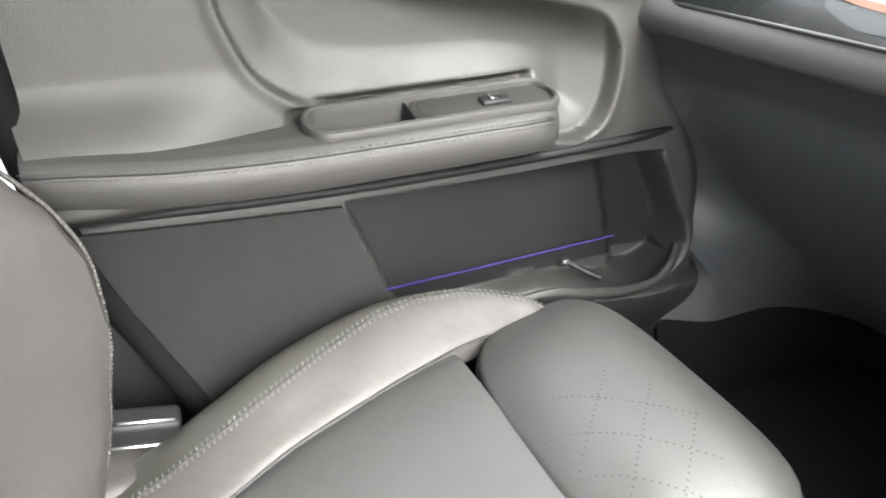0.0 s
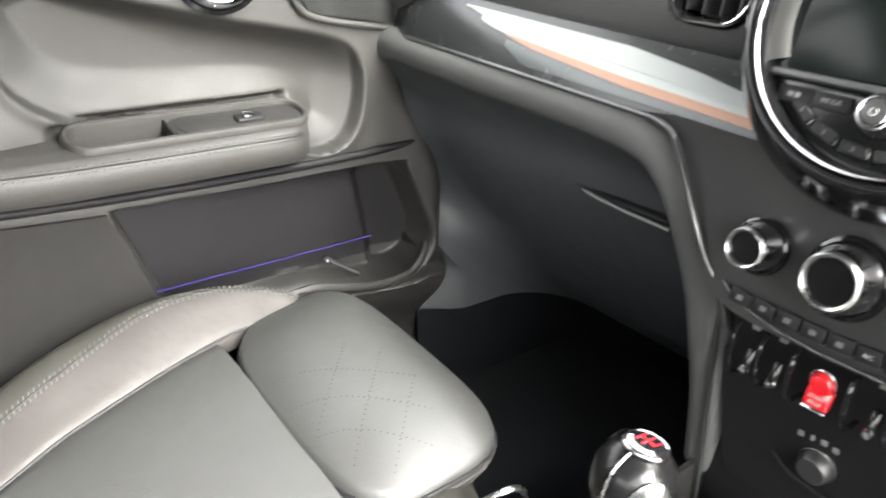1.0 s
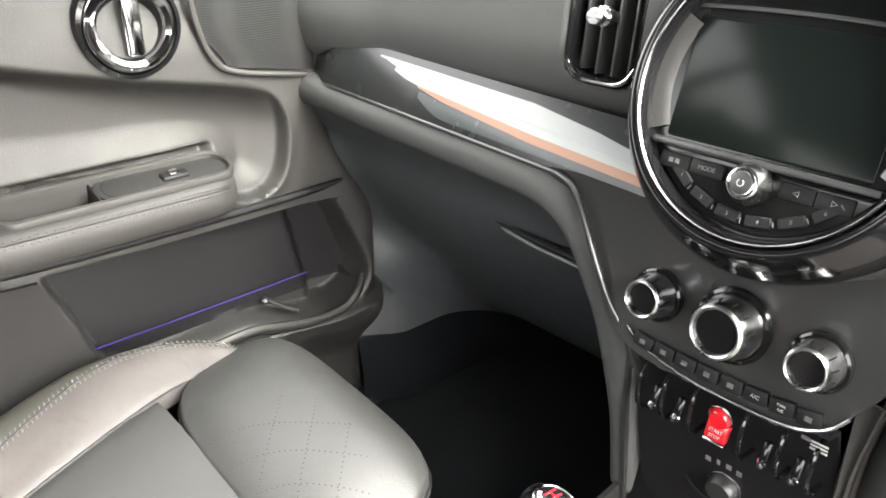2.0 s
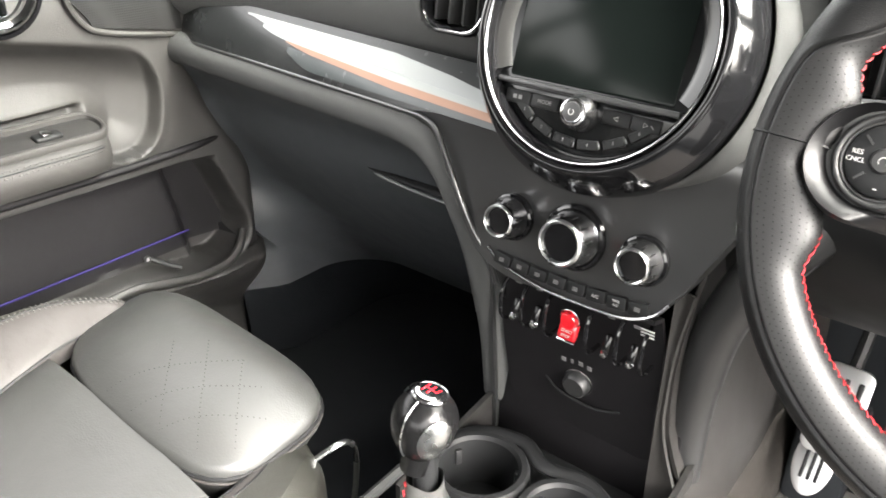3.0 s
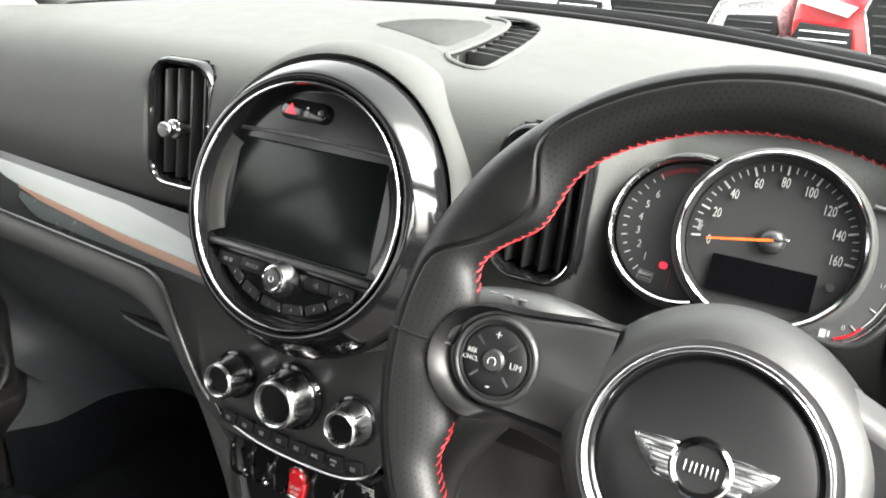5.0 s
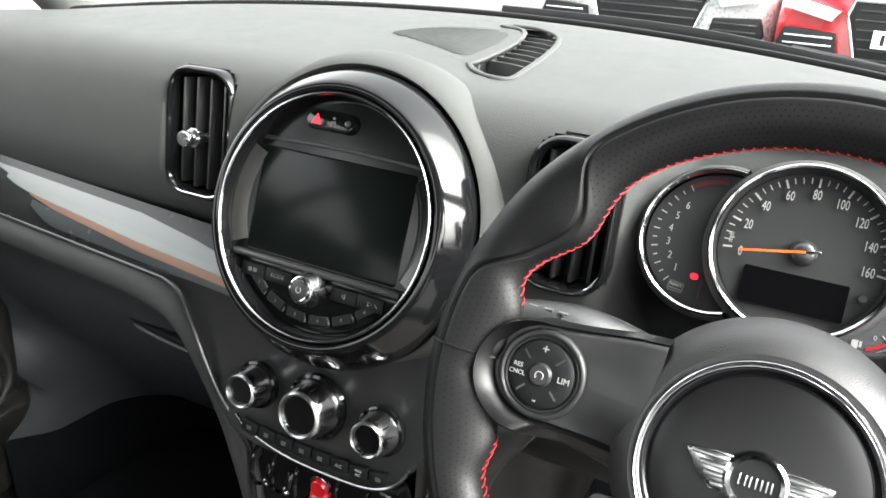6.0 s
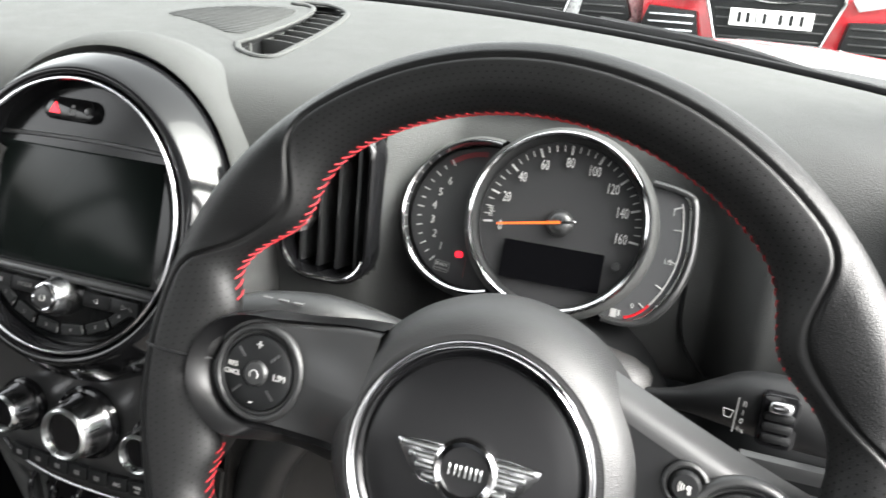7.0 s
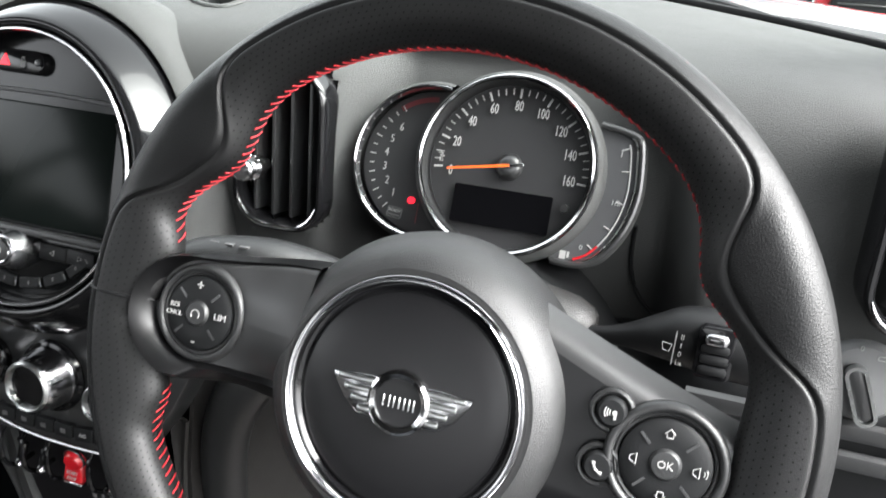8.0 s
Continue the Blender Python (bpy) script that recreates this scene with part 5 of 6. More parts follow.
part("marking", text_bm("1", 0.0058, (0.0715, 0.0195, -0.0034), FM), M_PRINT, fg)
part("marking", text_bm("1/2", 0.0048, (0.0730, -0.0125, -0.0034), FM), M_PRINT, fg)
part("marking", text_bm("0", 0.0048, (0.0560, -0.0445, -0.0034), FM), M_PRINT, fg)
part("pump_mark", merge(rbox(0.004, 0.0055, 0.0005, 0, 1, (0.0450, -0.0510, -0.0035)), rbox(0.0015, 0.004, 0.0005, 0, 1, (0.0485, -0.0505, -0.0035))), M_PRINT, fg, "", FM)
part("cluster_mount", tube(spline([(0.354, 0.74, 1.07), (0.354, 0.76, 1.02), (0.354, 0.72, 0.97)], 5), 0.05, 12, flat=0.6), M_DARK, clu)

# ---- steering wheel ----
WM = F((0.3600, 0.5017, 1.0183), 21) @ Matrix.Translation((0.003, 0.012, 0.0))
wheel = root("steering_wheel", (0.362, 0.55, 1.0), "black leather steering wheel with red stitching and chrome ringed boss", "steering wheel")


RM = WM @ Matrix.Translation((-0.0040, -0.0030, 0.0))


def grip(a):
    """Thumb rests at ten and two."""
    g = 0.0
    for c in (27, 143.5):
        d = abs((math.degrees(a) - c + 180) % 360 - 180)
        g = max(g, math.exp(-(d / 10.0) ** 2))
    return g


def rim_pt(a, b, off=0.0):
    """Point on the rim: a round the wheel, b round the section (0 outward, 90 degrees to the driver)."""
    g = grip(a)
    w = 0.0
    for c, wide, reach in ((171.5, 9.0, 0.012), (193.0, 9.0, 0.012), (-9, 17.0, 0.006)):
        d = abs((math.degrees(a) - c + 180) % 360 - 180)
        w = max(w, reach * math.exp(-(d / wide) ** 4))
    ro, ri, hh = 0.0172 + off, 0.0172 + 0.0148 * g + w + off, 0.0165 + 0.003 * g + off
    c, s = math.cos(b), math.sin(b)
    r = 0.1720 + (ro * c if c > 0 else ri * c)
    return Vector((r * math.cos(a), r * math.sin(a), hh * s))


def seam_at(a):
    """Angle round the section at which the grip seam runs."""
    g = 0.0
    for c, peak in ((24, 68), (147, 74)):
        d = abs((math.degrees(a) - c + 180) % 360 - 180)
        g = max(g, peak * math.exp(-(d / 12.8) ** 4))
    return 66 + g


def band(b0, b1, n, seam0, seam1):
    out = []
    for k in range(288):
        a = 2 * math.pi * k / 288
        lo, hi = (seam_at(a) if seam0 else b0), (seam_at(a) if seam1 else b1)
        r = []
        for j in range(n + 1):
            b = lo + (hi - lo) * j / n
            dip = -0.0021 * math.exp(-((b - seam_at(a)) / 4.5) ** 2) + 0.0008 * math.exp(-((b - seam_at(a)) / 14.0) ** 2)
            r.append(rim_pt(a, radians(b), dip))
        out.append(r)
    return grid(out, closed_v=True)


rim = part("rim", band(-90, 0, 56, False, True), M_WHEEL, wheel, "smooth grained leather outer rim", RM)
part("perforated_band", band(0, 270, 84, True, False), M_PERF, rim, "perforated leather band", RM)
pb = bmesh.new()
for j in range(11):
    for k in range(262):
        a = 2 * math.pi * (k + 0.5 * (j % 2)) / 262
        dg = math.degrees(a)
        b = 74 + 9.6 * j
        if b < seam_at(a) + 9 or b > 172 or abs(dg - 270) < 16:
            continue
        c0 = rim_pt(a, radians(b), 0.00025)
        u = (rim_pt(a + 0.003, radians(b), 0.00025) - c0).normalized() * 0.00044
        v = (rim_pt(a, radians(b + 1.5), 0.00025) - c0).normalized() * 0.00044
        pb.faces.new([pb.verts.new(c0 + u * math.cos(t) + v * math.sin(t)) for t in [math.pi * q / 3 for q in range(6)]])
tagged(part("perforation", pb, M_HOLE, rim, "", RM), kind="stuff")
stitches = []
n = 196
for k in range(n):
    a = 2 * math.pi * k / n
    d = math.degrees(a)
    if min(abs(d - 180), abs(d - 0), abs(d - 360)) < 15 or abs(d - 270) < 14:
        continue
    p, q = rim_pt(a + 0.026, radians(170), 0.0003), rim_pt(a, radians(200), 0.0003)
    stitches.append(tube([p, (p + q) / 2 + Vector((-0.0007 * math.cos(a), -0.0007 * math.sin(a), 0)), q], 0.00056, 6))
tagged(part("stitching", merge(*stitches), M_THREAD, rim, "red cross stitching", RM), kind="stuff")
part("rim_seam", tube([rim_pt(radians(178), radians(b), 0.0003) for b in range(-60, 181, 12)], 0.0009, 5), M_DARK, rim, "", RM)
boss_at = WM @ Matrix.Translation((-0.002, -0.0165, 0.0)) @ Matrix.Diagonal((0.98, 0.98, 1.0, 1.0))
boss = part("boss", lathe([(0.060, 0.0175), (0.0635, 0.0184), (0.0685, 0.0155), (0.0740, 0.0085), (0.0785, -0.002), (0.0815, -0.016), (0.0820, -0.030), (0.078, -0.046), (0.06, -0.060)], 96), M_BOSS, wheel, "grained airbag cover", boss_at)
part("boss_ring", lathe([(0.0564, 0.0165), (0.0567, 0.0190), (0.0575, 0.0200), (0.0583, 0.0193), (0.0587, 0.0182), (0.0592, 0.0196), (0.0600, 0.0202), (0.0607, 0.0192), (0.0610, 0.0165)], 96), M_CHROME, boss, "chrome ring", boss_at)
part("boss_groove", lathe([(0.0520, 0.0170), (0.0535, 0.0155), (0.0556, 0.0176), (0.0566, 0.0172)], 72), M_GLOSS, boss, "", boss_at)
part("boss_cap", lathe([(0.0, 0.0205), (0.02, 0.0203), (0.04, 0.0190), (0.050, 0.0176), (0.0526, 0.0165)], 72), M_CAP, boss, "smooth black cap", boss_at)
bd = boss_at @ Matrix.Translation((0.0, 0.0, 0.0203))
for s in (-1, 1):
    o = [(s * 0.012, 0.0098), (s * 0.022, 0.0098), (s * 0.0375, 0.0085), (s * 0.0365, 0.0050), (s * 0.030, -0.0035), (s * 0.022, -0.0095), (s * 0.0135, -0.0105)]
    w = part("wing_badge", slab(o if s < 0 else list(reversed(o)), -0.0015, 0.0010, 0.0008), M_DARKCHROME, boss, "winged chrome badge", bd @ Matrix.Diagonal((0.94, 1.0, 1.0, 1.0)))
    for k in range(4):
        yy = 0.0072 - 0.0046 * k
        x1 = 0.0345 - 0.0042 * k
        part("wing_rib", rbox(x1 - 0.0145, 0.0028, 0.0016, 0.0007, 2, (s * (x1 + 0.0145) / 2, yy, 0.0014)), M_SILVER, w, "", bd @ Matrix.Diagonal((0.94, 1.0, 1.0, 1.0)))
part("badge_ring", lathe([(0.0110, 0.0), (0.0118, 0.0030), (0.0140, 0.0036), (0.0155, 0.0026), (0.0160, -0.001)], 48), M_CHROME, boss, "chrome badge ring", bd)
part("badge_disc", disc(0.0115, -0.001, 0.0016, 32), M_CAP, boss, "", bd)
part("badge_bars", merge(*[rbox(0.0008, 0.0056, 0.0008, 0.0002, 1, (x, 0, 0.0020)) for x in (-0.0075, -0.0045, -0.0022, 0.0005, 0.0030, 0.0055, 0.0078)]), M_SILVER, boss, "plain silver bars on the badge", bd)


def spoke(s):
    if s < 0:
        top, bot = [(0.062, 0.036), (0.10, 0.031), (0.135, 0.024), (0.163, 0.021)], [(0.063, -0.036), (0.10, -0.034), (0.135, -0.030), (0.163, -0.024)]
        px, py = 0.122, 0.001
    else:
        top, bot = [(0.052, 0.040), (0.10, 0.020), (0.138, 0.006), (0.163, -0.002)], [(0.052, -0.056), (0.10, -0.056), (0.135, -0.052), (0.163, -0.044)]
        px, py = 0.1185, -0.0182
    edges = [((a.x, a.y), (b.x, b.y)) for a, b in zip(spline([(*p, 0) for p in top], 5), spline([(*p, 0) for p in bot], 5))]
    rows, roll_rows = [], []
    for (x0, y0), (x1, y1) in edges:
        r, ln = [], math.hypot(x1 - x0, y1 - y0)
        if s < 0:
            for k in range(11):
                x, y = x0 + (x1 - x0) * k / 10, y0 + (y1 - y0) * k / 10
                r.append((s * x, y, 0.009 * math.sin(math.pi * k / 10) ** 0.5 - 0.012 + 0.004 * smooth(0.12, 0.06, x)))
        else:
            up = [0.0, 0.0015, 0.003, 0.005, 0.007, 0.009, 0.011, 0.0135, 0.016]
            tall = [0.004 - 0.015 * (1 - min(d / 0.0145, 1.0)) ** 2.2 for d in up]
            roll_rows.append([(s * (x0 + (x1 - x0) * d / ln), y0 + (y1 - y0) * d / ln, h) for d, h in zip(up, tall)])
            r += [(s * (x0 + (x1 - x0) * f), y0 + (y1 - y0) * f, 0.004 - 0.001 * f if f < 0.95 else -0.002) for f in [d / 10 * (1 - 0.016 / ln) + 0.016 / ln for d in range(11)]]
        r += [(s * x1, y1 + 0.004, -0.018), (s * x0, y0 - 0.004, -0.018)]
        rows.append(r)
    sp_ = part("spoke", grid(rows, closed_u=True, cap=True), M_SATIN if s < 0 else M_CAP, wheel, "satin black spoke", WM)
    if roll_rows:
        part("spoke_roll", grid(roll_rows), M_SATIN, sp_, "rounded satin upper edge", WM, sharp=80)
    cx = s * px
    if s < 0:
        def u_line(c, r, top_y, bot_y, x_end=-0.058, n=26):
            """U-shaped outline open towards the boss."""
            pts = [(x_end + (c[0] - x_end) * k / 12, top_y + (c[1] + r - top_y) * smooth(0, 1, k / 12)) for k in range(12)]
            pts += [(c[0] - r * 1.06 * math.sin(math.pi * k / n), c[1] + r * math.cos(math.pi * k / n)) for k in range(n + 1)]
            return pts + [(c[0] + (x_end - c[0]) * k / 12, c[1] - r + (bot_y - c[1] + r) * smooth(0, 1, k / 12)) for k in range(1, 13)]
        o0, o1, o2 = u_line((-0.1265, -0.002), 0.0335, 0.038, -0.043), u_line((-0.1262, -0.0015), 0.0318, 0.0370, -0.0405), u_line((-0.1240, 0.0010), 0.0290, 0.0358, -0.030)
        i0, i1 = u_line((-0.1225, 0.0015), 0.0268, 0.0350, -0.0265), u_line((-0.122, 0.0012), 0.0256, 0.0335, -0.0252)
        lev = lambda o, z, e=0.0: [(x, y, z + e * smooth(-0.100, -0.138, x) + 0.005 * smooth(-0.085, -0.06, x)) for x, y in o]
        part("spoke_surround", grid([lev(o0, -0.020), lev(o0, -0.0145, 0.0255), lev(o1, -0.0095, 0.0255), lev(o2, 0.0020, 0.0105), lev(i0, 0.0008, 0.0040)]), M_SURROUND, sp_, "gloss black surround", WM, sharp=60)
        mid = [(min(max(x, -0.122), -0.058), 0.001) for x, y in i1]
        face = [lev(i0, 0.0010, 0.0040), lev(i1, 0.0046)] + [[(x, y, z + 0.0075 * math.sin(math.pi / 2 * f) * smooth(-0.105, -0.076, x)) for x, y, z in lev([(x + (mx - x) * f, y + (my - y) * f) for (x, y), (mx, my) in zip(i1, mid)], 0.0046 + 0.0012 * smooth(0, 0.6, f))] for f in (0.05, 0.1, 0.2, 0.3, 0.4, 0.55, 0.7, 0.85, 1.0)]
        part("spoke_face", grid(face), M_SATIN, sp_, "satin grey-black spoke face", WM, sharp=60)
        part("switch_collar", lathe([(0.0262, 0.0), (0.0256, 0.0034), (0.0240, 0.0050), (0.0226, 0.0046), (0.0214, 0.0)], 48), M_PLASTIC, sp_, "", WM @ Matrix.Translation((cx, py, 0.0044)), sharp=70)
        return sp_
    strip = [[(cx + r * math.cos(t), py + r * math.sin(t), h) for t in [radians(-58 + 84 * k / 20) for k in range(21)]] for r, h in ((0.0312, 0.0), (0.0318, 0.0045), (0.0335, 0.0058), (0.0385, 0.0050), (0.0400, 0.0030), (0.0402, -0.004))]
    part("spoke_strip", grid(strip), M_SILVER, sp_, "satin silver edge strip", WM, sharp=60)
    part("switch_collar", lathe([(0.0272, 0.0), (0.0268, 0.0048), (0.0250, 0.0066), (0.0232, 0.0058), (0.0216, 0.0)], 48), M_PLASTIC, sp_, "", WM @ Matrix.Translation((cx, py, 0.0040)), sharp=70)
    return sp_


def switch_pad(sp_, c, r, marks, centre):
    m = WM @ Matrix.Translation((*c, 0.006))
    pad_ = part("switch_pad", lathe([(0.0, 0.0038), (r * 0.5, 0.0045), (r * 0.85, 0.0042), (r * 0.96, 0.0028), (r, 0.0)], 40), M_DARK, sp_, "round rubber switch pad", m)
    part("pad_ring", lathe(ring_profile(r * 1.06, 0.003, 0.004, 8), 40), M_PLASTIC, pad_, "", m)
    part("pad_centre", lathe([(0.0, 0.0062), (r * 0.28, 0.0060), (r * 0.34, 0.0048), (r * 0.36, 0.003)], 28), M_PLASTIC, pad_, "", m)
    bars = []
    for k in range(4):
        b = rbox(r * 0.30, 0.0012, 0.0006, 0, 1, (r * 0.68, 0, 0.0045))
        b.transform(Matrix.Rotation(radians(45 + 90 * k), 4, "Z"))
        bars.append(b)
    part("pad_dividers", merge(*bars), M_FASCIA, pad_, "", m)
    for t_, size, x, y in marks:
        part("marking", text_bm(t_, size, (x, y, 0.0048), m), M_PRINT, pad_)
    if centre:
        part("marking", text_bm(centre, 0.0048, (0, 0, 0.0064), m), M_PRINT, pad_)
    else:
        part("dial_mark", lathe(ring_profile(0.0024, 0.0006, 0.0006, 6), 16, -40, 220), M_PRINT, pad_, "", m @ Matrix.Translation((0, -0.0005, 0.0063)))


left = spoke(-1)
switch_pad(left, (-0.122, 0.001), 0.0200, (("+", 0.0075, 0.0, 0.0145), ("-", 0.0075, 0.0, -0.0145), ("LIM", 0.0048, 0.0138, 0.0), ("RES", 0.0036, -0.0136, 0.0025), ("CNCL", 0.0036, -0.0136, -0.0018)), "")
right = spoke(1)
switch_pad(right, (0.1185, -0.0182), 0.0205, (), "OK")
rm_ = WM @ Matrix.Translation((0.1185, -0.0182, 0.0108))
def outline_mark(points, at):
    return tube([(at[0] + x, at[1] + y, 0.0003) for x, y in points], 0.00030, 4, closed=True)


house = [(-0.0022, -0.0002), (0.0, 0.0020), (0.0022, -0.0002), (0.0013, -0.0002), (0.0013, -0.0018), (-0.0013, -0.0018), (-0.0013, -0.0002)]
cone = [(-0.0014, -0.0009), (-0.0014, 0.0009), (0.0014, 0.0024), (0.0014, -0.0024)]
part("symbol", outline_mark(house, (0.0, 0.0138)), M_PRINT, right, "white arrow outline", rm_)
part("symbol", outline_mark([(x, -y) for x, y in house], (0.0, -0.0138)), M_PRINT, right, "white arrow outline", rm_)
part("symbol", outline_mark(cone, (-0.0138, 0.0)), M_PRINT, right, "white loudspeaker outline", rm_)
waves = [tube([(0.0150 + r * math.cos(radians(t)), r * math.sin(radians(t)), 0.0003) for t in (-40, -20, 0, 20, 40)], 0.00025, 4) for r in (0.0016, 0.0028)]
part("symbol", merge(outline_mark(cone, (0.0130, 0.0)), *waves), M_PRINT, right, "white loudspeaker outline with waves", rm_)
for c, kind in (((0.0925, -0.001), "voice"), ((0.0905, -0.0262), "call")):
    m = WM @ Matrix.Translation((*c, 0.006))
    rb = part("round_button", lathe([(0.0, 0.0050), (0.0055, 0.0050), (0.0068, 0.0036), (0.0070, 0.0)], 28), M_DARK, right, "small round button", m)
    part("button_ring", lathe(ring_profile(0.0089, 0.0034, 0.0044, 8), 28), M_PLASTIC, rb, "", m)
    if kind == "voice":
        mark = merge(disc(0.0011, 0.0050, 0.0055, 10), rbox(0.0012, 0.0020, 0.0006, 0, 1, (0.0004, -0.0018, 0.0053)), *[tube([(r * math.cos(radians(t)), r * math.sin(radians(t)), 0.0053) for t in range(150, 211, 15)], 0.0003, 4) for r in (0.0022, 0.0033, 0.0044)])
    else:
        mark = tube(spline([(-0.0034, 0.0024, 0.0053), (-0.0032, 0.0008, 0.0053), (-0.0022, -0.0010, 0.0053), (-0.0006, -0.0022, 0.0053), (0.0010, -0.0026, 0.0053)], 3), [0.0009, 0.0009, 0.0008] + [0.0005] * 7 + [0.0008, 0.0009, 0.0009], 6)
    part("symbol", mark, M_PRINT, rb, "", m @ Matrix.Translation((0.0014, 0, 0)))
low_spoke = part("lower_spoke", grid([[(x * w, y, h) for x, h in ((-1, -0.012), (-0.7, -0.003), (0, 0.0), (0.7, -0.003), (1, -0.012))] for y, w in ((-0.065, 0.046), (-0.10, 0.036), (-0.13, 0.032), (-0.156, 0.036))], thick=0.010), M_FASCIA, wheel, "gloss black lower spoke", WM)
em = WM @ Matrix.Translation((0.0, -0.122, 0.0025))
part("emblem", slab([(0.030 * math.cos(2 * math.pi * k / 28), 0.0095 * math.sin(2 * math.pi * k / 28)) for k in range(28)], 0.0, 0.003, 0.001), M_GLOSS, low_spoke, "oval badge with red bars", em)
part("emblem_bars", merge(rbox(0.034, 0.0042, 0.0008, 0, 1, (0, 0.0018, 0.0033)), rbox(0.026, 0.0022, 0.0008, 0, 1, (0.003, -0.0030, 0.0033))), M_RED, low_spoke, "", em)

# steering column with stalks
col = root("steering_column", (0.362, 0.68, 0.95), "black plastic steering column shroud with stalks", "steering column")
cm = WM @ Matrix.Translation((-0.003, -0.014, 0.0))
part("shroud", lathe([(0.050, -0.035), (0.062, -0.045), (0.068, -0.075), (0.070, -0.16), (0.060, -0.24)], 40), M_DARK, col, "", cm @ Matrix.Diagonal((1.0, 0.86, 1, 1)))
part("shroud_top", grid([[(0.362 + 0.085 * s * (1 - 0.2 * j / 5), 0.555 + 0.15 * j / 5, 1.005 - 0.05 * s * s + 0.005 * (j / 5)) for s in [-1 + 2 * k / 12 for k in range(13)]] for j in range(6)], thick=-0.012), M_DARK, col)
stalk_line = spline([(0.415, 0.624, 1.000), (0.435, 0.618, 1.004), (0.452, 0.614, 1.009), (0.470, 0.610, 1.015), (0.488, 0.608, 1.019), (0.520, 0.606, 1.018), (0.550, 0.604, 1.015)], 5)
stalk_r = [p.x for p in spline([(r, 0, 0) for r in (0.0040, 0.0050, 0.0075, 0.0130, 0.0180, 0.0190, 0.0150)], 5)]
cowl_rows = []
for y, w, z0, z1 in ((0.560, 0.050, 0.905, 0.985), (0.585, 0.060, 0.875, 0.990), (0.64, 0.066, 0.845, 0.990), (0.72, 0.066, 0.83, 0.98)):
    cowl_rows.append([(0.360 + w * math.copysign(abs(math.cos(t)) ** 0.6, math.cos(t)), y, (z0 + z1) / 2 + (z1 - z0) / 2 * math.copysign(abs(math.sin(t)) ** 0.7, math.sin(t))) for t in [2 * math.pi * k / 32 for k in range(32)]])
part("lower_cowl", grid(cowl_rows, closed_u=True, cap=True), M_DARK, col, "", sharp=50)
part("column_bracket", quad_box(0.277, 0.312, 0.585, 0.640, 0.74, 0.905, 0.012), M_DARK, col)
part("stalk_boot", lathe([(0.0075, 0.030), (0.0105, 0.031), (0.0150, 0.028), (0.0200, 0.018), (0.0235, 0.0), (0.0245, -0.03)], 28), M_DOORLOW, col, "grey-black boot round the stalk", Matrix.Translation((0.400, 0.630, 0.998)) @ Matrix.Rotation(radians(90), 4, "Y"))
rs = part("wiper_stalk", tube(stalk_line, stalk_r, 20), M_STALK, col, "black wiper stalk")
SMX = F((0.4985, 0.5895, 1.0210), 8)
sw_ = part("stalk_wheel", slab(rrect(0.0195, 0.030, 0.004, 4), -0.006, 0.0015, 0.001), M_GLOSS, rs, "gloss black switch well", SMX)
for k in range(3):
    part("wheel_rib", rbox(0.0155, 0.0055, 0.005, 0.002, 2, (0, -0.0095 + 0.0062 * k, 0.0004)), M_DARK, sw_, "", SMX)
part("stalk_rocker", rbox(0.0125, 0.0070, 0.006, 0.003, 3, (0, 0.0085, 0.0025)), M_DARKCHROME, sw_, "", SMX)
STX = F((0.4765, 0.5945, 1.0180), 6, -12)
for k, t_ in enumerate(("1x", "0", "I", "II")):
    part("marking", text_bm(t_, 0.0042, (0.0052, -0.0072 + 0.0050 * k, 0.0034), STX), M_PRINT, rs)
part("marking", rbox(0.0006, 0.020, 0.0005, 0, 1, (0.0018, 0.0005, 0.0032)), M_PRINT, rs, "", STX)
part("wiper_symbol", tube([(-0.0050, 0.0022, 0.0030), (0.0004, 0.0022, 0.0030), (-0.0006, -0.0022, 0.0030), (-0.0040, -0.0022, 0.0030)], 0.0003, 4, closed=True), M_PRINT, rs, "", STX)
ls = part("indicator_stalk", tube(spline([(0.31, 0.605, 1.002), (0.265, 0.585, 1.022), (0.225, 0.565, 1.030), (0.185, 0.552, 1.026)], 5), [0.010, 0.011, 0.012, 0.013, 0.014, 0.015, 0.016, 0.017, 0.018, 0.018, 0.018, 0.018, 0.018, 0.017, 0.015, 0.010], 16), M_PLASTIC, col, "grey-black indicator stalk")
part("marking", merge(*[rbox(0.006, 0.0022, 0.0008, 0, 1, (x, 0, 0)) for x in (-0.010, 0.0, 0.010)]), M_GREYPRINT, ls, "", Matrix.Translation((0.222, 0.5565, 1.0465)))

# ---- centre stack ----
SM = F((0.003, 0.618, 0.87), 10)
stack = root("control_panel", (0.0, 0.66, 0.70), "black climate control panel with three chrome knobs and toggle switches", "control panel")
half = [(0.0, -0.064), (0.050, -0.064), (0.080, -0.056), (0.094, -0.040), (0.112, -0.012), (0.132, 0.028), (0.152, 0.066), (0.165, 0.088), (0.12, 0.10), (0.0, 0.10)]
roll_side = [(0.050, -0.066), (0.086, -0.060), (0.112, -0.042), (0.131, -0.012), (0.149, 0.028), (0.172, 0.052), (0.204, 0.062), (0.222, 0.074), (0.19, 0.098), (0.12, 0.104)]
outline = half + [(-x, y) for x, y in reversed(roll_side)]
part("fascia", slab([(p.x, p.y) for p in spline([(*p, 0) for p in outline], 3, True)], -0.03, 0.0, 0.003), M_FASCIA, stack, "satin black fascia", SM)


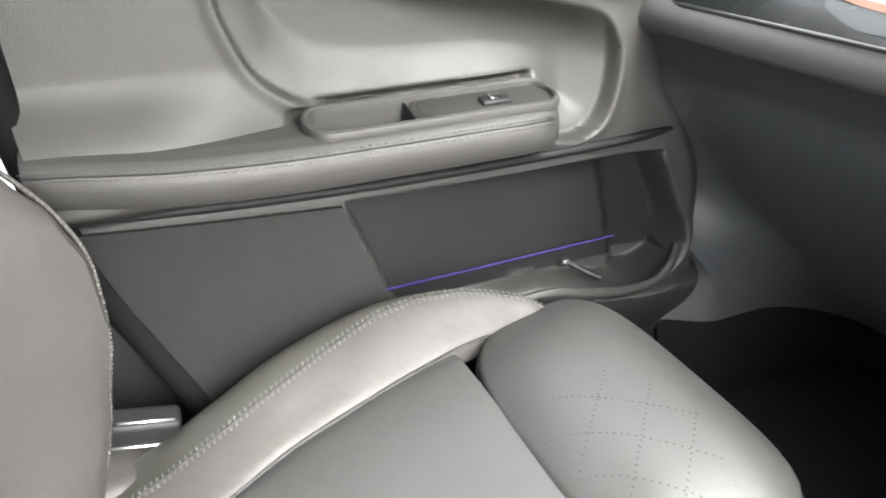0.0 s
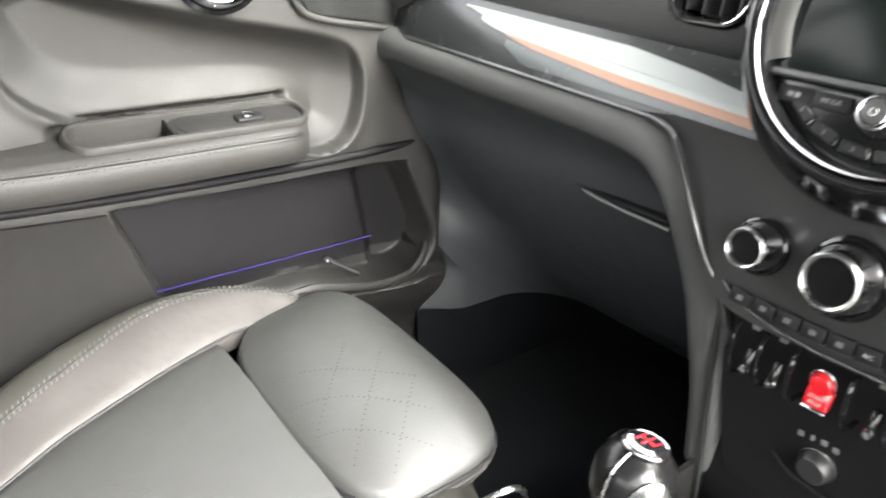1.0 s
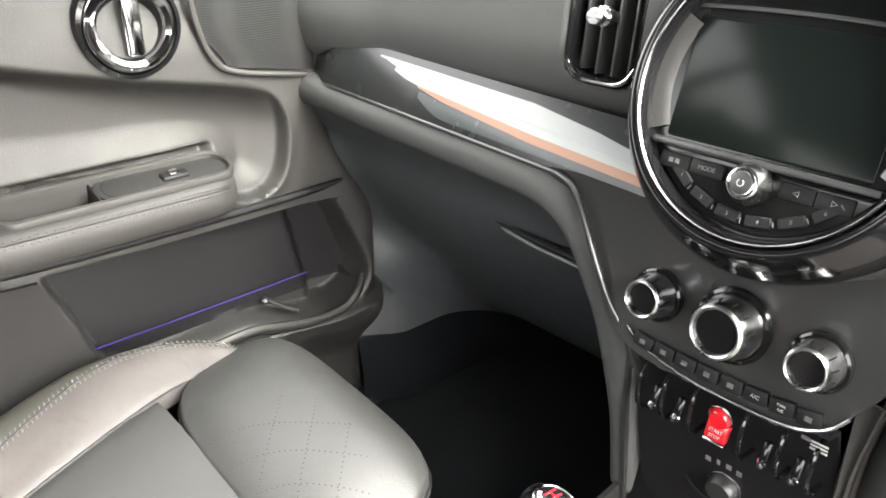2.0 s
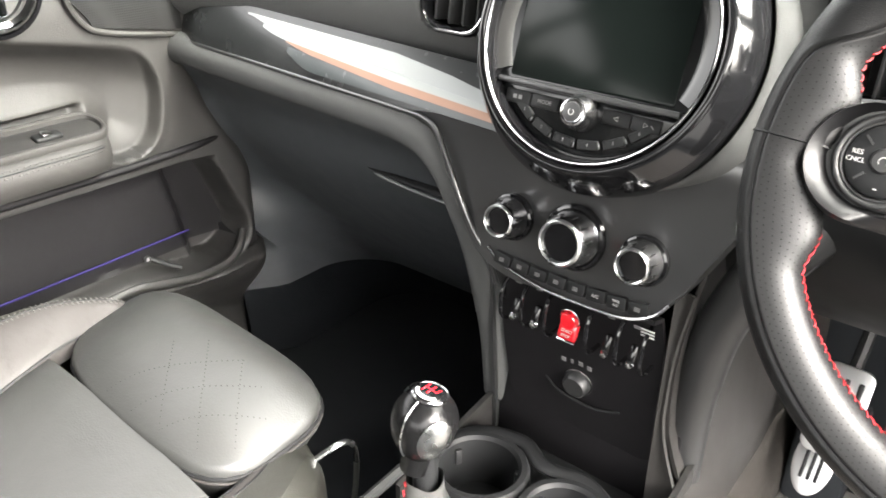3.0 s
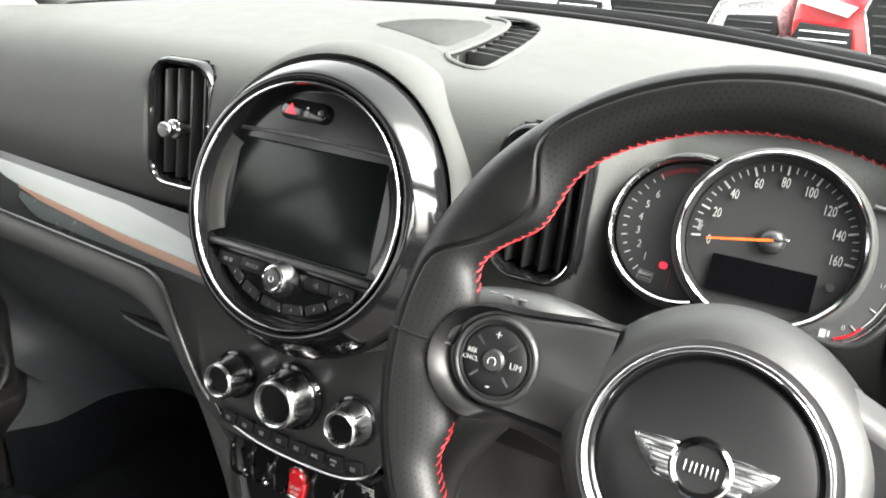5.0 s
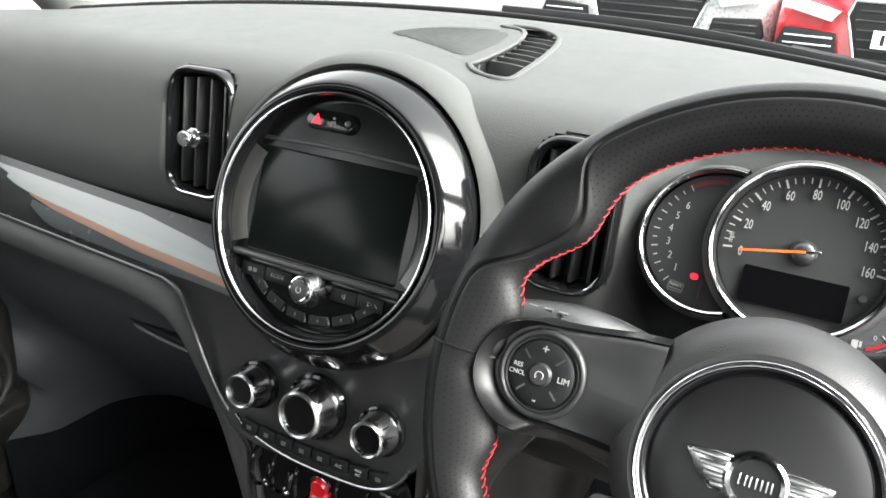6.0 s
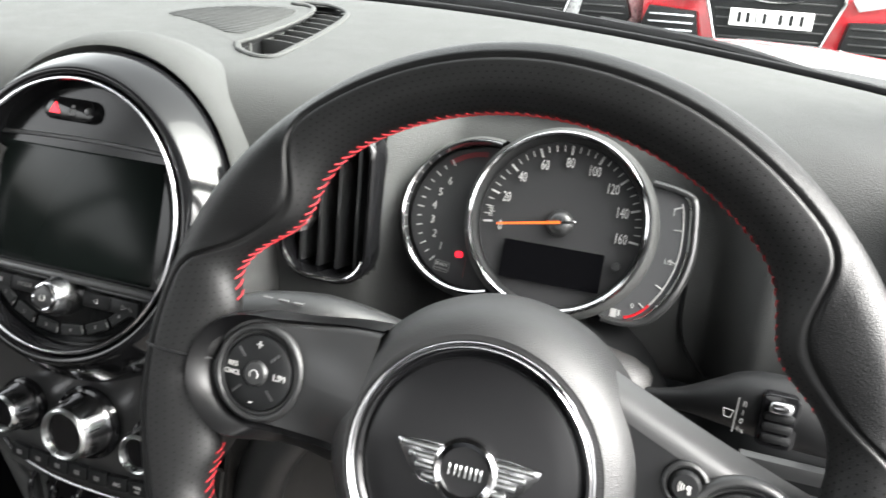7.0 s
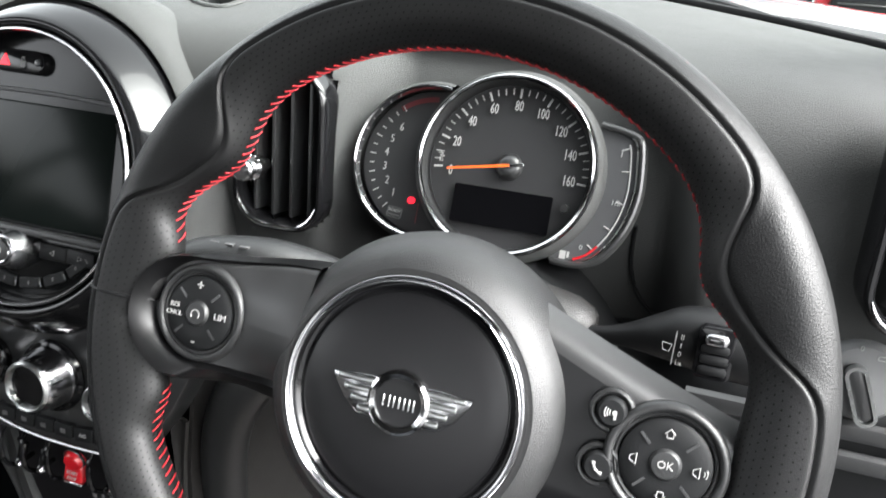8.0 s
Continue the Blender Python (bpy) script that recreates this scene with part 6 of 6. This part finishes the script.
def knob(x, y, r, depth):
    m = SM @ Matrix.Translation((x, y, 0.0))
    prof = [(r * 1.30, 0.0), (r * 1.30, 0.004), (r * 1.26, 0.007), (r * 1.22, 0.0085), (r * 1.20, 0.010), (r * 1.10, depth * 0.72), (r * 1.04, depth - 0.0025), (r * 0.99, depth - 0.0005)]
    k = part("rotary_knob", lathe(prof, 48), M_DARKCHROME, stack, "ribbed dark chrome rotary knob", m)
    part("knob_rim", lathe([(r * 0.80, depth - 0.003), (r * 0.84, depth + 0.0004), (r * 0.92, depth + 0.0012), (r * 1.0, depth - 0.0005), (r * 1.03, depth - 0.003)], 48), M_SILVER, k, "bright chrome rim", m)
    part("knob_face", disc(r * 0.82, depth - 0.008, depth - 0.003, 36), M_GLOSS, k, "", m)
    ribs = []
    for i in range(12):
        b = rbox(0.0009, 0.0014, depth * 0.40, 0.0004, 1, (r * 1.125, 0, depth * 0.66))
        b.transform(Matrix.Rotation(2 * math.pi * (i + 0.5) / 12, 4, "Z"))
        ribs.append(b)
    part("knob_ribs", merge(*ribs), M_DARK, k, "", m)
    part("knob_base", lathe([(r * 1.2, -0.004), (r * 1.44, 0.001), (r * 1.47, 0.0035), (r * 1.40, 0.0065), (r * 1.28, 0.0075)], 48), M_GLOSS, k, "", m)


knob(-0.0665, -0.0035, 0.0158, 0.028)
knob(0.0005, -0.0035, 0.0212, 0.031)
knob(0.0680, -0.0035, 0.0158, 0.028)
strip = spline([(-0.088, -0.040, 0), (-0.070, -0.0515, 0), (-0.03, -0.0605, 0), (0.015, -0.0625, 0), (0.06, -0.060, 0), (0.085, -0.050, 0), (0.098, -0.034, 0)], 6)
part("chrome_strip", tube([(p.x, p.y, 0.003) for p in strip], 0.0017, 8), M_DARKCHROME, stack, "thin bright strip", SM)
for k in range(8):
    x = -0.0695 + 0.0203 * k
    y = -0.0455 - 0.004 * math.cos((x) * 16)
    b = part("push_button", rbox(0.0192, 0.0125, 0.008, 0.0018, 2, (x, y, 0.001)), M_DARK, stack, "black push button", SM @ Matrix.Translation((x, y, 0)) @ Matrix.Rotation(radians(-8 + 2.6 * k), 4, "Z") @ Matrix.Translation((-x, -y, 0)))
    if k == 5:
        part("marking", text_bm("A/C", 0.0045, (x, y, 0.0054), SM), M_PRINT, b)
    elif k == 6:
        part("marking", merge(text_bm("MAX", 0.0032, (x, y + 0.0019, 0.0054), SM), text_bm("A/C", 0.0032, (x, y - 0.0019, 0.0054), SM)), M_PRINT, b)
    else:
        part("marking", merge(*[rbox(0.0052, 0.0009, 0.0004, 0, 1, (x, y + d, 0.0053)) for d in (-0.0014, 0.0, 0.0014)]), M_GREYPRINT, b, "", SM)
# toggle row in a dark recess
GM = F((0.003, 0.632, 0.772), -6)
part("toggle_recess", grid([[(x, y, h) for x in (-0.088, -0.05, 0.0, 0.05, 0.088)] for y, h in ((0.042, 0.018), (0.034, 0.0), (0.0, -0.012), (-0.028, -0.012))], thick=-0.004), M_POCKET, stack, "", GM)


def toggle(x, red=False):
    s = 1.0
    if red:
        t = part("start_switch", rbox(0.020, 0.018, 0.009, 0.003, 3), M_RED, stack, "red start-stop toggle", GM @ Matrix.Translation((x, -0.005, 0.013)) @ Matrix.Rotation(radians(-24), 4, "X"))
        part("start_cap", lathe([(0.0, 0.004), (0.009, 0.0035), (0.0115, 0.001), (0.0118, -0.004)], 28), M_RED, t, "", GM @ Matrix.Translation((x, 0.007, 0.0125)) @ Matrix.Diagonal((0.85, 0.85, 1, 1)))
        part("start_ring", lathe(ring_profile(0.0122, 0.0022, 0.003, 8), 28), M_DARKCHROME, t, "", GM @ Matrix.Translation((x, 0.0085, 0.0115)) @ Matrix.Diagonal((0.85, 0.85, 1, 1)))
        mm = GM @ Matrix.Translation((x, -0.005, 0.013)) @ Matrix.Rotation(radians(-24), 4, "X")
        part("marking", merge(text_bm("START", 0.0042, (0, 0.0, 0.0048), mm), text_bm("STOP", 0.0042, (0, -0.0048, 0.0048), mm)), M_PRINT, t)
        part("start_lip", rbox(0.020, 0.003, 0.007, 0.0013, 2, (0, -0.0100, 0.0)), M_CHROME, t, "chrome lip", mm)
        return
    t = part("toggle_switch", rbox(0.0080, 0.019, 0.007, 0.003, 3), M_GLOSS, stack, "black toggle switch with chrome tip", GM @ Matrix.Translation((x, -0.004, 0.010)) @ Matrix.Rotation(radians(-30), 4, "X"))
    part("toggle_tip", lathe([(0, 0.004), (0.003, 0.0034), (0.0046, 0), (0.003, -0.0034), (0, -0.004)], 16), M_CHROME, t, "", GM @ Matrix.Translation((x, -0.0125, 0.016)))
    part("toggle_mark", rbox(0.007, 0.0035, 0.0008, 0.0002, 1, (x, 0.024, 0.006)), M_GREYPRINT, t, "", GM)


for x in (-0.060, -0.036):
    toggle(x)
toggle(0.002, True)
for x in (0.042, 0.068):
    toggle(x)
for x in (-0.072, -0.048, -0.021, 0.024, 0.055, 0.080):
    part("guard_bar", tube(spline([(x, 0.028, 0.0), (x, 0.018, 0.016), (x, -0.006, 0.021), (x, -0.022, 0.012), (x, -0.026, -0.008)], 4), 0.0022, 8), M_GLOSS, stack, "gloss black guard loop", GM)
part("marking", merge(*[rbox(0.013, 0.0018, 0.001, 0.0003, 1, (0.080, 0.0215 + 0.0034 * k, 0.0105)) for k in range(3)]), M_PRINT, stack, "three pale bars", GM)
# lower panel with power socket
LM = F((0.003, 0.658, 0.682), -8)
part("lower_panel", slab([(-0.096, 0.072), (-0.094, 0.02), (-0.088, -0.045), (-0.082, -0.062), (-0.072, -0.066), (0.074, -0.070), (0.086, -0.064), (0.092, -0.045), (0.096, 0.02), (0.100, 0.072)], -0.01, 0.0), M_POCKET, stack, "matt black lower panel", LM)
so = part("power_socket", lathe([(0.0, 0.012), (0.0115, 0.012), (0.0135, 0.010), (0.0145, 0.0), (0.0155, -0.004)], 32), M_PLASTIC, stack, "capped power socket", LM @ Matrix.Translation((0.0, 0.0, 0.0)))
part("socket_lip", lathe(ring_profile(0.0155, 0.003, 0.004, 8), 32), M_DARKCHROME, so, "", LM)
part("socket_ledge", tube(spline([(-0.040, -0.012, 0.0), (-0.02, -0.020, 0.005), (0.02, -0.024, 0.005), (0.048, -0.018, 0.0)], 5), 0.0016, 6), M_DARK, so, "", LM)
for x, w in ((-0.018, 0.005), (-0.008, 0.003), (0.002, 0.005), (0.012, 0.005)):
    part("symbol", rbox(w, 0.0055, 0.0006, 0.0002, 1, (x, 0.026 - 0.15 * abs(x), 0.0005)), M_GREYPRINT, stack, "", LM)
for s in (-1, 1):
    part("side_panel", grid([[(s * (0.105 + 0.015 * smooth(0.75, 0.9, z) + (0.036 * smooth(0.70, 0.54, z) if s > 0 else 0.0)), 0.645 + 0.02 * smooth(0.75, 0.55, z) + d, z) for z in [0.50 + 0.42 * k / 12 for k in range(13)]] for d in (0.0, 0.03, 0.1, 0.3, 0.53)], thick=0.004), M_CLOTHSIDE if s > 0 else M_PLASTIC, stack)

part("tray_back", quad_box(-0.100, 0.116, 0.668, 0.680, 0.545, 0.70, 0.002), M_POCKET, stack, "black back wall of the tray")
part("stack_cheek", grid([[(0.094 + (0.010 + 0.015 * smooth(0.75, 0.9, z) + 0.036 * smooth(0.70, 0.54, z)) * k / 4, 0.641 + 0.012 * smooth(0.75, 0.55, z) + 0.003 * math.sin(math.pi * k / 4), z) for k in range(5)] for z in [0.555 + 0.28 * j / 12 for j in range(13)]], thick=0.003), M_CLOTHSIDE, stack, "dark cheek beside the toggles")

# ---- centre console ----
con = root("centre_console", (0.0, 0.45, 0.36), "black plastic centre console with two cup holders and open tray", "centre console")
part("console_body", quad_box(-0.118, 0.128, -0.15, 0.70, 0.37, 0.545, 0.02), M_DARK, con)
part("tunnel_carpet", grid([[(0.131 + 0.030 * smooth(0.56, 0.38, z) + 0.006 * math.sin(23 * y + 9 * z) * smooth(0.58, 0.50, z), y, z) for z in [0.37 + 0.21 * k / 10 for k in range(11)]] for y in [0.30 + 0.85 * j / 24 for j in range(25)]], thick=0.004), M_TUNNEL, con, "creased grey-brown tunnel carpet")
part("tray_floor", quad_box(-0.105, 0.118, 0.605, 0.70, 0.545, 0.560, 0.004), M_DARK, con)
for s, x, z in ((-1, -0.113, 0.612), (1, 0.130, 0.632)):
    part("tray_wall", grid([[(x, 0.50, 0.54), (x, 0.58, 0.54), (x, 0.70, 0.54)], [(x, 0.50, 0.585), (x, 0.60, 0.600), (x, 0.690, z)]], thick=0.006), M_DOORLOW, con)
    part("console_rail", tube(spline([(x * 1.0, 0.0, 0.585), (x, 0.25, 0.59), (x, 0.45, 0.597), (x, 0.58, 0.603)], 6), 0.006, 8), M_FASCIA, con, "console edge rail")


def cup(cx, cy, r, hgt):
    c = part("cup_holder", lathe([(r - 0.003, 0.006), (r, 0.010), (r + 0.006, 0.010), (r + 0.009, 0.004), (r + 0.010, -0.010), (r - 0.001, -0.01)], 48), M_DARK, con, "round cup holder rim", Matrix.Translation((cx, cy, hgt)))
    part("cup_well", lathe([(r, 0.008), (r - 0.003, -0.02), (r - 0.006, -0.055), (0.0, -0.058)], 40), M_DARK, c, "", Matrix.Translation((cx, cy, hgt)))
    for k in range(3):
        a = radians(40 + 120 * k)
        part("grip_tab", rbox(0.008, 0.005, 0.020, 0.002, 2), M_FASCIA, c, "", Matrix.Translation((cx + (r - 0.004) * math.cos(a), cy + (r - 0.004) * math.sin(a), hgt - 0.012)) @ Matrix.Rotation(a + math.pi / 2, 4, "Z"))


cup(-0.050, 0.560, 0.044, 0.598)
cup(0.052, 0.560, 0.040, 0.596)
part("cup_surround", tube(spline([(-0.108, 0.53, 0.590), (-0.095, 0.605, 0.595), (-0.04, 0.625, 0.600), (0.0, 0.607, 0.600), (0.05, 0.615, 0.598), (0.105, 0.585, 0.594)], 6), 0.009, 10, flat=0.6), M_DARK, con)
part("gear_plinth", lathe([(0.0, 0.02), (0.045, 0.016), (0.058, 0.004), (0.062, -0.012)], 40), M_DARK, con, "", Matrix.Translation((-0.012, 0.42, 0.575)))

# ---- gear lever ----
gear = root("gear_lever", (-0.015, 0.43, 0.58), "black and chrome gear knob above a red-stitched leather boot", "gear lever")
gt = Matrix.Translation((-0.016, 0.430, 0.768)) @ Matrix.Rotation(radians(-8), 4, "X") @ Matrix.Rotation(radians(6), 4, "Y")
prof = [(0.0, 0.0275)] + [(0.0275 * math.sin(radians(a)) * (1.0 if a < 100 else 1.0), 0.0275 * math.cos(radians(a)) * (1.0 if a < 90 else 1.35)) for a in range(15, 151, 9)] + [(0.0135, -0.034), (0.0125, -0.05)]
kn = part("gear_knob", lathe(prof, 48), M_KNOB, gear, "black polished knob", gt)
part("knob_cap", lathe([(0.0, 0.0290), (0.009, 0.0285), (0.0130, 0.0268), (0.0140, 0.0255)], 32), M_GLOSS, kn, "", gt)
part("cap_ring", lathe(ring_profile(0.0143, 0.0024, 0.003, 8), 36), M_CHROME, kn, "chrome ring", gt @ Matrix.Translation((0, 0, 0.0250)))
pat = [[(-0.0055, -0.006, 0), (-0.0055, 0.006, 0)], [(0.0, -0.006, 0), (0.0, 0.006, 0)], [(0.0055, 0.006, 0), (0.0055, 0.0, 0), (-0.0055, 0.0, 0)]]
part("shift_pattern", merge(*[tube([(x, y, 0.0288 - 8 * (x * x + y * y)) for x, y, z in q], 0.0010, 6) for q in pat]), M_RED, kn, "red shift pattern", gt)
part("shift_field", lathe([(0.0095, 0.0284), (0.0125, 0.0272)], 24, 200, 330), M_PRINT, kn, "", gt)
for a in (-30, 150):
    part("side_shield", lathe([(0.0, 0.0300), (0.008, 0.0288), (0.0135, 0.0262), (0.0150, 0.0245)], 32), M_SILVER, kn, "oval chrome shield", gt @ Matrix.Rotation(radians(a), 4, "Z") @ Matrix.Rotation(radians(98), 4, "Y") @ Matrix.Diagonal((1.40, 0.95, 0.97, 1)))
for a in (-92, 88):
    part("knob_rib", tube([gt @ Vector((0.0278 * math.sin(radians(b)) * math.cos(radians(a)), 0.0278 * math.sin(radians(b)) * math.sin(radians(a)), 0.0278 * math.cos(radians(b)) * (1.0 if b < 90 else 1.35))) for b in range(32, 141, 9)], 0.0008, 6), M_SILVER, kn, "thin silver rib")
part("shaft", tube([(-0.016, 0.430, 0.735), (-0.015, 0.431, 0.68)], 0.011, 16), M_DARK, gear)
boot = []
for j in range(12):
    z = 0.71 - 0.135 * j / 11
    r = 0.016 + 0.043 * (j / 11) ** 1.6
    boot.append([(-0.014 + r * math.cos(a) * (1 + 0.07 * math.cos(4 * a + j * 0.4)), 0.428 + 1.1 * r * math.sin(a) * (1 + 0.07 * math.cos(4 * a + j * 0.4)), z + 0.004 * math.sin(3 * a + j)) for a in [2 * math.pi * k / 36 for k in range(36)]])
bt = part("boot", grid(boot, closed_u=True), M_LEATHER, gear, "wrinkled leather boot")
part("boot_stitching", merge(*[tube([Vector(boot[j][k]) * 1.0 + Vector((0.0012 * math.cos(2 * math.pi * k / 36), 0.0012 * math.sin(2 * math.pi * k / 36), 0)) for k in (24,)] + [Vector(boot[j][25]) + Vector((0, -0.0012, -0.004))], 0.0011, 5) for j in range(10)]), M_THREAD, bt, "red stitching")

# ---- driver's mat ----
mat_rows = [[(x, y, 0.368 + 0.002 * math.sin(9 * x + 7 * y) + 0.10 * max(0.0, y - 0.93)) for x in [0.14 + 0.44 * k / 10 for k in range(11)]] for y in [0.25 + 0.80 * k / 16 for k in range(17)]]
tagged(part("floor_mat", grid(mat_rows, thick=0.006), M_MAT), "worn grey-brown carpet mat on the driver's floor", "floor mat")

# ---- pedals ----
def pedal(name, label, at, w, h, lean, bars):
    p = root(name, at, label, "pedal", "foot pedals")
    m = F(at, lean)
    part("pad", slab(rrect(w, h, min(w, h) * 0.22, 5), -0.006, 0.0, 0.002), M_PEDAL, p, "brushed steel pad", m)
    for k in range(bars):
        x = (k - (bars - 1) / 2) * w / (bars + 0.6)
        part("rubber_bar", rbox(w * 0.11, h * 0.72, 0.004, 0.0018, 2, (x, 0, 0.0015)), M_RUBBER, p, "", m)
    part("lever", tube(spline([m @ Vector((0, 0.0, -0.008)), m @ Vector((0, 0.10, -0.05)), m @ Vector((0, 0.25, -0.06))], 5), 0.008, 8), M_DARK, p)


pedal("clutch_pedal", "brushed steel clutch pedal with black rubber bars", (0.212, 0.92, 0.588), 0.056, 0.112, 28, 3)
pedal("brake_pedal", "brushed steel brake pedal with black rubber bars", (0.320, 0.92, 0.592), 0.056, 0.062, 28, 3)
fr = root("foot_rest", (0.203, 0.93, 0.48), "steel foot rest plate with rubber slots", "foot rest")
part("plate", slab([(0.024 * math.cos(2 * math.pi * k / 28), 0.045 * math.sin(2 * math.pi * k / 28)) for k in range(28)], -0.004, 0.0, 0.001), M_PEDAL, fr, "", F((0.203, 0.93, 0.498), 35))
for x in (-0.009, 0.0, 0.009):
    part("rubber_bar", rbox(0.0045, 0.05, 0.003, 0.001, 2, (x, 0, 0.001)), M_RUBBER, fr, "", F((0.203, 0.93, 0.498), 35))
part("rest_body", quad_box(0.165, 0.24, 0.978, 1.07, 0.38, 0.52, 0.01), M_CARPET, fr)

# ---- light switch on the dash ----
lsw = root("light_switch", (0.597, 0.657, 0.958), "round rotary headlight switch with a silver-edged grip", "light switch")
XM = F((0.586, 0.655, 0.989), 6)
part("switch_disc", lathe([(0.0, 0.006), (0.022, 0.006), (0.025, 0.003), (0.027, -0.006)], 40), M_GREYDISC, lsw, "", XM)
g = part("grip", slab(rrect(0.0105, 0.036, 0.005, 6), 0.004, 0.013, 0.002), M_FASCIA, lsw, "", XM @ Matrix.Translation((-0.001, -0.006, 0)) @ Matrix.Rotation(radians(22), 4, "Z"))
part("grip_edge", frame_ring(rrect(0.0125, 0.038, 0.0060, 6), rrect(0.0085, 0.034, 0.0040, 6), 0.009, 0.0146), M_SILVER, g, "bright silver edge", XM @ Matrix.Translation((-0.001, -0.006, 0)) @ Matrix.Rotation(radians(22), 4, "Z"))
part("marking", text_bm("0", 0.0045, (-0.005, 0.021, 0.0064), XM), M_PRINT, lsw)
for x, y in ((0.007, 0.017), (0.0165, 0.008)):
    part("symbol", frame_ring(rrect(0.0060, 0.0030, 0.0012, 3, x, y), rrect(0.0050, 0.0020, 0.0008, 3, x, y), 0.0060, 0.0064), M_PRINT, lsw, "", XM)
part("switch_plate", slab(rrect(0.075, 0.062, 0.010, 5, 0.012, 0.0), -0.012, -0.003, 0.002), M_PLASTIC, lsw, "", XM)

# ---- cars outside ----
def parked_car(name, x, y, paint, label, turn=0.0, plate=True):
    z = 0.075 * y
    car = root(name, (x, y, z), label, "car", "parked cars")
    m = Matrix.Translation((x, y, z)) @ Matrix.Rotation(radians(turn), 4, "Z")
    body = []
    for j, (yy, zb, zt, w) in enumerate(((0.0, 0.28, 0.62, 0.60), (0.03, 0.20, 0.72, 0.80), (0.12, 0.18, 0.80, 0.87), (0.5, 0.17, 0.90, 0.90), (1.2, 0.17, 0.98, 0.90), (1.5, 0.17, 1.00, 0.90), (3.9, 0.2, 1.0, 0.88), (4.2, 0.3, 0.95, 0.8))):
        ring = []
        for k in range(24):
            a = 2 * math.pi * k / 24
            c, s = math.cos(a), math.sin(a)
            ring.append((w * math.copysign(abs(c) ** 0.35, c), yy - 0.10 * (1 - abs(c)) * (1 if j < 2 else 0), (zb + zt) / 2 + (zt - zb) / 2 * math.copysign(abs(s) ** 0.45, s)))
        body.append(ring)
    part("body", grid(body, closed_u=True, cap=True), paint, car, "", m)
    cab = []
    for yy, zz, w in ((1.15, 0.97, 0.80), (1.9, 1.42, 0.62), (3.2, 1.44, 0.62), (3.95, 1.0, 0.78)):
        cab.append([(-w, yy, zz - 0.01), (-w * 0.9, yy, zz + 0.02), (0, yy, zz + 0.05), (w * 0.9, yy, zz + 0.02), (w, yy, zz - 0.01), (w * 1.1, yy, 0.9), (-w * 1.1, yy, 0.9)])
    part("cabin", grid(cab, closed_u=True, cap=True), M_SCREEN, car, "dark glazed cabin", m)
    part("roof", grid([[(xx, yy, 1.46 + 0.03 * math.cos(xx * 2)) for xx in (-0.6, -0.3, 0, 0.3, 0.6)] for yy in (1.95, 2.5, 3.15)], thick=0.02), paint, car, "", m)
    gm = m @ Matrix(((1, 0, 0, 0), (0, 0, -1, -0.125), (0, 1, 0, 0.0), (0, 0, 0, 1)))
    out = [(-0.40, 0.70), (0.40, 0.70), (0.43, 0.60), (0.33, 0.30), (-0.33, 0.30), (-0.43, 0.60)]
    g = part("grille", slab(list(reversed(out)), -0.05, 0.0, 0.01), M_DARK, car, "dark hexagonal grille", gm)
    part("grille_frame", tube([(px, py, 0.004) for px, py in out], 0.014, 8, closed=True), M_CHROME, g, "bright frame", gm)
    for k in range(6):
        part("grille_bar", rbox(0.76 - 0.03 * abs(k - 4), 0.012, 0.012, 0.003, 1, (0, 0.34 + 0.06 * k, 0.004)), M_PLASTIC, g, "", gm)
    if plate:
        p = part("number_plate", rbox(0.52, 0.111, 0.010, 0.003, 2, (0, 0.47, 0.022)), M_PLATE, car, "white number plate with dark bars", gm)
        for xx in (-0.20, -0.145, -0.095, -0.04, 0.06, 0.125, 0.19):
            part("plate_bar", rbox(0.024 if xx != -0.095 else 0.010, 0.066, 0.002, 0, 1, (xx, 0.47, 0.0282)), M_RUBBER, p, "", gm)
        part("front_emblem", tube([(0.19 * math.cos(2 * math.pi * k / 24), 0.62 + 0.045 * math.sin(2 * math.pi * k / 24), 0.012) for k in range(24)], 0.008, 6, closed=True), M_CHROME, car, "chrome emblem shape", gm)
    for s in (-1, 1):
        part("headlamp", slab([(s * 0.47, 0.62), (s * 0.80, 0.70), (s * 0.82, 0.62), (s * 0.52, 0.55)][::s], -0.12, -0.02, 0.01), M_LENS, car, "", gm)
        o = [(s * 0.48, 0.48), (s * 0.80, 0.50), (s * 0.84, 0.38), (s * 0.76, 0.26), (s * 0.44, 0.28)]
        lo = part("lower_intake", slab(o[::s], -0.10, 0.012, 0.01), M_DARK, car, "black lower intake", gm)
        for k in range(4):
            part("intake_bar", rbox(0.30, 0.012, 0.012, 0.003, 1, (s * 0.64, 0.30 + 0.05 * k, 0.016)), M_LENS if s < 0 else M_PLASTIC, lo, "", gm)
        for yy in (0.85, 3.35):
            w = part("wheel", lathe(ring_profile(0.25, 0.13, 0.2, 14), 32), M_RUBBER, car, "", m @ Matrix.Translation((s * 0.80, yy, 0.32)) @ Matrix.Rotation(radians(90), 4, "Y"))
            part("rim", disc(0.19, -0.08, 0.08, 20), M_SILVER, w, "", m @ Matrix.Translation((s * 0.80, yy, 0.32)) @ Matrix.Rotation(radians(90), 4, "Y"))
    return car


parked_car("red_car", 0.66, 6.15, M_CARRED, "red hatchback parked nose-on with white number plate")
parked_car("silver_car", -1.12, 6.35, M_CARSILVER, "silver car parked beside the red one", 0, False)
parked_car("silver_car", 2.75, 6.35, M_CARSILVER, "pale car parked beyond the red one", 0, False)
